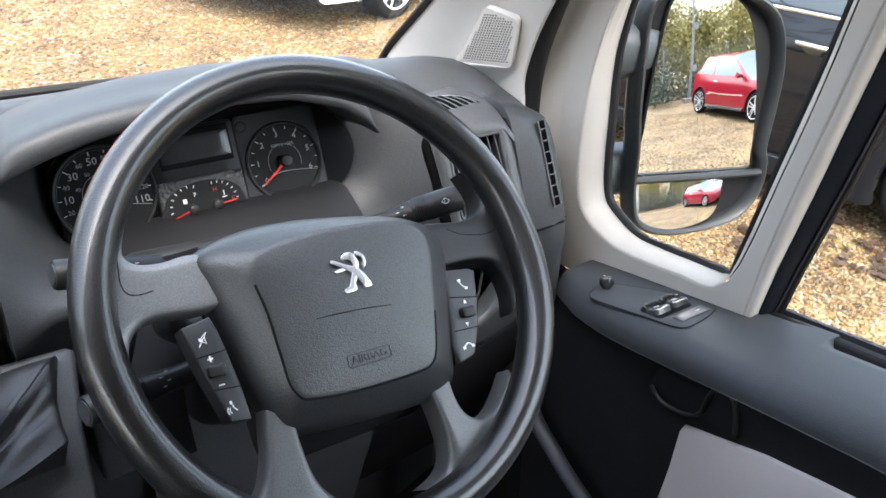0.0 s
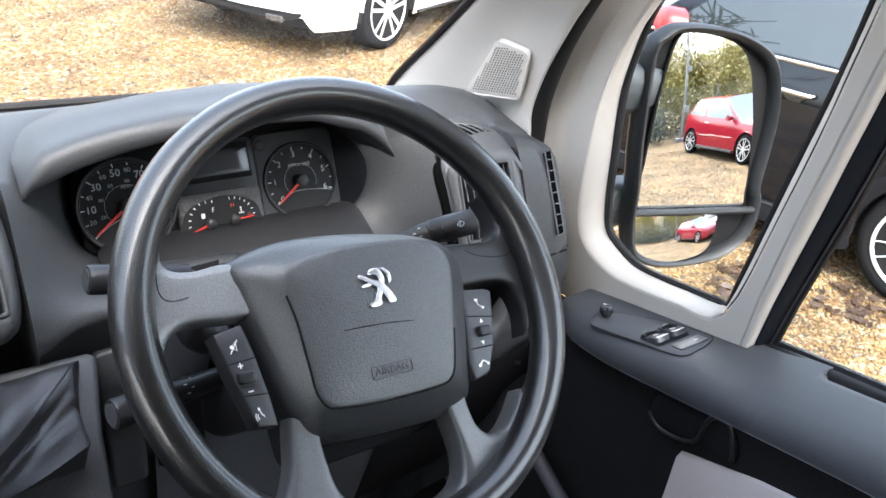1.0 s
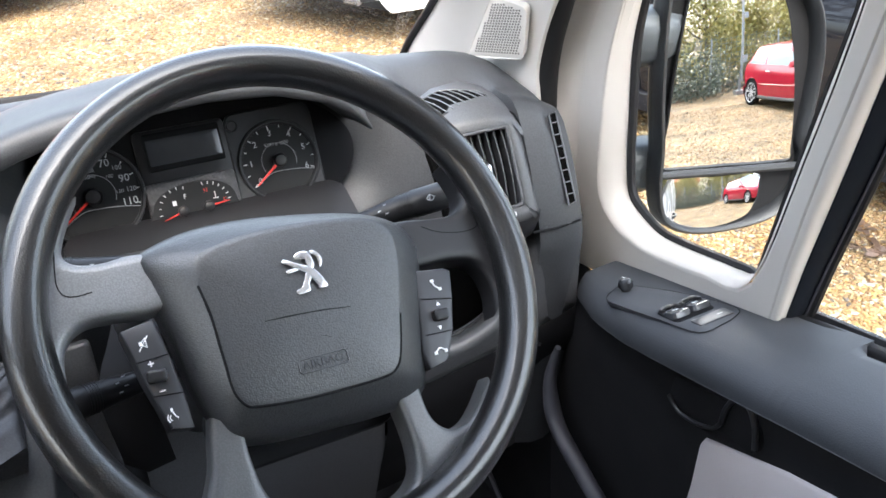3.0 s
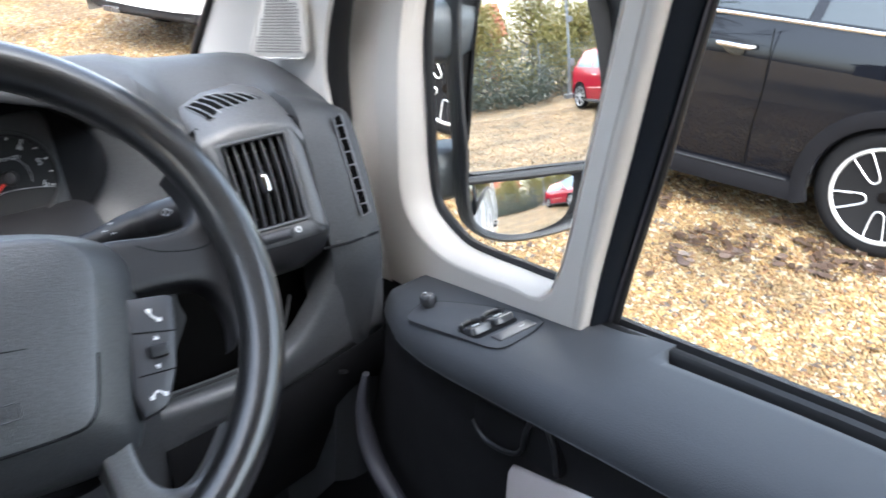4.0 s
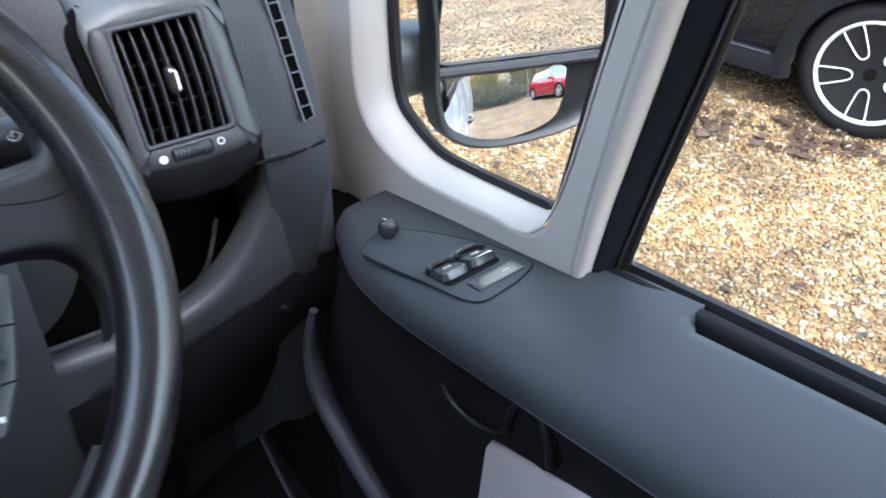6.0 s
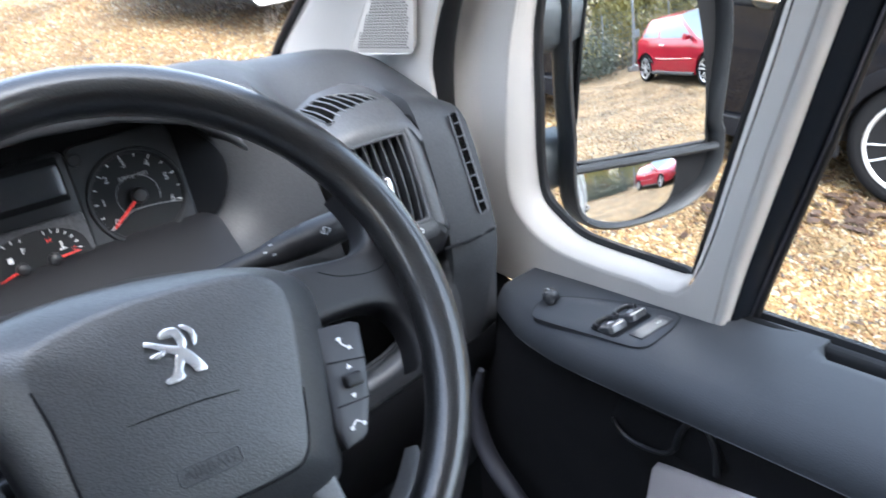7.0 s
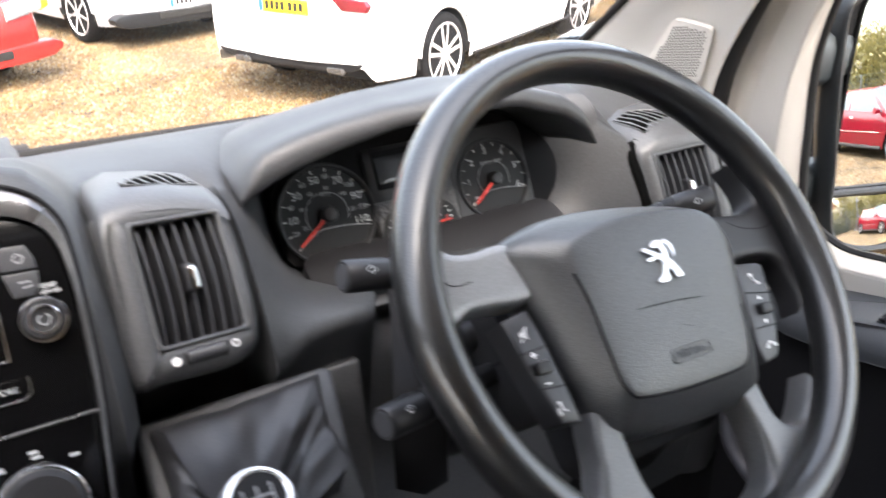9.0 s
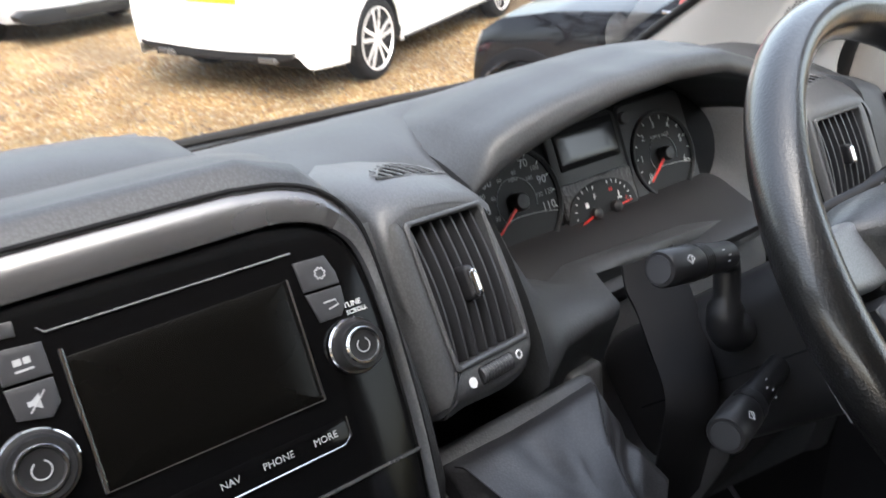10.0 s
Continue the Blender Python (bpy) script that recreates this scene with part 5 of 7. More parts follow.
reveal = [[(0.952, y, z) for y, z in q_in], [(0.9535, y * 0.9 + a * 0.1, z * 0.9 + b * 0.1) for (y, z), (a, b) in zip(q_in, q_out)],
          [(0.968, y * 0.45 + a * 0.55, z * 0.45 + b * 0.55) for (y, z), (a, b) in zip(q_in, q_out)], [(0.988, a, b) for a, b in q_out]]
part("window_reveal", loft([[Vector(p) for p in r] for r in reveal], closed=True), PALE, door, "pale bevelled reveal of the quarter light", edge=70)
part("rear_jamb", loft([[(0.973, y + 0.001, z), (0.996, y + 0.006, z), (0.996, y - 0.02, z), (0.973, y - 0.02, z)] for y, z in Q_IN[-3:] + Q_IN[:1]], closed=True, caps=True), MATT, door)
part("quarter_seal", tube([(0.987, a, b) for a, b in q_out], 0.0058, 8, closed=True), RUBBER, door, "black rubber seal")
part("quarter_light", plate_yz(inset(q_out, -0.003), [], 0.991, 0.995), PANE, door, "clear quarter light pane").visible_shadow = False
# the trim's rolled edge, the black division bar and the window channel: z, trim edge, bar's front, bar's back, channel
BAR = ((1.42, 0.5855, 0.584, 0.576, 0.571), (1.52, 0.577, 0.571, 0.558, 0.555), (1.58, 0.569, 0.561, 0.546, 0.543), (1.64, 0.560, 0.551, 0.534, 0.531), (1.70, 0.549, 0.542, 0.523, 0.522), (1.80, 0.533, 0.526, 0.506, 0.504), (1.95, 0.508, 0.501, 0.480, 0.478), (2.13, 0.478, 0.471, 0.450, 0.448))
part("trim_roll", loft([[(0.9525, t + 0.004, z), (0.9522, t, z), (0.9535, t - 0.003, z), (0.957, (t + f) / 2 - 0.002, z), (0.962, f + 0.001, z), (0.969, f, z)] for z, t, f, k, c in BAR]), PALE, door, "rolled edge of the pale trim", edge=70)
part("division_bar", loft([[(0.968, f + 0.004, z), (0.9665, f - 0.001, z), (0.968, f - 0.003, z), (0.976, (f + k) / 2, z), (0.984, k + 0.002, z), (0.992, k + 0.001, z), (0.992, f + 0.004, z)] for z, t, f, k, c in BAR], closed=True), RUBBERBLUE, door, "satin black window bar", edge=50)
part("bar_edge", tube([(0.9835, k + 0.0005, z) for z, t, f, k, c in BAR], 0.0011, 6), STRIP, door, "thin grey edge of the window bar")
part("channel_rubber", tube([(0.9885, c + 0.0025, z) for z, t, f, k, c in BAR], 0.0045, 8), RUBBER, door)
part("window_pane", plate_yz(WINDOW, [], 0.991, 0.995), PANE, door, "clear side window pane").visible_shadow = False
part("top_rail", plate_yz([(0.53, 2.09), (0.50, 2.16), (-0.62, 2.16), (-0.62, 1.55), (-0.555, 1.55), (-0.555, 2.09)], [], 0.955, 1.0), PALE, door, bevel=0.004)


def shelf_z(y):
    return interp(y, (-0.6, -0.2, 0.1, 0.33, 0.485, 0.751, 0.84), (1.595, 1.575, 1.545, 1.508, 1.473, 1.408, 1.385))


def shelf_in(y):
    """How far the shelf's inner edge draws back towards the windscreen pillar."""
    return interp(y, (0.40, 0.55, 0.65, 0.70, 0.75, 0.78, 0.84), (0.002, 0.0, 0.0, 0.002, 0.010, 0.018, 0.042))


def shelf_row(y, slot):
    z = shelf_z(y)
    o = shelf_in(y)
    inner = [(0.852 + o, z - 0.036), (0.850 + o, z - 0.026), (0.8525 + o, z - 0.015), (0.860 + o * 0.95, z - 0.006), (0.875 + o * 0.7, z - 0.0005), (0.905 + o * 0.35, z + 0.002), (0.945, z + 0.004)]
    outer = [(0.955, z + 0.003), (0.9585, z - 0.002), (0.960, z - 0.03), (0.961, z - 0.062)] if slot else [(0.955, z + 0.004), (0.965, z + 0.004), (0.975, z + 0.004), (0.985, z + 0.004)]
    return [(x, y, zz) for x, zz in inner + outer]


ys = [0.84 - 0.02 * k for k in range(18)]
rows = [shelf_row(y, False) for y in ys if y > 0.492] + [shelf_row(0.492, False)]
part("shelf_front", loft(rows), DOORTOP, door, "dark satin shelf along the door top", edge=60)
part("shelf_rear", loft([shelf_row(y, True) for y in (0.478, 0.46, 0.42, 0.36, 0.3, 0.2, 0.1, 0.0, -0.1, -0.3, -0.6)]), DOORTOP, door, edge=60)
part("slot_end", loft([shelf_row(0.492, False), shelf_row(0.485, False)[:7] + [(0.957, 0.486, shelf_z(0.485) + 0.003), (0.963, 0.482, shelf_z(0.485)), (0.968, 0.480, shelf_z(0.485) - 0.02), (0.970, 0.480, shelf_z(0.485) - 0.062)], shelf_row(0.478, True)]), DOORTOP, door, edge=60)
part("slot_floor", loft([[(0.955, y, shelf_z(y) - 0.060), (0.992, y, shelf_z(y) - 0.060)] for y in (0.50, 0.3, 0.0, -0.6)]), MATT, door)
sill = [(0.575, 1.452), (0.563, 1.456), (0.33, 1.502), (0.1, 1.542), (-0.2, 1.578), (-0.56, 1.594)]
rows = [[(0.972, y, z - 0.03), (0.972, y, z - 0.004), (0.976, y, z + 0.003), (0.982, y, z + 0.004), (0.986, y, z - 0.004), (0.990, y, z + 0.006), (0.996, y, z + 0.006), (0.996, y, z - 0.03)] for y, z in sill]
part("waist_seal", loft(rows), RUBBER, door, "black rubber waist seal", edge=50)
card = []
for y in (0.86, 0.80, 0.72, 0.64, 0.56, 0.48, 0.40, 0.30, 0.15, 0.0, -0.2, -0.6):
    z = shelf_z(y)
    s = shelf_in(y)
    card.append([(0.853 + s, y, z - 0.036), (0.857 + s, y, z - 0.041), (0.864 + s * 0.7, y, z - 0.075), (0.872 + s * 0.3, y, z - 0.14), (0.876, y, 1.2), (0.885, y, 1.0), (0.90, y, 0.80)])
part("door_card", loft(card), DOORCARD, door, "black door card", edge=60)
part("shelf_seam", tube([(0.8525 + shelf_in(y), y, shelf_z(y) - 0.0365) for y in (0.78, 0.75, 0.70, 0.65, 0.60, 0.54, 0.46, 0.38, 0.30, 0.1, -0.3)], 0.0008, 6), DASH, door)
DF = Frame((0.862, 0, 0), (-1, 0, 0), (0, -1, 0))
pull = part("door_pull", slab(DF, curve2([(-0.618, 1.366), (-0.596, 1.358), (-0.568, 1.362), (-0.540, 1.372), (-0.502, 1.376), (-0.494, 1.398), (-0.504, 1.426), (-0.528, 1.434), (-0.572, 1.430), (-0.608, 1.404)]), -0.01, 0.004, 0.004), MATT, door, "recessed black door pull")
part("pull_lip", tube(smooth_outline([DF.at(x, y, 0.006) for x, y in ((-0.616, 1.368), (-0.606, 1.360), (-0.592, 1.357), (-0.568, 1.363), (-0.550, 1.373), (-0.541, 1.386))], 4, False), 0.0024, 8), BLACK, pull)
part("release_lever", tube(smooth_outline([DF.at(-0.541, 1.386, 0.006), DF.at(-0.538, 1.408, 0.006), DF.at(-0.528, 1.427, 0.006), DF.at(-0.512, 1.429, 0.006), DF.at(-0.501, 1.412, 0.006), DF.at(-0.497, 1.388, 0.005)], 5, False), [0.0030] * 25 + [0.003], 10), BLACK, pull, "black door release")
PF = Frame((0.870, 0, 0), (-1, 0, 0), (0, -1, 0))
part("pocket_insert", slab(PF, [(-0.5705, 1.330), (-0.566, 1.341), (-0.555, 1.346), (-0.518, 1.361), (-0.463, 1.384), (-0.36, 1.415), (-0.2, 1.44), (0.4, 1.46), (0.4, 0.95), (-0.60, 0.95), (-0.580, 1.20), (-0.573, 1.27)], -0.01, 0.0065, 0.004), INSERT, door, "plain grey lower door insert", edge=50)
strip = smooth_outline([(0.85, 0.815, 1.30), (0.85, 0.828, 1.235), (0.85, 0.808, 1.178), (0.85, 0.752, 1.146), (0.85, 0.69, 1.122), (0.85, 0.58, 1.10)], 5, False)
part("sill_strip", tube(strip, [interp(k, (0, 8, 16, len(strip)), (0.004, 0.012, 0.0115, 0.010)) for k in range(len(strip))], 12), STRIP, door, "grey rubber door seal")
part("carpet_edge", tube(smooth_outline([(0.84, 1.03, 1.0), (0.84, 0.95, 0.93), (0.84, 0.86, 0.88)], 4, False), 0.004, 8), STRIP, door)

# window switches and the mirror knob on the shelf
SW = Frame((0.902, 0.655, shelf_z(0.655) + 0.0024), (-0.045, 0.236, 0.97), (1, 0, 0))
switches = thing("window_switch_panel", SW.c, "black switch panel with two window rockers on the door shelf", "switch panel")
panel_line = curve2([(-0.036, 0.094), (-0.018, 0.108), (0.003, 0.110), (0.024, 0.070), (0.041, 0.014), (0.045, -0.030), (0.030, -0.042), (0.006, -0.047), (-0.022, -0.043), (-0.030, 0.010), (-0.037, 0.070)], 4)
part("panel_plate", slab(SW, panel_line, -0.004, 0.0008, 0.0006), DOORTOP, switches, edge=50)
part("panel_joint", tube([SW.at(a, b, 0.0004) for a, b in inset(panel_line, -0.0004)], 0.0004, 5, closed=True), MATT, switches)
part("switch_well", slab(SW, rounded(0.054, 0.036, 0.006, cx=0.004, cy=0.005), -0.002, 0.0016, 0.0006), MATT, switches)
for cx in (-0.010, 0.018):
    f = Frame(SW.at(cx, 0.005, 0.0035), SW.n + SW.u * 0.28, SW.r)
    rocker = part("rocker", slab(f, rounded(0.0245, 0.026, 0.005), -0.004, 0.003, 0.002), GLOSSGREY, switches, "window rocker switch")
    part("rocker_lip", tube(smooth_outline([f.at(-0.0115, 0.004, 0.003), f.at(-0.010, 0.0115, 0.0045), f.at(0.0, 0.0140, 0.0055), f.at(0.010, 0.0115, 0.0045), f.at(0.0115, 0.004, 0.003)], 4, False), 0.0023, 8), BLACK, rocker)
    part("rocker_symbol", join(box((0, 0.001, 0.0031), (0.006, 0.0006, 0.0003), f), box((0, -0.002, 0.0031), (0.006, 0.0006, 0.0003), f), box((-0.003, -0.0005, 0.0031), (0.0006, 0.0035, 0.0003), f), box((0.003, -0.0005, 0.0031), (0.0006, 0.0035, 0.0003), f)), WHITE, rocker, smooth=False)
part("blank_button", slab(SW, rounded(0.046, 0.017, 0.002, cx=0.012, cy=-0.028), 0.0, 0.0022, 0.0008), GREYBTN, switches)
part("lock_symbol", box((0.022, -0.028, 0.0023), (0.007, 0.0012, 0.0002), SW), DIM, switches, smooth=False)
MK = Frame((0.8965, 0.749, shelf_z(0.749) - 0.002), (0.0, 0.24, 0.97))
mknob = thing("mirror_knob", MK.c, "small ribbed black mirror-adjusting knob on the door shelf", "knob")
part("dish", lathe(MK, [(0.014, 0.0025), (0.0125, 0.0045), (0.009, 0.0038), (0.0001, 0.0035)], 24), DOORTOP, mknob)
part("stem", lathe(MK, [(0.0065, 0.002), (0.0055, 0.007), (0.005, 0.010)], 18), BLACK, mknob)
part("cap", lathe(MK, [(0.0066, 0.007), (0.0082, 0.0095), (0.0082, 0.0165), (0.0066, 0.0195), (0.0001, 0.0205)], 22), GLOSSGREY, mknob)
part("ribs", join(*[box((0.0083 * math.cos(a), 0.0083 * math.sin(a), 0.013), (0.001, 0.001, 0.007), MK) for a in (2 * math.pi * k / 16 for k in range(16))]), BLACK, mknob, smooth=False)
part("pointer", box((0, 0.003, 0.0207), (0.0012, 0.005, 0.0003), MK), WHITE, mknob, smooth=False)

# ---- windscreen pillar ----
BORDER = [(0.846, 1.275, 1.545), (0.845, 1.245, 1.580), (0.840, 1.20, 1.616), (0.832, 1.13, 1.668), (0.822, 1.065, 1.716), (0.812, 0.99, 1.773), (0.80, 0.90, 1.838), (0.77, 0.66, 2.0), (0.74, 0.42, 2.13)]
REAR = [(0.902, 0.962, 1.50), (0.898, 0.962, 1.58), (0.895, 0.962, 1.62), (0.892, 0.945, 1.67), (0.889, 0.917, 1.723), (0.885, 0.88, 1.78), (0.876, 0.81, 1.86), (0.85, 0.62, 2.02), (0.82, 0.42, 2.14)]
pillar = thing("pillar_1", (0.87, 1.05, 1.5), "pale grey windscreen pillar trim with a speaker grille", "pillar trim", kind="structure")
rows = []
for b, r in zip(smooth_outline(BORDER, 3, False), smooth_outline(REAR, 3, False)):
    rows.append([b + Vector((0.02, 0.012, 0.012)), b + Vector((0.004, 0.004, 0.004)), b.lerp(r, 0.06), b.lerp(r, 0.3) + Vector((0.004, 0, 0)), b.lerp(r, 0.6) + Vector((0.004, 0, 0)), b.lerp(r, 0.92), r, r + Vector((0.02, 0.004, 0))])
part("trim_panel", loft(rows), PALEPILLAR, pillar, edge=60)
S = [Vector((0.842, 0.988, 1.712)), Vector((0.872, 0.950, 1.706)), Vector((0.874, 0.966, 1.636)), Vector((0.847, 1.048, 1.627))]
sn = -(S[1] - S[3]).cross(S[0] - S[2]).normalized()
if sn.x > 0:
    sn = -sn
SF = Frame(sum(S, Vector()) / 4 + sn * 0.0008, sn, S[2] - S[3])
flat = [(SF.r.dot(p - SF.c), SF.u.dot(p - SF.c)) for p in S]
grille_line = []
for i in range(4):
    a, b, c = (Vector(flat[j % 4]) for j in (i - 1, i, i + 1))
    for k in range(4):
        f = k / 3
        p = b + (a - b).normalized() * 0.008 * (1 - f) ** 2 + (c - b).normalized() * 0.008 * f ** 2
        grille_line.append((p.x, p.y))
speaker = thing("speaker_grille", SF.c, "pale grey perforated speaker grille in the pillar trim", "speaker grille")
part("grille_plate", slab(SF, grille_line, -0.012, 0.0, 0.001), PALEPILLAR, speaker)
part("raised_rim", tube([SF.at(a, b, 0.0003) for a, b in inset(grille_line, -0.001)], 0.0009, 6, closed=True), PALEPILLAR, speaker)
gx, gy = [p[0] for p in grille_line], [p[1] for p in grille_line]


def inside(x, y, pts):
    hit = False
    for i in range(len(pts)):
        (xa, ya), (xb, yb) = pts[i - 1], pts[i]
        if (ya > y) != (yb > y) and x < (xb - xa) * (y - ya) / (yb - ya) + xa:
            hit = not hit
    return hit


inner_line = [(p.x, p.y) for p in inset(grille_line, 0.005)]
holes = []
for i in range(40):
    for j in range(40):
        x, y = min(gx) + 0.0042 * (i + 0.5 * (j % 2)), min(gy) + 0.0036 * j
        if inside(x, y, inner_line):
            holes.append(lathe(SF, [(0.0015, 0.0002), (0.0015, 0.0006)], 6, x, y))
tagged(part("perforation", join(*holes), PERFORATION, speaker, "dark round perforations", smooth=False), kind="stuff")
part("windscreen_rubber", tube(smooth_outline([Vector(b) + Vector((0.002, 0.006, 0.004)) for b in BORDER], 3, False), 0.006, 8), RUBBER, pillar, "black windscreen rubber")
part("door_seal", tube(smooth_outline([(0.920, 0.935, 1.28), (0.922, 0.962, 1.40), (0.920, 0.972, 1.52), (0.915, 0.968, 1.62), (0.910, 0.940, 1.70), (0.904, 0.895, 1.78), (0.893, 0.82, 1.87), (0.865, 0.63, 2.04), (0.84, 0.42, 2.15)], 4, False), 0.0155, 12), RUBBER, pillar, "black rubber door seal")

# ---- shell of the cab ----
def shell(name, geo, mat, label, category="wall", **more):
    return solo(name, geo, mat, label, category, kind="structure", **more)


def quad_box(lo, hi):
    return box([(a + b) / 2 for a, b in zip(lo, hi)], [b - a for a, b in zip(lo, hi)])


shell("ceiling", join(quad_box((-0.95, -1.0, 2.16), (0.97, 0.42, 2.22)), quad_box((-0.95, 0.36, 2.11), (0.97, 0.46, 2.165))), CABIN, "pale grey cloth headlining of the cab", "ceiling", smooth=False)
shell("floor", quad_box((-0.95, -1.0, 0.74), (0.95, 1.3, 0.80)), CARPET, "dark carpet of the cab floor", "floor", smooth=False)
shell("wall_rear", quad_box((-0.99, -1.04, 0.74), (0.99, -0.98, 2.22)), BULKHEAD, "grey bulkhead behind the seats", smooth=False)
shell("wall_front", quad_box((-0.95, 1.28, 0.74), (0.90, 1.31, 1.5)), MATT, "black bulkhead under the windscreen", smooth=False)
shell("wall_kick", join(quad_box((0.893, 0.80, 0.74), (0.96, 1.30, 1.34)), quad_box((0.893, 0.985, 1.3), (0.98, 1.30, 1.56))), MATT, "black kick panel beside the footwell", smooth=False)
shell("wall_left", plate_yz([(1.25, 0.74), (1.25, 1.55), (0.42, 2.16), (-1.0, 2.16), (-1.0, 0.74)], [[(0.85, 1.50), (0.85, 1.66), (0.40, 2.06), (-0.55, 2.06), (-0.55, 1.55)]], -0.955, -0.99), CABIN, "passenger's door and frame", smooth=False)
left_border = [Vector((-b[0], b[1], b[2])) for b in BORDER]
shell("pillar_2", loft([[b + Vector((-0.02, 0.012, 0.012)), b, b + Vector((-0.10, -0.25, 0.03))] for b in left_border]), PALEPILLAR, "pale grey windscreen pillar trim")
pane_rows = [[Vector((b[0] * s, b[1] + 0.012 + 0.02 * (1 - s * s), b[2] + 0.008)) for s in (-1, -0.5, 0, 0.5, 1)] for b in BORDER]
shell("window_1", loft(pane_rows), PANE, "clear windscreen glass", "windscreen").visible_shadow = False
shell("trim_frit", loft([[(x, 1.195 + 0.02 * (abs(x) / 0.84) ** 4, 1.585 - drop), (x, 1.203 + 0.02 * (abs(x) / 0.84) ** 4, 1.606 - drop), (x, 1.235, 1.600 - drop), (x, 1.40, 1.53 - drop)] for x, drop in ((-0.86, 0.05), (-0.6, 0.01), (-0.3, 0.0), (0.0, 0.0), (0.3, 0.0), (0.55, 0.0), (0.65, 0.015), (0.75, 0.035), (0.85, 0.055))]), RUBBER, "black band and scuttle at the windscreen's foot", "trim")
wiper = thing("wiper", (0.1, 1.28, 1.60), "black windscreen wiper lying at the glass's foot", "wiper")
part("blade", tube([(0.58, 1.19, 1.606), (0.40, 1.203, 1.609), (0.1, 1.214, 1.612), (-0.35, 1.225, 1.610)], 0.0055, 8), RUBBER, wiper)
part("arm", tube([(0.12, 1.232, 1.612), (-0.2, 1.255, 1.610), (-0.55, 1.30, 1.60)], [0.006, 0.008, 0.012], 8), BLACK, wiper)
tray = thing("dash_top_tray", (-0.12, 1.0, 1.69), "grey raised cover on the dashboard's top", "dashboard cover")
part("cover", loft([[(x, 1.16, 1.645 + 0.004), (x, 1.13, 1.662 + h), (x, 1.05, 1.682 + h), (x, 0.99, 1.684 + h), (x, 0.965, 1.676)] for x, h in ((-0.55, 0.006), (-0.2, 0.007), (0.0, 0.004), (0.06, 0.0), (0.09, -0.006), (0.1, -0.016))]), DASH_SOFT, tray)

part("cover_seam", tube([(-0.55, 0.964, 1.683), (-0.2, 0.964, 1.684), (0.0, 0.964, 1.681), (0.06, 0.968, 1.677), (0.09, 0.985, 1.672)], 0.0018, 6), MATT, tray, "dark joint round the cover")

# the van's white outside, seen in its own door mirror
skin = []
for y in (0.95, 0.6, 0.2, -0.2, -0.6, -1.2, -2.4, -4.4):
    skin.append([(0.985, y, 0.40), (1.012, y, 0.55), (1.024, y, 0.90), (1.022, y, 1.15), (1.008, y, 1.36), (0.998, y, shelf_z(max(y, -0.6)) - 0.015)])
van = thing("van", (0.9, -1.5, 0.4), "white painted flank of the van with a black door handle", "van")
part("door_skin", loft(skin), VANWHITE, van)
part("rear_flank", loft([[(0.998, y, 1.56), (0.985, y, 1.9), (0.95, y, 2.35), (0.80, y, 2.48), (0.0, y, 2.5), (-0.98, y, 2.4), (-1.0, y, 0.5)] for y in (-0.62, -2.4, -4.4)]), VANWHITE, van)
part("roof_skin", loft([[(0.97, y, 2.23), (0.80, y, 2.27), (0, y, 2.29), (-0.97, y, 2.23)] for y in (0.46, 0.0, -0.62)]), VANWHITE, van)
part("door_handle", tube(smooth_outline([(1.022, -0.30, 1.22), (1.045, -0.34, 1.225), (1.048, -0.44, 1.23), (1.022, -0.50, 1.23)], 4, False), 0.014, 10), BLACK, van, "black outer door handle")

# ---- door mirror ----
MF = Frame((1.14, 0.845, 1.60), (-0.2111, -0.9684, 0.1326))
mirror = thing("door_mirror", (1.03, 0.86, 1.5), "tall black door mirror with an upper and a lower convex glass", "door mirror")
UP = curve2([(-0.1120, -0.1035), (-0.030, -0.1110), (0.0669, -0.1205), (0.0755, -0.0962), (0.0725, -0.03), (0.0640, 0.035), (0.0475, 0.0976), (0.0136, 0.1283), (-0.0528, 0.1415), (-0.0739, 0.1320), (-0.0867, 0.0961), (-0.1003, 0.0273), (-0.1085, -0.04)], 4)
LOW = curve2([(-0.1173, -0.1160), (-0.045, -0.1205), (0.0250, -0.1270), (0.0300, -0.1450), (0.0250, -0.1660), (0.0063, -0.1870), (-0.0528, -0.1935), (-0.1034, -0.1785), (-0.1186, -0.1456)], 4)
CASE = curve2([(-0.1215, 0.115), (-0.0976, 0.1448), (-0.0633, 0.1535), (0.0113, 0.1435), (0.0730, 0.1161), (0.1000, 0.0793), (0.1085, 0.0215), (0.1030, -0.0400), (0.0960, -0.0900), (0.1010, -0.1100), (0.0960, -0.1525), (0.0690, -0.1866), (0.0184, -0.2020), (-0.0673, -0.2000), (-0.1170, -0.1750), (-0.1290, -0.1272), (-0.1265, -0.0684), (-0.1280, -0.0027)], 4)


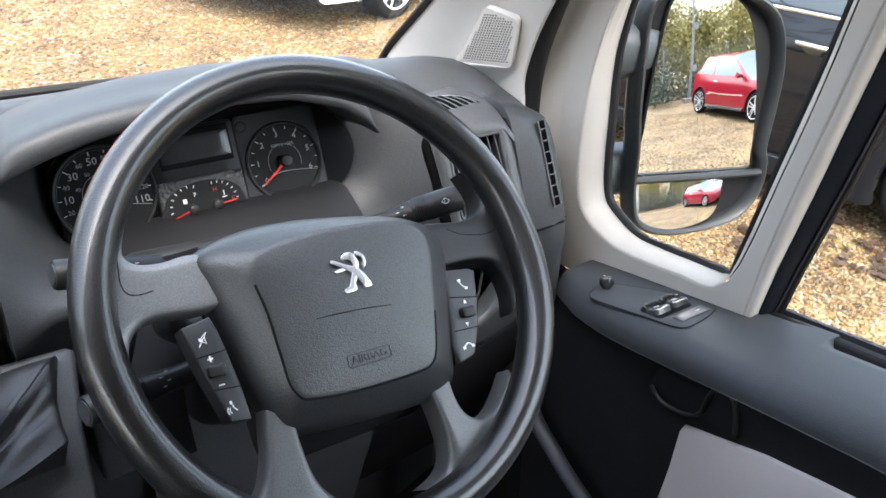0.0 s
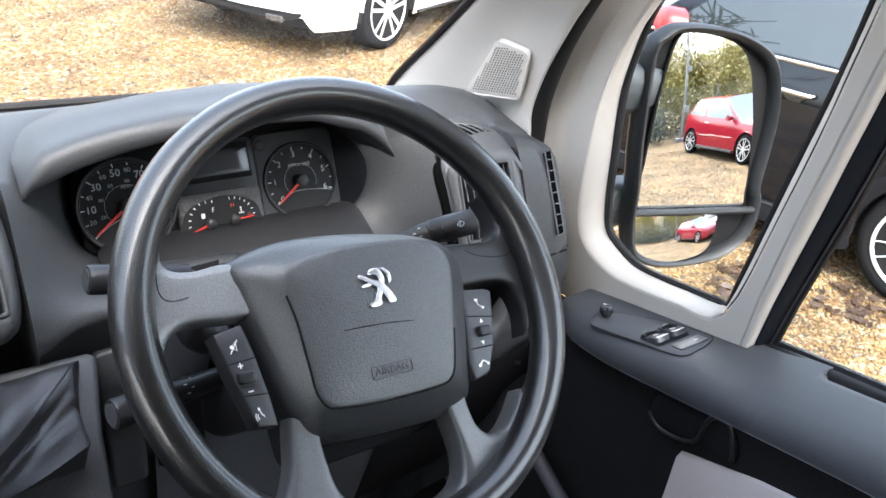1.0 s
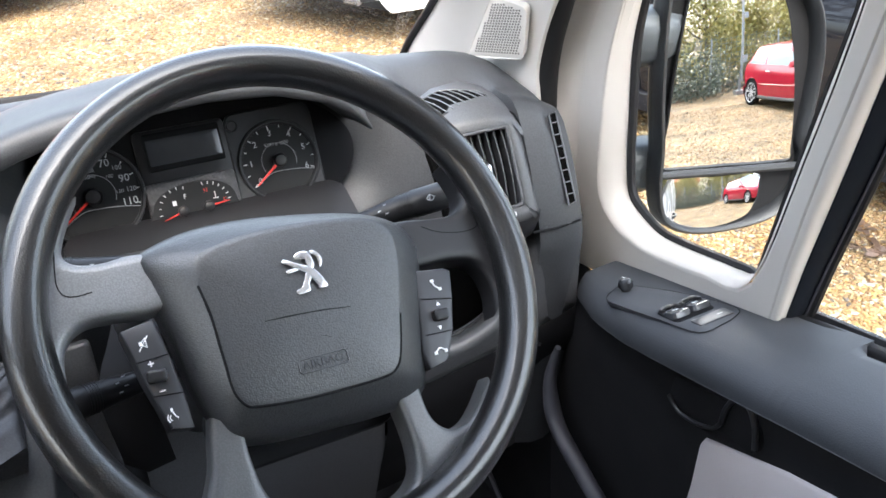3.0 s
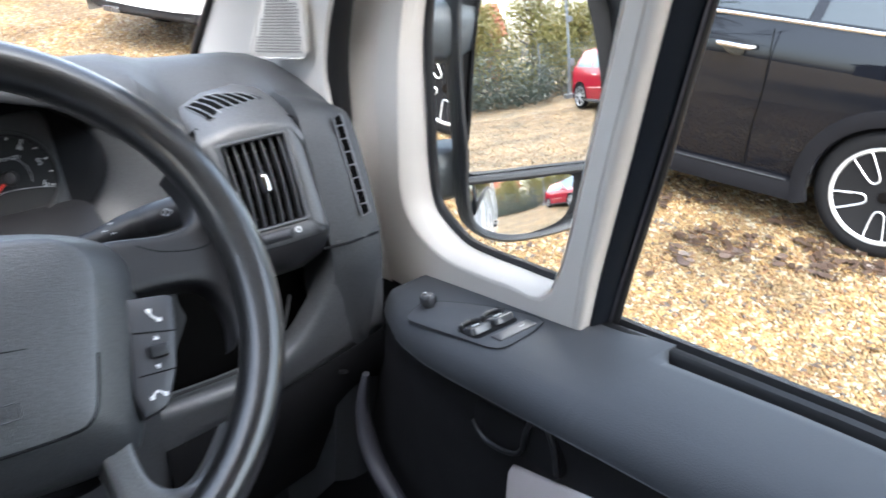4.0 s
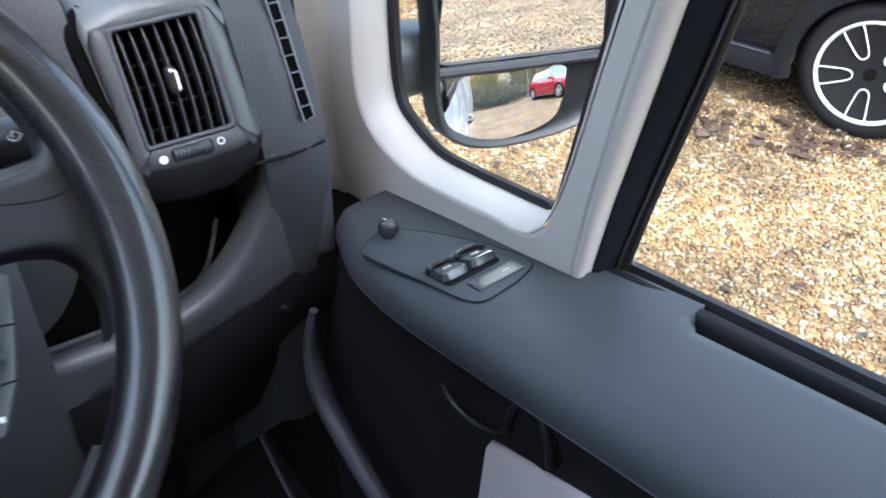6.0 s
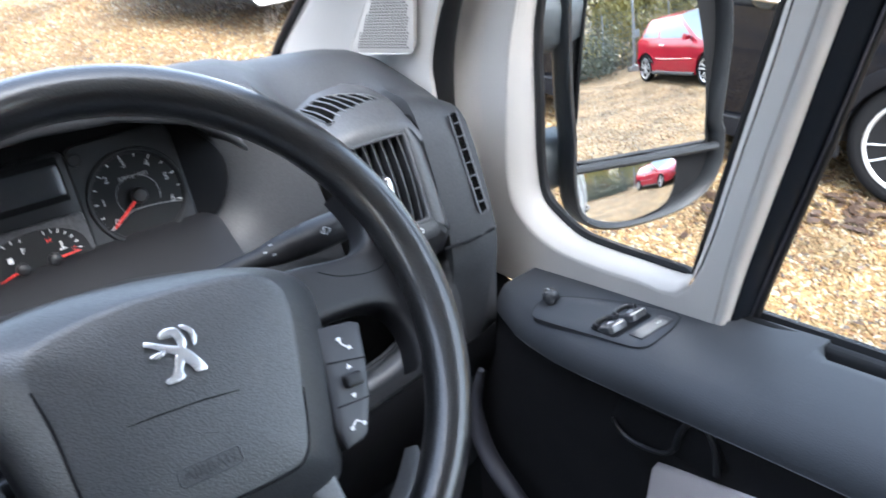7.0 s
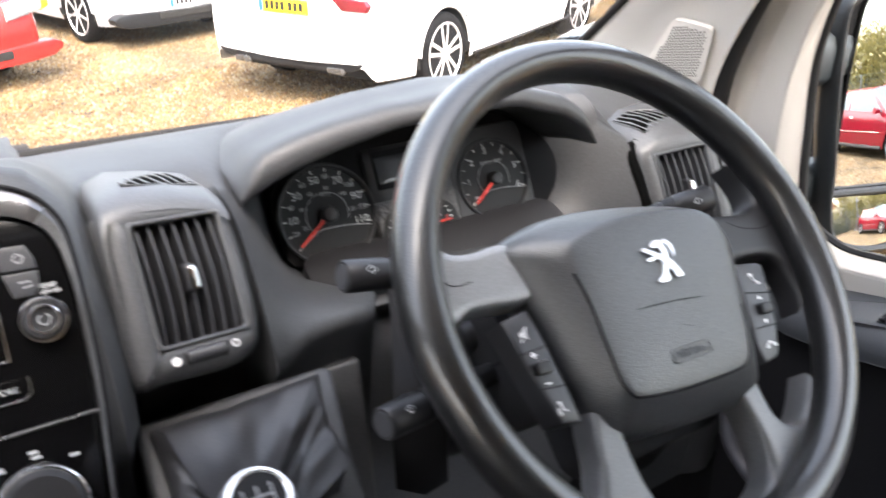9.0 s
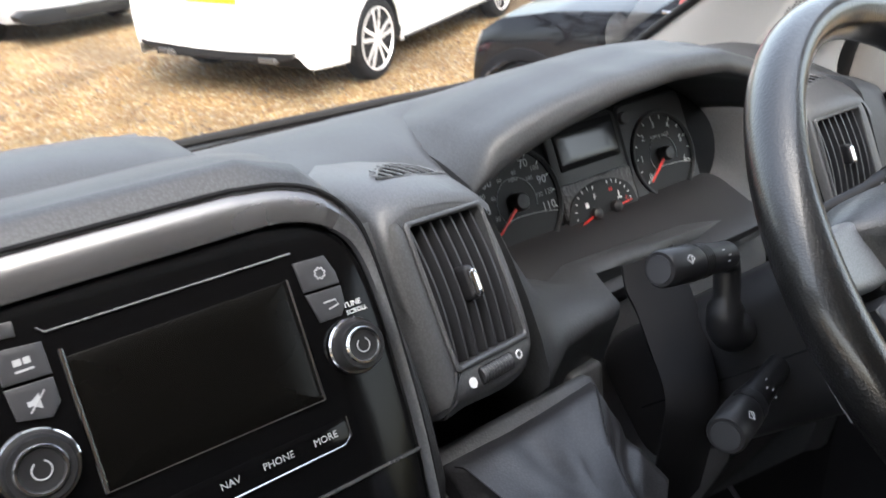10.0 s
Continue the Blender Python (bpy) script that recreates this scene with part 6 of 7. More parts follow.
def bulged(line, R, cx, cy, lift, rings=10):
    """A convex glass: the outline filled by rings, on a sphere of radius R about (cx, cy)."""
    n = len(line)
    mx, my = sum(p[0] for p in line) / n, sum(p[1] for p in line) / n
    V, F = [], []
    for k in range(rings):
        s = 1 - k / rings
        for p in line:
            x, y = mx + (p[0] - mx) * s, my + (p[1] - my) * s
            V.append(MF.at(x, y, lift - ((x - cx) ** 2 + (y - cy) ** 2) / (2 * R)))
        if k:
            F += [((k - 1) * n + j, (k - 1) * n + (j + 1) % n, k * n + (j + 1) % n, k * n + j) for j in range(n)]
    V.append(MF.at(mx, my, lift - ((mx - cx) ** 2 + (my - cy) ** 2) / (2 * R)))
    F += [((rings - 1) * n + j, (rings - 1) * n + (j + 1) % n, len(V) - 1) for j in range(n)]
    return V, F


part("upper_glass", bulged(UP, 1.68, 0, 0, 0.0), MIRROR, mirror, "slightly convex mirror glass", edge=180)
part("lower_glass", bulged(LOW, 0.42, -0.035, -0.185, 0.004), MIRROR, mirror, "strongly convex wide-angle glass", edge=180)
back = [[MF.at(p[0], p[1], d) for p in inset(CASE, g)] for g, d in ((0.0, -0.018), (0.003, -0.028), (0.012, -0.040), (0.026, -0.052), (0.045, -0.062))]
hub = MF.at(-0.01, -0.02, -0.070)
back.append([p.lerp(hub, 0.5) for p in back[-1]])
back.append([p.lerp(hub, 0.98) for p in back[-2]])
part("housing", loft(back, closed=True), HOUSING, mirror, "black plastic housing", edge=70)
rim_in = inset(CASE, 0.010)
part("housing_rim", loft([[MF.at(a, b, -0.020) for a, b in CASE], [MF.at(a, b, 0.004) for a, b in inset(CASE, 0.001)], [MF.at(p[0], p[1], 0.008) for p in inset(CASE, 0.005)], [MF.at(p[0], p[1], 0.006) for p in rim_in], [MF.at(p[0], p[1], -0.012) for p in inset(CASE, 0.014)]], closed=True), HOUSING, mirror, edge=60)
part("glass_bed", loft([[MF.at(a, b, -0.012) for a, b in CASE], [MF.at(a * 0.02, b * 0.02, -0.0125) for a, b in CASE]], closed=True), MATT, mirror)
part("glass_edge", join(tube([MF.at(a, b, -0.0015 - (a * a + b * b) / 3.36) for a, b in UP], 0.0022, 6, closed=True), tube([MF.at(a, b, 0.003 - ((a + 0.035) ** 2 + (b + 0.185) ** 2) / 0.84) for a, b in LOW], 0.0022, 6, closed=True)), MATT, mirror)
part("divider", tube([MF.at(-0.122, -0.109, 0.0), MF.at(-0.02, -0.1165, 0.003), MF.at(0.092, -0.126, 0.0)], 0.0055, 8), HOUSING, mirror)
for z, lean in ((1.484, 0.004), (1.660, 0.006)):
    rows = []
    for x, y, w, h in ((0.996, 0.915, 0.034, 0.036), (1.03, 0.905, 0.034, 0.033), (1.06, 0.905, 0.028, 0.030), (1.085, 0.905, 0.020, 0.024)):
        rows.append([(x, y + lean + w * a, z + h * b) for a, b in ((-1, -0.6), (-1, 0.45), (-0.8, 0.85), (-0.4, 1), (0.5, 1), (0.9, 0.8), (1, 0.3), (1, -0.6), (0.6, -1), (-0.6, -1))])
    part("mirror_arm", loft(rows, closed=True, caps=True), ARMGREY, mirror, "dark grey mirror arm", edge=50)

# ---- outside: ground ----
def stone_colours(m, source, socket):
    """Cream, tan, orange and slate tones picked at random for each stone."""
    n, l = m.node_tree.nodes, m.node_tree.links
    ramp = n.new("ShaderNodeValToRGB")
    ramp.color_ramp.interpolation = "CONSTANT"
    stops = ((0.0, (0.36, 0.22, 0.08)), (0.2, (0.47, 0.32, 0.14)), (0.42, (0.60, 0.47, 0.27)), (0.54, (0.30, 0.15, 0.055)), (0.68, (0.66, 0.58, 0.44)), (0.76, (0.42, 0.24, 0.08)), (0.90, (0.16, 0.13, 0.11)), (0.95, (0.58, 0.35, 0.11)))
    while len(ramp.color_ramp.elements) < len(stops):
        ramp.color_ramp.elements.new(1.0)
    for e, (p, c) in zip(ramp.color_ramp.elements, stops):
        e.position, e.color = p, (*[v * GRAVEL_TONE for v in c], 1)
    l.new(source.outputs[socket], ramp.inputs[0])
    return ramp


GRAVEL_TONE = 0.38
GRAVEL = material("gravel_ground", (0.3, 0.22, 0.12), 0.85, vary=0.25, vary_size=1.2)
gn, gl = GRAVEL.node_tree.nodes, GRAVEL.node_tree.links
gco = gn.new("ShaderNodeTexCoord")
cell = gn.new("ShaderNodeTexVoronoi")
cell.inputs["Scale"].default_value = 42
gl.new(gco.outputs["Object"], cell.inputs["Vector"])
sep = gn.new("ShaderNodeSeparateColor")
gl.new(cell.outputs["Color"], sep.inputs[0])
gramp = stone_colours(GRAVEL, sep, 0)
patch = gn.new("ShaderNodeTexNoise")
patch.inputs["Scale"].default_value, patch.inputs["Detail"].default_value = 1.6, 6
gl.new(gco.outputs["Object"], patch.inputs["Vector"])
pr = gn.new("ShaderNodeMapRange")
pr.inputs["From Min"].default_value, pr.inputs["From Max"].default_value, pr.inputs["To Min"].default_value, pr.inputs["To Max"].default_value = 0.36, 0.62, 0.62, 1.1
gl.new(patch.outputs["Fac"], pr.inputs["Value"])
gm = gn.new("ShaderNodeVectorMath")
gm.operation = "SCALE"
gl.new(gramp.outputs[0], gm.inputs[0])
gl.new(pr.outputs[0], gm.inputs["Scale"])
gl.new(gm.outputs[0], gn["Principled BSDF"].inputs["Base Color"])
gb = gn.new("ShaderNodeBump")
gb.inputs["Strength"].default_value, gb.inputs["Distance"].default_value, gb.invert = 1.0, 0.012, True
gl.new(cell.outputs["Distance"], gb.inputs["Height"])
gl.new(gb.outputs[0], gn["Principled BSDF"].inputs["Normal"])
side = 160
gv = [(x, y, 0.0) for x in np.linspace(-side, side, 33) for y in np.linspace(-side, side, 33)]
solo("ground", (gv, [(i * 33 + j, (i + 1) * 33 + j, (i + 1) * 33 + j + 1, i * 33 + j + 1) for i in range(32) for j in range(32)]), GRAVEL, "golden gravel yard with damp patches", "gravel", kind="structure", smooth=False)

STONE = material("gravel_stone", (0.4, 0.3, 0.17), 0.7, vary=0.1)
sgeo = STONE.node_tree.nodes.new("ShaderNodeNewGeometry")
sramp = stone_colours(STONE, sgeo, "Random Per Island")
sn2, sl2 = STONE.node_tree.nodes, STONE.node_tree.links
sco, spatch, spr, sgm = sn2.new("ShaderNodeTexCoord"), sn2.new("ShaderNodeTexNoise"), sn2.new("ShaderNodeMapRange"), sn2.new("ShaderNodeVectorMath")
spatch.inputs["Scale"].default_value, spatch.inputs["Detail"].default_value = 1.6, 6
sl2.new(sco.outputs["Object"], spatch.inputs["Vector"])
spr.inputs["From Min"].default_value, spr.inputs["From Max"].default_value, spr.inputs["To Min"].default_value, spr.inputs["To Max"].default_value = 0.36, 0.62, 0.62, 1.1
sl2.new(spatch.outputs["Fac"], spr.inputs["Value"])
sgm.operation = "SCALE"
sl2.new(sramp.outputs[0], sgm.inputs[0])
sl2.new(spr.outputs[0], sgm.inputs["Scale"])
sl2.new(sgm.outputs[0], sn2["Principled BSDF"].inputs["Base Color"])


def stones(count, lo, hi, size, seed):
    rng = np.random.default_rng(seed)
    base = np.array([(1, 0, 0), (-1, 0, 0), (0, 1, 0), (0, -1, 0), (0, 0, 1), (0, 0, -1)], float)
    tri = np.array([(0, 2, 4), (2, 1, 4), (1, 3, 4), (3, 0, 4), (2, 0, 5), (1, 2, 5), (3, 1, 5), (0, 3, 5)])
    pos = np.stack([rng.uniform(lo[0], hi[0], count), rng.uniform(lo[1], hi[1], count), np.zeros(count)], 1)
    scale = size * rng.uniform(0.5, 1.25, (count, 1, 1)) * np.stack([rng.uniform(0.7, 1.3, count), rng.uniform(0.6, 1.0, count), rng.uniform(0.35, 0.7, count)], 1)[:, None, :]
    v = base[None] * scale * rng.uniform(0.75, 1.2, (count, 6, 1))
    a = rng.uniform(0, 2 * np.pi, count)
    t = rng.normal(0, 0.25, count)
    c, s = np.cos(a)[:, None], np.sin(a)[:, None]
    x, y, z = v[..., 0], v[..., 1], v[..., 2] + v[..., 0] * t[:, None]
    v = np.stack([x * c - y * s, x * s + y * c, z + size * 0.2], -1) + pos[:, None]
    f = tri[None] + 6 * np.arange(count)[:, None, None]
    me = bpy.data.meshes.new("gravel")
    me.vertices.add(count * 6)
    me.vertices.foreach_set("co", v.astype(np.float32).ravel())
    me.loops.add(count * 24)
    me.loops.foreach_set("vertex_index", f.astype(np.int32).ravel())
    me.polygons.add(count * 8)
    me.polygons.foreach_set("loop_start", np.arange(0, count * 24, 3, dtype=np.int32))
    me.update(calc_edges=True)
    me.materials.append(STONE)
    return tagged(new("gravel", me), "loose golden gravel stones lying on the yard", "gravel", kind="stuff")


stones(50000, (1.5, -0.6), (5.4, 3.6), 0.0130, 1)
stones(16000, (1.4, 3.6), (6.5, 8.5), 0.019, 2)
stones(9000, (-1.5, 4.5), (1.4, 11.5), 0.021, 3)
stones(9000, (1.1, -9.0), (5.2, -0.6), 0.02, 4)
LEAF_AT = (3.74, 2.15)
LEAF = material("wet_dead_leaf", (0.035, 0.02, 0.013), 0.5, vary=0.3, vary_size=0.05)
lv, lf = [], []
clumps = [(random.gauss(LEAF_AT[0], 0.22), random.gauss(LEAF_AT[1], 0.36)) for _ in range(26)]
for k in range(420):
    g = clumps[k % 26]
    c = Vector((random.gauss(g[0], 0.035), random.gauss(g[1], 0.05), random.uniform(0.014, 0.022))) if k < 350 else Vector((random.uniform(2.0, 4.4), random.uniform(0.3, 3.6), 0.016))
    r, a = random.uniform(0.012, 0.035), random.uniform(0, 6.28)
    m = Matrix.Translation(c) @ Matrix.Rotation(a, 4, "Z") @ Matrix.Rotation(random.gauss(0, 0.3), 4, "X")
    b = len(lv)
    lv += [m @ Vector(p) for p in ((-r, 0, 0), (-r * 0.3, r * 0.5, 0.004), (r * 0.5, r * 0.4, 0.003), (r * 1.1, 0, 0.006), (r * 0.4, -r * 0.5, 0.004), (-r * 0.4, -r * 0.45, 0.002))]
    lf.append(tuple(range(b, b + 6)))
solo("fallen_leaves", (lv, lf), LEAF, "dark wet leaves scattered on the gravel", "leaves", kind="stuff", smooth=False)

# ---- parked cars ----
TYRE = material("tyre_rubber", (0.008, 0.008, 0.009), 0.8, spec=0.12, grain=0.4, grain_size=0.01)
ALLOY = material("alloy", (0.66, 0.67, 0.69), 0.33, metal=0.6, vary=0.05)
ALLOYBLACK = material("black_alloy", (0.003, 0.003, 0.0035), 0.25, spec=0.15)
CARGLASS = material("car_glass", (0.015, 0.02, 0.022), 0.02, vary=0.1, spec=0.9, rough_vary=0.0)
CARGLASSPALE = material("pale_car_glass", (0.12, 0.16, 0.18), 0.06, vary=0.1, rough_vary=0.02)
UNDER = material("underbody", (0.008, 0.008, 0.008), 0.8)
LAMPRED = material("red_lamp", (0.13, 0.006, 0.014), 0.15, coat=0.8, vary=0.2, vary_size=0.05)
LAMPCLEAR = material("clear_lamp", (0.2, 0.21, 0.22), 0.15, coat=0.8, vary=0.3, vary_size=0.05)
AMBER = material("amber_lamp", (0.7, 0.2, 0.02), 0.2, coat=0.6)
YELLOW = material("yellow_plate", (0.8, 0.55, 0.02), 0.4, vary=0.03)
PLATEWHITE = material("white_plate", (0.75, 0.76, 0.76), 0.4, vary=0.03)
PLATEBLUE = material("blue_band", (0.02, 0.12, 0.5), 0.4)
CALIPER = material("red_caliper", (0.6, 0.02, 0.02), 0.35)


def paint(name, colour, rough=0.22):
    return material(name, colour, rough, coat=0.4, vary=0.04, vary_size=0.8, rough_vary=0.04, spec=0.4)


def road_wheel(car, m, s, y, R, rim, style, mat_rim, out):
    f = Frame(m @ Vector((s, y, R)), m.to_3x3() @ Vector((0, out, 0)), m.to_3x3() @ Vector((-out, 0, 0)))
    wh = part("wheel", lathe(f, [(rim * 0.98, -0.15), (R - 0.02, -0.17), (R, -0.15), (R, -0.035), (R - 0.008, -0.015), (R - 0.025, -0.002), (rim + 0.02, 0.002), (rim + 0.004, -0.006)], 48), TYRE, car, "black tyre with alloy rim")
    part("rim", lathe(f, [(rim + 0.005, -0.008), (rim + 0.004, 0.003), (rim - 0.006, 0.004), (rim - 0.014, -0.006), (rim - 0.022, -0.05), (rim - 0.024, -0.14)], 48), mat_rim, wh)
    part("barrel", lathe(f, [(rim - 0.02, -0.11), (rim - 0.02, -0.10), (0.001, -0.10)], 32), ALLOYBLACK, wh)
    part("brake_disc", lathe(f, [(rim * 0.68, -0.085), (rim * 0.68, -0.075), (rim * 0.3, -0.073)], 32), ALLOY, wh)
    if style == "loops":
        part("wheel_face", lathe(f, [(rim - 0.015, -0.035), (rim * 0.5, -0.028), (rim * 0.26, -0.012), (0.001, -0.010)], 40), ALLOYBLACK, wh)
        for k in range(5):
            a = radians(-90 + 72 * k)
            g = Frame(f.at(0, 0), f.n, f.r * math.cos(a) + f.u * math.sin(a))
            petal = curve2([(rim * 0.30, 0), (rim * 0.37, rim * 0.11), (rim * 0.66, rim * 0.165), (rim * 0.95, rim * 0.185), (rim * 1.02, 0), (rim * 0.95, -rim * 0.185), (rim * 0.66, -rim * 0.165), (rim * 0.37, -rim * 0.11)], 4)
            part("spoke_loop", ring_plate(g, petal, inset(petal, rim * 0.036), -0.03, 0.0, 0.003), mat_rim, wh, "silver-edged loop spoke")
        part("caliper", slab(f, [(rim * 0.45, rim * 0.30), (rim * 0.72, rim * 0.18), (rim * 0.72, -rim * 0.1), (rim * 0.45, -rim * 0.05)], -0.03, -0.010, 0.003), CALIPER, wh, "red brake caliper")
        part("hub_cap", lathe(f, [(rim * 0.12, -0.01), (rim * 0.11, -0.002), (0.001, 0.0)], 20), ALLOYBLACK, wh)
    else:
        count, twin = style
        for k in range(count):
            for d in ((-1, 1) if twin else (0,)):
                a = radians(90 + 360 * k / count)
                g = Frame(f.at(0, 0), f.n, f.r * math.cos(a) + f.u * math.sin(a))
                o = d * rim * 0.10
                part("spoke", slab(g, [(rim * 0.16, o * 0.6 - rim * 0.07), (rim * 0.97, o * 2.0 - rim * 0.07), (rim * 0.97, o * 2.0 + rim * 0.07), (rim * 0.16, o * 0.6 + rim * 0.07)], -0.035, -0.004, 0.005), mat_rim, wh)
        part("hub_cap", lathe(f, [(rim * 0.24, -0.03), (rim * 0.22, -0.004), (0.001, -0.002)], 24), mat_rim, wh)
    return wh


def car(name, at, heading, mat, label, wb, ro, fo, width, belt, roof, R, rim, style, mat_rim, glass=CARGLASS, arch=0.055, sill=0.21, group="parked cars", taper=0.16):
    """A car: s runs forward from the rear axle. belt: rows (s, z) of the shoulder line; roof: s of rear glass foot, roof's rear, roof's front, windscreen foot, and the roof's height."""
    m = pose(at[0], at[1], 0, 0, 0, heading)
    ob = thing(name, m, label, "car", group)
    s0, s1 = -ro, wb + fo
    bs, bz = [b[0] for b in belt], [b[1] for b in belt]
    NS, NZ, ND = 76, 12, 6

    def half(s):
        u = (2 * s - s0 - s1) / (s1 - s0)
        return width / 2 * (1 - 0.10 * abs(u) ** 5 - taper * max(0, abs(u) - 0.86) / 0.14 * abs(u) ** 8)

    V, F = [], []
    rows_n = NZ + ND + 1
    S = [s0 + (s1 - s0) * (0.5 - 0.5 * math.cos(math.pi * (i / NS * 0.86 + 0.07))) for i in range(NS + 1)]
    a, b = S[0], S[-1]
    S = [s0 + (s1 - s0) * (v - a) / (b - a) for v in S]

    def section(s):
        u = abs((2 * s - s0 - s1) / (s1 - s0))
        tuck = max(0, (u - 0.965) / 0.035) ** 2
        zt = interp(s, bs, bz) - 0.10 * tuck
        zl = sill + 0.04 * max(0, (u - 0.8) / 0.2) + 0.10 * tuck
        w = half(s) * (1 - 0.06 * tuck)
        out = []
        for j in range(NZ + 1):
            f = j / NZ
            bulge = 0.945 + 0.055 * math.sin(math.pi * min(1, (f * 0.9 + 0.06))) ** 0.7 - 0.03 * max(0, f - 0.85) / 0.15
            out.append((w * bulge, zl + (zt - zl) * f))
        for j in range(1, ND + 1):
            t = 1 - j / ND
            edge = out[NZ][0]
            out.append((edge * t, zt + 0.045 * (1 - t ** 3)))
        return out
    grid = [section(s) for s in S]
    for side in (1, -1):
        base = len(V)
        for i, s in enumerate(S):
            for j in range(rows_n):
                y, z = grid[i][j]
                ss = s
                for c in (0.0, wb):
                    d = math.hypot(ss - c, z - R)
                    if j <= NZ and d < R + arch:
                        k = (R + arch) / max(d, 1e-4)
                        ss, z = c + (ss - c) * k, R + (z - R) * k
                z = max(z, sill - 0.02) if j <= NZ else z
                V.append(m @ Vector((ss, side * y, z)))
        for i in range(NS):
            for j in range(rows_n - 1):
                sc, zc = (S[i] + S[i + 1]) / 2, (grid[i][j][1] + grid[i + 1][j + 1][1]) / 2
                if j < NZ and any(math.hypot(sc - c, zc - R) < R + arch - 0.01 for c in (0.0, wb)):
                    continue
                q = (base + i * rows_n + j, base + (i + 1) * rows_n + j, base + (i + 1) * rows_n + j + 1, base + i * rows_n + j + 1)
                F.append(q if side < 0 else q[::-1])
        for i in (0, NS):
            ring = [base + i * rows_n + j for j in range(rows_n)]
            for j in range(rows_n - 1):
                y, z = grid[i][j]
                V_mid = len(V)
                V.append(m @ Vector((S[i], 0, grid[i][j][1])))
                V.append(m @ Vector((S[i], 0, grid[i][j + 1][1])))
                F.append((ring[j], ring[j + 1], V_mid + 1, V_mid))
    part("body", (V, F), mat, ob, edge=35)
    part("underbody", box(((s0 + s1) / 2, 0, sill + 0.14), (s1 - s0 - 0.35, width - 0.34, 0.26), Frame(m @ Vector((0, 0, 0)), (0, 0, 1), m.to_3x3() @ Vector((1, 0, 0)))), UNDER, ob, smooth=False)
    for c in (0.0, wb):
        rows = [[m @ Vector((c + (R + arch - 0.004) * math.cos(t), e, R + (R + arch - 0.004) * math.sin(t))) for e in (-half(c) * 0.985, half(c) * 0.985)] for t in (math.pi * (k / 16 * 1.1 - 0.05) for k in range(17))]
        part("wheel_housing", loft(rows), UNDER, ob)
        for side in (1, -1):
            lip = [m @ Vector((c + (R + arch) * math.cos(t), side * (half(c) - 0.012), R + (R + arch) * math.sin(t))) for t in (math.pi * (0.03 + 0.94 * k / 24) for k in range(25))]
            part("arch_lip", tube(lip, 0.016, 8), mat, ob)
    # greenhouse
    ra, rb, rc, rd, H = roof
    NU, NV = 20, 8
    GV, GF = [], []

    def green(u, v, side, lift=0.0):
        lo, hi = ra + (rd - ra) * u, rb + (rc - rb) * u
        e = v ** 0.9
        s = lo + (hi - lo) * e
        zb = interp(lo, bs, bz)
        z = zb + (H - 0.03 - zb) * v
        y = half(lo) * 0.935 * (1 - e) + width / 2 * 0.70 * e + 0.02 * math.sin(math.pi * v) + lift
        return m @ Vector((s, side * y, z))
    for side in (1, -1):
        b = len(GV)
        for i in range(NU + 1):
            for j in range(NV + 1):
                GV.append(green(i / NU, j / NV, side))
        for i in range(NU):
            for j in range(NV):
                GF.append((b + i * (NV + 1) + j, b + (i + 1) * (NV + 1) + j, b + (i + 1) * (NV + 1) + j + 1, b + i * (NV + 1) + j + 1))
    n2 = (NU + 1) * (NV + 1)
    tops = []
    for i in range(NU + 1):
        l, r = GV[i * (NV + 1) + NV], GV[n2 + i * (NV + 1) + NV]
        tops.append([l.lerp(r, k / 8) + Vector((0, 0, 0.035 * math.sin(math.pi * k / 8) ** 0.6)) for k in range(9)])
    part("cabin_sides", (GV, GF), mat, ob)
    part("roof", loft(tops), mat, ob)
    for idx, name2 in ((0, "rear_window"), (NU, "windscreen")):
        rows = []
        for j in range(NV + 1):
            l, r = GV[idx * (NV + 1) + j], GV[n2 + idx * (NV + 1) + j]
            rows.append([l.lerp(r, k / 8) + m.to_3x3() @ Vector(((-1 if idx == 0 else 1) * 0.10 * math.sin(math.pi * k / 8) * (1 - 0.4 * j / NV), 0, 0.035 * math.sin(math.pi * k / 8) ** 0.6 * (j / NV) ** 2)) for k in range(9)])
        part(name2, loft(rows), glass, ob)
    for side in (1, -1):
        for ua, ub in ((0.10, 0.40), (0.425, 0.93)):
            rows = [[green(ua + (ub - ua) * i / 8, 0.06 + 0.80 * j / 4, side, 0.006) for j in range(5)] for i in range(9)]
            part("side_window", loft(rows), glass, ob)
    for c in (0.0, wb):
        for side in (1, -1):
            road_wheel(ob, m, c, side * (half(c) - 0.012), R, rim, style, mat_rim, side)
    return ob, m, half


def on_side(m, half, s, z, side, lift):
    return m @ Vector((s, side * (half(s) + lift), z))


def end_frame(m, s, z, out):
    """A frame on the nose (out=1) or tail (out=-1) of a car."""
    return Frame(m @ Vector((s, 0, z)), m.to_3x3() @ Vector((out, 0, 0)), m.to_3x3() @ Vector((0, out, 0)))


def number_plate(ob, f, x, y, w, mat, band):
    p = part("number_plate", slab(f, rounded(w, w * 0.22, 0.008, cx=x, cy=y), -0.02, 0.004, 0.002), mat, ob, "number plate")
    part("plate_band", box((x - w * 0.45, y, 0.005), (w * 0.08, w * 0.2, 0.002), f), PLATEBLUE, p, smooth=False)
    for k in range(7):
        part("plate_bar", box((x - w * 0.32 + w * 0.105 * k + (w * 0.05 if k > 3 else 0), y, 0.005), (w * 0.07, w * 0.13, 0.002), f), BLACK, p, smooth=False)


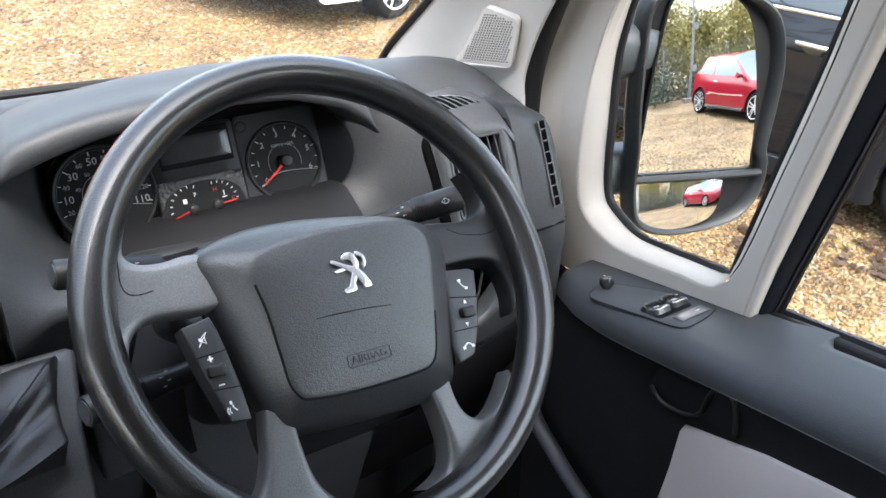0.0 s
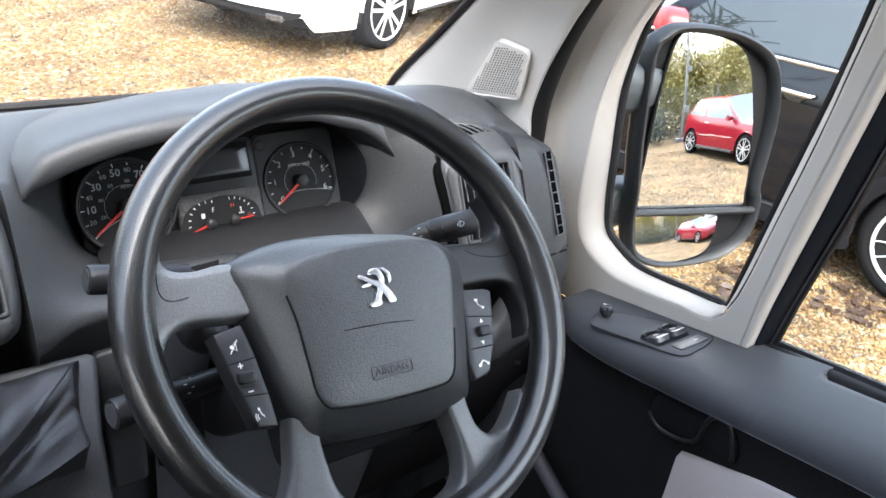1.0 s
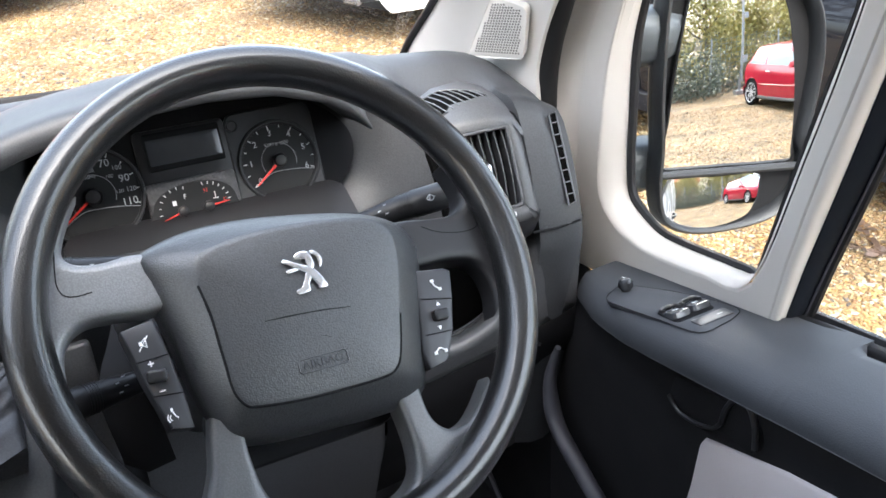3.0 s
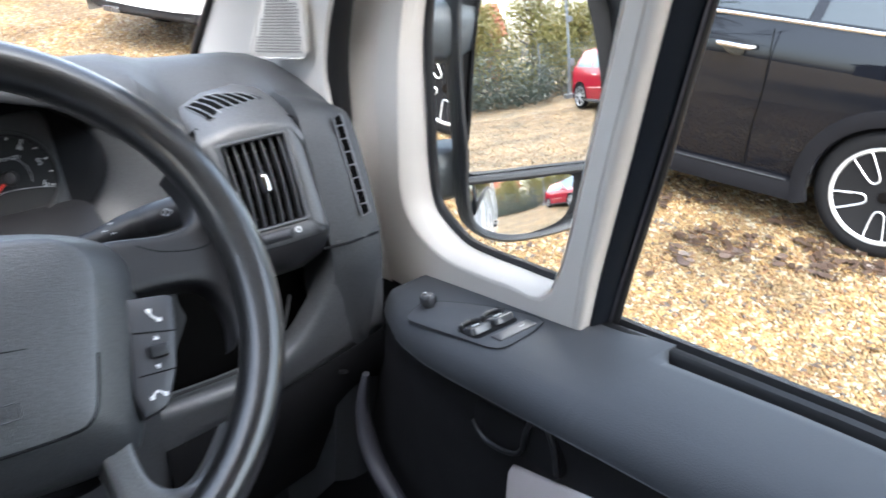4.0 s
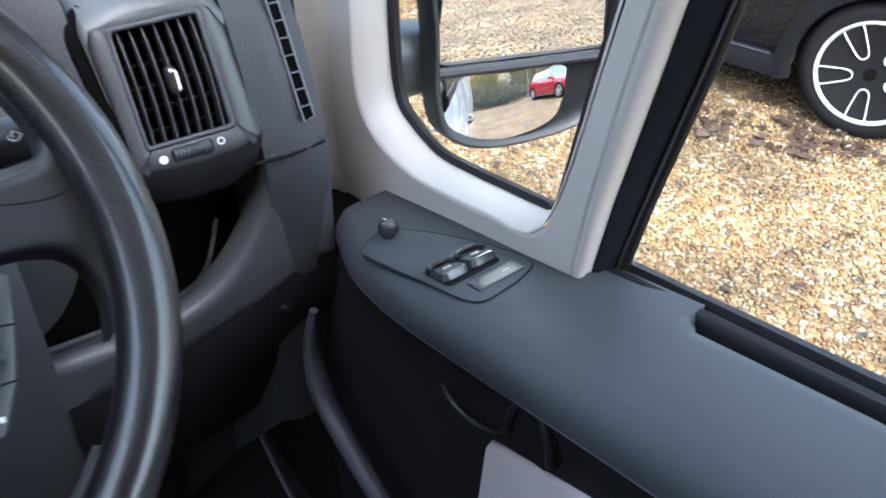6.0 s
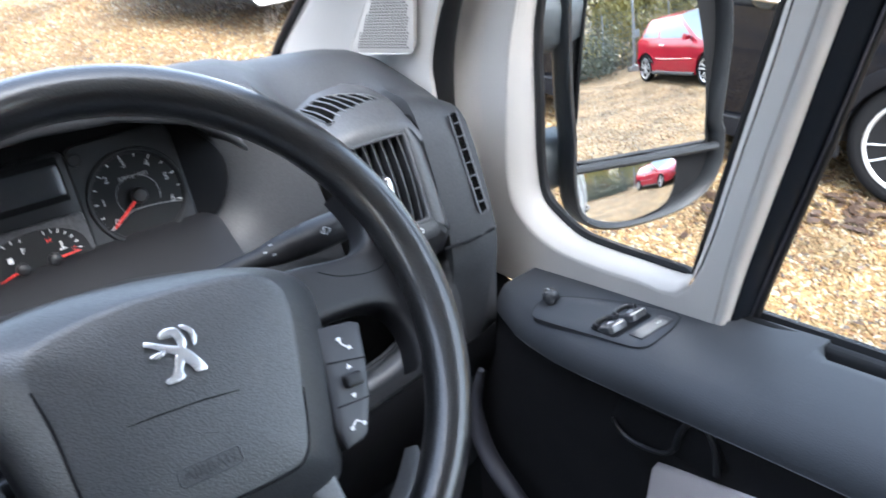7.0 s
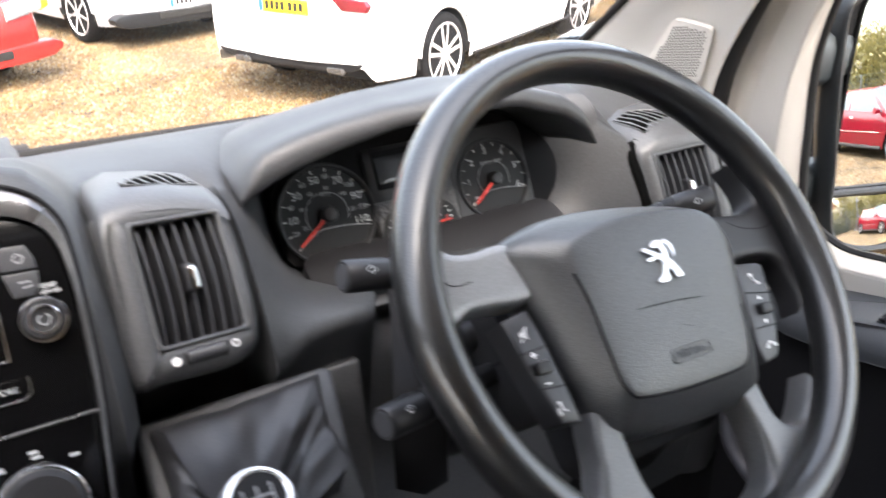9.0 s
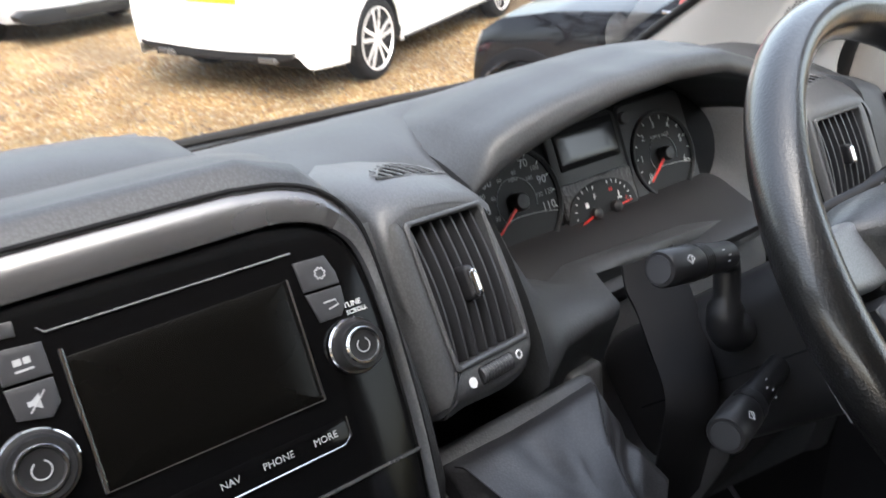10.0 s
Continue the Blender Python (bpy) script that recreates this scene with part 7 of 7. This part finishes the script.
# the dark hatchback beside the van
DARK = material("black_paint", (0.004, 0.0045, 0.0065), 0.05, vary=0.04, spec=0.4, rough_vary=0.02)
TRIMBLACK = material("black_arch_plastic", (0.006, 0.006, 0.0075), 0.7, spec=0.1, grain=0.3, grain_size=0.004)
mini, mm, mh = car("hatchback_car", (4.81, 1.999), 107.0, DARK, "black hatchback with black arch flares and loop-spoke alloys", 2.47, 0.60, 0.47, 1.72,
                   [(-0.7, 0.84), (-0.4, 0.96), (0.0, 0.995), (0.8, 0.99), (1.6, 0.975), (1.9, 0.965), (2.3, 0.93), (2.7, 0.85), (2.88, 0.74), (2.94, 0.60)], (-0.42, -0.22, 1.25, 1.72, 1.41), 0.305, 0.226, "loops", ALLOY, arch=0.03, sill=0.20, taper=0.03)
for c in (0.0, 2.47):
    arc = [(c + 0.36 * math.cos(t), 0.305 + 0.36 * math.sin(t)) for t in (math.pi * (k / 20 * 1.16 - 0.10) for k in range(21))]
    rows = []
    for k, (s, z) in enumerate(arc):
        t = math.pi * (k / 20 * 1.16 - 0.10)
        o = Vector((math.cos(t), math.sin(t)))
        w = 0.040
        rows.append([on_side(mm, mh, s - o.x * 0.03, z - o.y * 0.03, 1, -0.03), on_side(mm, mh, s - o.x * 0.03, z - o.y * 0.03, 1, 0.012), on_side(mm, mh, s, z, 1, 0.018), on_side(mm, mh, s + o.x * w, z + o.y * w, 1, 0.010), on_side(mm, mh, s + o.x * (w + 0.004), z + o.y * (w + 0.004), 1, -0.03)])
    part("arch_flare", loft(rows), TRIMBLACK, mini, "black plastic wheel-arch flare")
part("sill_cover", loft([[on_side(mm, mh, s, z, 1, d) for z, d in ((0.18, -0.05), (0.19, 0.006), (0.26, 0.012), (0.29, 0.0), (0.295, -0.03))] for s in np.linspace(0.38, 2.1, 10)]), TRIMBLACK, mini, "black sill")
part("sill_highlight", tube([on_side(mm, mh, s, 0.285, 1, 0.004) for s in np.linspace(0.42, 2.06, 8)], 0.006, 6), HOUSING, mini)
part("chrome_waist_line", tube([on_side(mm, mh, s, interp(s, (-0.3, 0.8, 1.7), (1.0, 0.996, 0.983)), 1, -0.055) for s in np.linspace(-0.35, 1.66, 12)], 0.009, 6), CHROME, mini, "chrome waist line")
HD = Frame(on_side(mm, mh, 0.76, 0.872, 1, 0.0), mm.to_3x3() @ Vector((0, 1, 0)), mm.to_3x3() @ Vector((-1, 0, 0)))
handle = part("door_handle", tube(smooth_outline([HD.at(-0.085, 0.0, 0.0), HD.at(-0.07, 0.002, 0.028), HD.at(0.0, 0.003, 0.034), HD.at(0.07, 0.001, 0.028), HD.at(0.085, -0.002, 0.0)], 5, False), 0.012, 10), CHROME, mini, "chrome door handle")
part("handle_recess", slab(HD, curve2([(-0.06, -0.01), (0, 0.004), (0.05, -0.008), (0.03, -0.045), (-0.03, -0.045)]), -0.01, 0.002, 0.001), CARGLASS, handle)
for s in (0.60, 1.66):
    part("door_gap", tube([on_side(mm, mh, s + d, z, 1, 0.002) for d, z in ((0.0, 0.97), (0.0, 0.7), (0.02, 0.5), (0.03, 0.30))], 0.0025, 6), HOLE_SHADE, mini)
part("scuttle", slab(Frame(on_side(mm, mh, 1.98, 0.70, 1, 0.002), mm.to_3x3() @ Vector((0, 1, 0.05)), mm.to_3x3() @ Vector((-1, 0, 0))), curve2([(-0.10, -0.015), (0.07, -0.028), (0.10, 0.0), (0.06, 0.028), (-0.08, 0.018)]), -0.01, 0.008, 0.003), CHROME, mini, "chrome side scuttle")
part("scuttle_mark", slab(Frame(on_side(mm, mh, 1.98, 0.70, 1, 0.011), mm.to_3x3() @ Vector((0, 1, 0.05)), mm.to_3x3() @ Vector((-1, 0, 0))), rounded(0.07, 0.016, 0.006), -0.002, 0.001, 0.0005), CALIPER, mini, "red mark")
cap = part("door_mirror", slab(Frame(on_side(mm, mh, 1.44, 1.06, 1, 0.10), mm.to_3x3() @ Vector((0.75, 0.65, 0.1)), mm.to_3x3() @ Vector((-0.65, 0.75, 0))), curve2([(-0.10, -0.05), (-0.11, 0.02), (-0.06, 0.075), (0.04, 0.08), (0.10, 0.04), (0.09, -0.04), (0.0, -0.07)]), -0.07, 0.05, 0.05, steps=4), CALIPER, mini, "glossy red mirror cap")
part("mirror_foot", tube([on_side(mm, mh, 1.44, 0.985, 1, -0.06), on_side(mm, mh, 1.44, 1.02, 1, 0.06)], 0.025, 10), BLACK, cap)
for y in (-0.62, 0.62):
    f = end_frame(mm, 2.80, 0.66, 1)
    part("headlamp", lathe(f, [(0.13, -0.16), (0.13, -0.02), (0.12, 0.01), (0.08, 0.035), (0.001, 0.045)], 28, y, 0.02), LAMPCLEAR, mini, "round headlamp")

# the white saloon ahead, seen from behind
WHITEPAINT = paint("white_car_paint", (0.66, 0.66, 0.66))
audi, am, ah = car("saloon_car", (3.27, 7.20), 27.0, WHITEPAINT, "white saloon car with red tail lamps and silver alloys", 2.75, 0.93, 0.95, 1.91,
                   [(-0.93, 0.97), (-0.8, 1.02), (-0.3, 1.0), (1.0, 0.97), (2.2, 0.93), (2.9, 0.86), (3.5, 0.74), (3.86, 0.60)], (-0.75, 0.35, 1.75, 2.45, 1.42), 0.34, 0.255, (5, True), ALLOY, sill=0.24, taper=0.0)
tf = end_frame(am, -0.93, 0.0, -1)
number_plate(audi, Frame(tf.at(0, 0.80, 0.004), tf.n, tf.r), 0, 0, 0.52, YELLOW, True)
for s in (-1, 1):
    part("tail_lamp", slab(tf, [(s * 0.48, 0.912), (s * 0.82, 0.892), (s * 0.845, 0.85), (s * 0.83, 0.805), (s * 0.60, 0.805), (s * 0.55, 0.85)][::s], -0.06, 0.012, 0.006), LAMPRED, audi, "red tail lamp")
    lower = part("diffuser_tip", slab(tf, rounded(0.18, 0.05, 0.02, cx=s * 0.50, cy=0.335), -0.02, 0.014, 0.006), SILVER, audi, "silver tail-pipe trim")
part("diffuser", slab(tf, curve2([(-0.74, 0.415), (-0.5, 0.37), (0.5, 0.37), (0.74, 0.415), (0.735, 0.38), (0.5, 0.33), (-0.5, 0.33), (-0.735, 0.38)], 3), -0.10, 0.008, 0.006), HOUSING, audi, "dark rear diffuser")
part("boot_line", tube([tf.at(x, 0.955 - 0.03 * x * x, 0.004) for x in np.linspace(-0.8, 0.8, 9)], 0.005, 6), HOUSING, audi)
part("side_skirt_line", tube([on_side(am, ah, s, 0.27, -1, 0.004) for s in np.linspace(0.42, 2.5, 8)], 0.012, 6), HOUSING, audi)

RED_PAINT = paint("red_car_paint", (0.27, 0.008, 0.022))
ORANGE = paint("orange_red_car_paint", (0.33, 0.02, 0.018))


def face_front(ob, m, half, s1, lamps, grille, plate, lower):
    f = end_frame(m, s1, 0.0, 1)
    for s in (-1, 1):
        lamp = part("headlamp", slab(f, [(s * 0.42, 0.60), (s * 0.78, 0.66), (s * 0.83, 0.72), (s * 0.78, 0.77), (s * 0.44, 0.73)][::-s], -0.12, lamps, 0.008), LAMPCLEAR, ob, "clear headlamp")
        part("indicator", slab(f, [(s * 0.76, 0.65), (s * 0.835, 0.68), (s * 0.84, 0.74), (s * 0.78, 0.76)][::-s], -0.12, lamps + 0.006, 0.004), AMBER, lamp, "amber corner")
    gr = part("grille", slab(f, rounded(0.56, 0.15, 0.03, cx=0, cy=0.63), -0.05, 0.012, 0.006), BLACK, ob, "black grille")
    part("grille_bar", tube([f.at(-0.24, 0.57, 0.016), f.at(0.24, 0.70, 0.016)], 0.014, 8), CHROME, gr)
    number_plate(ob, Frame(f.at(0, 0, 0.016), f.n, f.r), 0, 0.45, 0.52, plate, True)
    part("lower_bumper", slab(f, curve2([(-0.84, 0.38), (0, 0.36), (0.84, 0.38), (0.80, 0.24), (0, 0.22), (-0.80, 0.24)], 3), -0.14, 0.016, 0.012), lower, ob, "dark lower bumper")
    part("air_intake", slab(f, rounded(0.80, 0.075, 0.02, cx=0, cy=0.32), -0.02, 0.026, 0.004), UNDER, ob)


def facing(name, nose, heading, mat, label, wb=2.6, **kw):
    """A car that stands nose first at a point."""
    ro, fo = 0.75, 0.90
    d = Vector((math.cos(radians(heading)), math.sin(radians(heading))))
    at = (nose[0] - d.x * (wb + fo), nose[1] - d.y * (wb + fo))
    ob, m, half = car(name, at, heading, mat, label, wb, ro, fo, 1.78, [(-0.75, 0.9), (0, 0.97), (1.0, 0.95), (2.0, 0.92), (2.7, 0.86), (3.2, 0.78), (wb + 0.86, 0.68), (wb + 0.9, 0.60)], (-0.6, 0.0, 1.3, 2.0, 1.46), 0.32, 0.235, (7, False), ALLOY, sill=0.22, **kw)
    return ob, m, half


volvo, vm, vh = facing("estate_car", (2.50, 9.9), -72, paint("silver_white_paint", (0.42, 0.43, 0.45)), "silver-white car with dark lower bumper and amber lamp corners")
face_front(volvo, vm, vh, 3.5, 0.01, 1, PLATEWHITE, HOUSING)
redl, rm, rh = facing("red_hatchback_car", (0.20, 8.4), -62, ORANGE, "bright red hatchback with a white number plate")
face_front(redl, rm, rh, 3.5, 0.01, 1, PLATEWHITE, ORANGE)
GREY = paint("dark_grey_paint", (0.03, 0.032, 0.036))
gcar, g1, g2 = facing("grey_car", (7.9, 9.4), -150, GREY, "dark grey car with a silver grille")
face_front(gcar, g1, g2, 3.5, 0.01, 1, PLATEWHITE, BLACK)
rcar, r1, r2 = facing("red_hatchback_car", (6.9, 6.55), -140, RED_PAINT, "red hatchback parked nose to the yard")
face_front(rcar, r1, r2, 3.5, 0.01, 1, PLATEWHITE, BLACK)

# behind the van: the red car and its neighbours, seen in the door mirror
civic, cm, ch = car("red_hatchback_car", (5.62, -8.62), 78.8, RED_PAINT, "bright red three-door hatchback with silver alloys", 2.63, 0.70, 0.92, 1.76,
                    [(-0.7, 0.98), (-0.4, 1.03), (0.3, 1.0), (1.2, 0.95), (2.0, 0.92), (2.7, 0.84), (3.2, 0.74), (3.55, 0.60)], (-0.62, -0.05, 1.35, 2.35, 1.445), 0.325, 0.24, (5, True), ALLOY, glass=CARGLASSPALE)
part("door_mirror", tube([on_side(cm, ch, 1.95, 0.97, 1, -0.05), on_side(cm, ch, 1.95, 1.0, 1, 0.14)], [0.04, 0.07], 10), RED_PAINT, civic)
part("door_handle", tube([on_side(cm, ch, 0.75, 0.86, 1, 0.01), on_side(cm, ch, 0.92, 0.86, 1, 0.012)], 0.012, 8), CHROME, civic)
part("side_strip", tube([on_side(cm, ch, s, 0.55, 1, 0.002) for s in np.linspace(0.45, 2.1, 6)], 0.010, 6), RED_PAINT, civic)
part("sill_cover", tube([on_side(cm, ch, s, 0.24, 1, -0.01) for s in np.linspace(0.40, 2.2, 6)], 0.04, 8), HOUSING, civic, "grey sill")
for k, (x, y, c) in enumerate(((9.0, -8.6, WHITEPAINT), (11.7, -7.9, paint("silver_paint", (0.5, 0.52, 0.54))), (14.4, -7.2, WHITEPAINT))):
    facing("white_car", (x, y + 3.2), 80, c, "pale parked car in the row beside the red one")
sign = thing("roof_sign", (8.6, -9.6, 0), "small orange sign board on two posts behind the cars", "sign")
part("board", box((8.6, -9.6, 1.75), (0.9, 0.03, 0.28)), ORANGE, sign, smooth=False)
for x in (8.3, 8.9):
    part("post", tube([(x, -9.6, 0), (x, -9.6, 1.7)], 0.025, 8), HOUSING, sign)

# ---- fence, post, hedge, trees and house ----
GALV = material("galvanised_steel", (0.32, 0.33, 0.33), 0.5, metal=0.6, vary=0.15)
WIRE = material("fence_wire", (0.14, 0.16, 0.15), 0.6)
fence = thing("wire_fence", (6, -11.6, 0), "tall grey wire mesh fence on steel posts", "fence")
for k in range(12):
    x = -6 + 2.6 * k
    part("fence_post", tube([(x, -11.6, 0), (x, -11.6, 1.85)], 0.03, 8), GALV, fence)
mesh = []
for k in range(150):
    x = -6 + 28.6 * k / 149
    mesh.append(([(x - 0.006, -11.6, 0.02), (x + 0.006, -11.6, 0.02), (x + 0.006, -11.6, 1.8), (x - 0.006, -11.6, 1.8)], [(0, 1, 2, 3)]))
for z in np.linspace(0.05, 1.8, 12):
    mesh.append(([(-6, -11.605, z - 0.006), (22.6, -11.605, z - 0.006), (22.6, -11.605, z + 0.006), (-6, -11.605, z + 0.006)], [(0, 1, 2, 3)]))
tagged(part("mesh_wire", join(*mesh), WIRE, fence, smooth=False), kind="stuff")
post = thing("camera_post", (5.35, -11.0, 0), "slim grey steel post carrying small cameras", "post")
part("pole", tube([(5.35, -11.0, 0), (5.35, -11.0, 1.4), (5.35, -11.0, 3.75)], [0.06, 0.05, 0.045], 10), GALV, post)
part("post_foot", box((5.35, -11.0, 0.06), (0.35, 0.35, 0.12)), GALV, post)
part("pole_bracket", tube([(5.35, -11.0, 3.6), (5.55, -10.8, 3.62), (5.65, -10.7, 3.55)], 0.03, 8), GALV, post)
part("pole_box", box((5.42, -10.9, 2.4), (0.14, 0.12, 0.18)), GALV, post, bevel=0.01)
part("pole_box", box((5.42, -10.9, 1.1), (0.16, 0.12, 0.22)), GALV, post, bevel=0.01)


def leaf_material(name, a, b):
    m = material(name, a, 0.55, vary=0.2, vary_size=0.5)
    n, l = m.node_tree.nodes, m.node_tree.links
    g, r = n.new("ShaderNodeNewGeometry"), n.new("ShaderNodeValToRGB")
    r.color_ramp.elements[0].color, r.color_ramp.elements[1].color = (*a, 1), (*b, 1)
    l.new(g.outputs["Random Per Island"], r.inputs[0])
    l.new(r.outputs[0], n["Principled BSDF"].inputs["Base Color"])
    return m


AUTUMN = leaf_material("autumn_leaf", (0.25, 0.22, 0.065), (0.37, 0.31, 0.09))
GREENLEAF = leaf_material("hedge_leaf", (0.065, 0.08, 0.055), (0.125, 0.138, 0.095))
BARK = material("bark", (0.10, 0.08, 0.06), 0.9, grain=0.8, grain_size=0.05)


def leaves(points, size, rng):
    P = np.array(points)
    n = len(P)
    a, b = rng.normal(size=(n, 3)), rng.normal(size=(n, 3))
    a /= np.linalg.norm(a, axis=1)[:, None]
    b -= a * (a * b).sum(1)[:, None]
    b /= np.linalg.norm(b, axis=1)[:, None]
    s = size * rng.uniform(0.5, 1.3, (n, 1))
    V = np.stack([P - a * s, P + b * s * 0.5, P + a * s, P - b * s * 0.5], 1).reshape(-1, 3)
    return [Vector(v) for v in V], [(4 * k, 4 * k + 1, 4 * k + 2, 4 * k + 3) for k in range(n)]


def tree(at, h, spread, mat, seed, count=6500):
    rng = np.random.default_rng(seed)
    ob = thing("tree", at, "autumn tree with yellow-green leaves and a slim trunk", "tree", "trees behind the fence")
    o = Vector(at)
    tips, limbs = [], [tube([o, o + Vector((0.05, 0.05, h * 0.3)), o + Vector((0, 0.1, h * 0.6)), o + Vector((0.05, 0, h * 0.95))], [h * 0.025, h * 0.02, h * 0.012, 0.02], 8)]
    for k in range(16):
        z = h * rng.uniform(0.25, 0.85)
        a = rng.uniform(0, 6.28)
        r = spread * rng.uniform(0.5, 1.0) * (1.15 - z / h)
        tip = o + Vector((math.cos(a) * r, math.sin(a) * r, z + h * rng.uniform(0.08, 0.25)))
        start = o + Vector((0, 0.05, z))
        limbs.append(tube([start, start.lerp(tip, 0.5) + Vector((0, 0, -0.1)), tip], [0.05, 0.03, 0.01], 6))
        tips += [start.lerp(tip, f) for f in (0.5, 0.75, 1.0)]
    part("trunk", join(*limbs), BARK, ob)
    pts = []
    for k in range(count):
        t = tips[int(rng.integers(len(tips)))]
        pts.append(np.array(t) + rng.normal(0, spread * 0.20, 3))
    part("crown", leaves(pts, 0.070, rng), mat, ob, smooth=False)
    return ob


for k, (x, y, h, sp) in enumerate(((2.5, -15.5, 4.6, 1.7), (5.0, -15.0, 5.2, 1.8), (7.2, -15.8, 4.2, 1.8), (9.6, -15.2, 4.0, 1.7), (12.5, -16.5, 4.6, 2.0), (16.0, -16.0, 4.2, 2.0), (-1.0, -17.0, 5.0, 2.1))):
    tree((x, y, 0), h * 0.86, sp, AUTUMN, 20 + k)


def bare_tree(at, h, seed):
    """A leafless tree: a trunk that forks again and again."""
    rng = np.random.default_rng(seed)
    ob = thing("bare_tree", at, "leafless tree with fine dark branches beside the yard", "tree")
    limbs = []

    def grow(p, d, length, r, depth):
        q = p + d * length * 0.5 + Vector(rng.normal(0, length * 0.05, 3))
        e = q + (d + Vector(rng.normal(0, 0.18, 3))).normalized() * length * 0.5
        limbs.append(tube([p, q, e], [r, r * 0.85, r * 0.68], 5, caps=False))
        if depth:
            for k in range(3 if depth > 1 else 4):
                nd = (d + Vector(rng.normal(0, 0.55, 3)) + Vector((0, 0, 0.12))).normalized()
                grow(q if k == 0 else e, nd, length * rng.uniform(0.6, 0.85), r * 0.66, depth - 1)
    grow(Vector(at), Vector((0, 0, 1)), h * 0.32, h * 0.022, 5)
    part("trunk", join(*limbs), BARK, ob)
    return ob


bare_tree((-6.5, 6.6, 0), 9.5, 5)
bare_tree((-9.0, 3.6, 0), 10.0, 6)
rng = np.random.default_rng(7)
pts = []
for k in range(27000):
    x = rng.uniform(-6, 5.0) if rng.random() < 0.75 else rng.uniform(5, 20)
    y = -11.9 - rng.random() * 0.9 if x > 4.6 else -11.5 + rng.normal(0, 0.55)
    pts.append((x, y, abs(rng.normal(0, 0.75)) * (1.0 if x < 4.6 else 0.9) + 0.03))
thicket = []
for k in range(56000):
    x = rng.uniform(-9, 24)
    top = 2.3 + 0.8 * math.sin(x * 0.9) + 0.7 * math.sin(x * 2.3 + 1) + 0.4 * math.sin(x * 5.1)
    thicket.append((x, rng.uniform(-16.5, -13.0), top * rng.random() ** 0.8 + rng.normal(0, 0.25)))
woods = thing("thicket", (6, -15, 0), "dense yellow-green autumn thicket behind the fence", "thicket", kind="stuff")
part("thicket_leaves", leaves(thicket, 0.075, rng), AUTUMN, woods, smooth=False)
hedge = thing("hedge", (0, -11.5, 0), "straggly grey-green hedge growing along the fence", "hedge", kind="stuff")
part("hedge_leaves", leaves(pts, 0.052, rng), GREENLEAF, hedge, smooth=False)
BRICK = material("red_brick", (0.36, 0.12, 0.06), 0.85, grain=0.6, grain_size=0.05, vary=0.2)
TILE = material("clay_roof_tile", (0.42, 0.13, 0.06), 0.8, grain=0.8, grain_size=0.12, vary=0.2)
house = thing("house", (2.0, -26, 0), "red brick house with an orange clay tile roof beyond the trees", "house")
part("wall", quad_box((-1.0, -30, 0), (5.0, -24, 3.0)), BRICK, house, smooth=False)
roof_part = part("roof", ([(-1.5, -23.6, 2.8), (5.5, -23.6, 2.8), (5.5, -27, 5.2), (-1.5, -27, 5.2), (-1.5, -30.4, 2.8), (5.5, -30.4, 2.8)], [(0, 1, 2, 3), (3, 2, 5, 4), (0, 3, 4), (1, 5, 2), (0, 4, 5, 1)]), TILE, house, smooth=False)
for r in range(7):
    f = r / 7
    part("tile_course", box((2.0, -23.6 - 3.4 * f, 2.84 + 2.4 * f), (7.0, 0.06, 0.05)), TILE, roof_part, smooth=False)
for x in (0.6, 3.4):
    w = part("window", box((x, -23.98, 1.6), (1.0, 0.08, 1.1)), PALE, house, smooth=False)
    part("pane", box((x, -23.93, 1.6), (0.85, 0.04, 0.95)), CARGLASS, w, smooth=False)
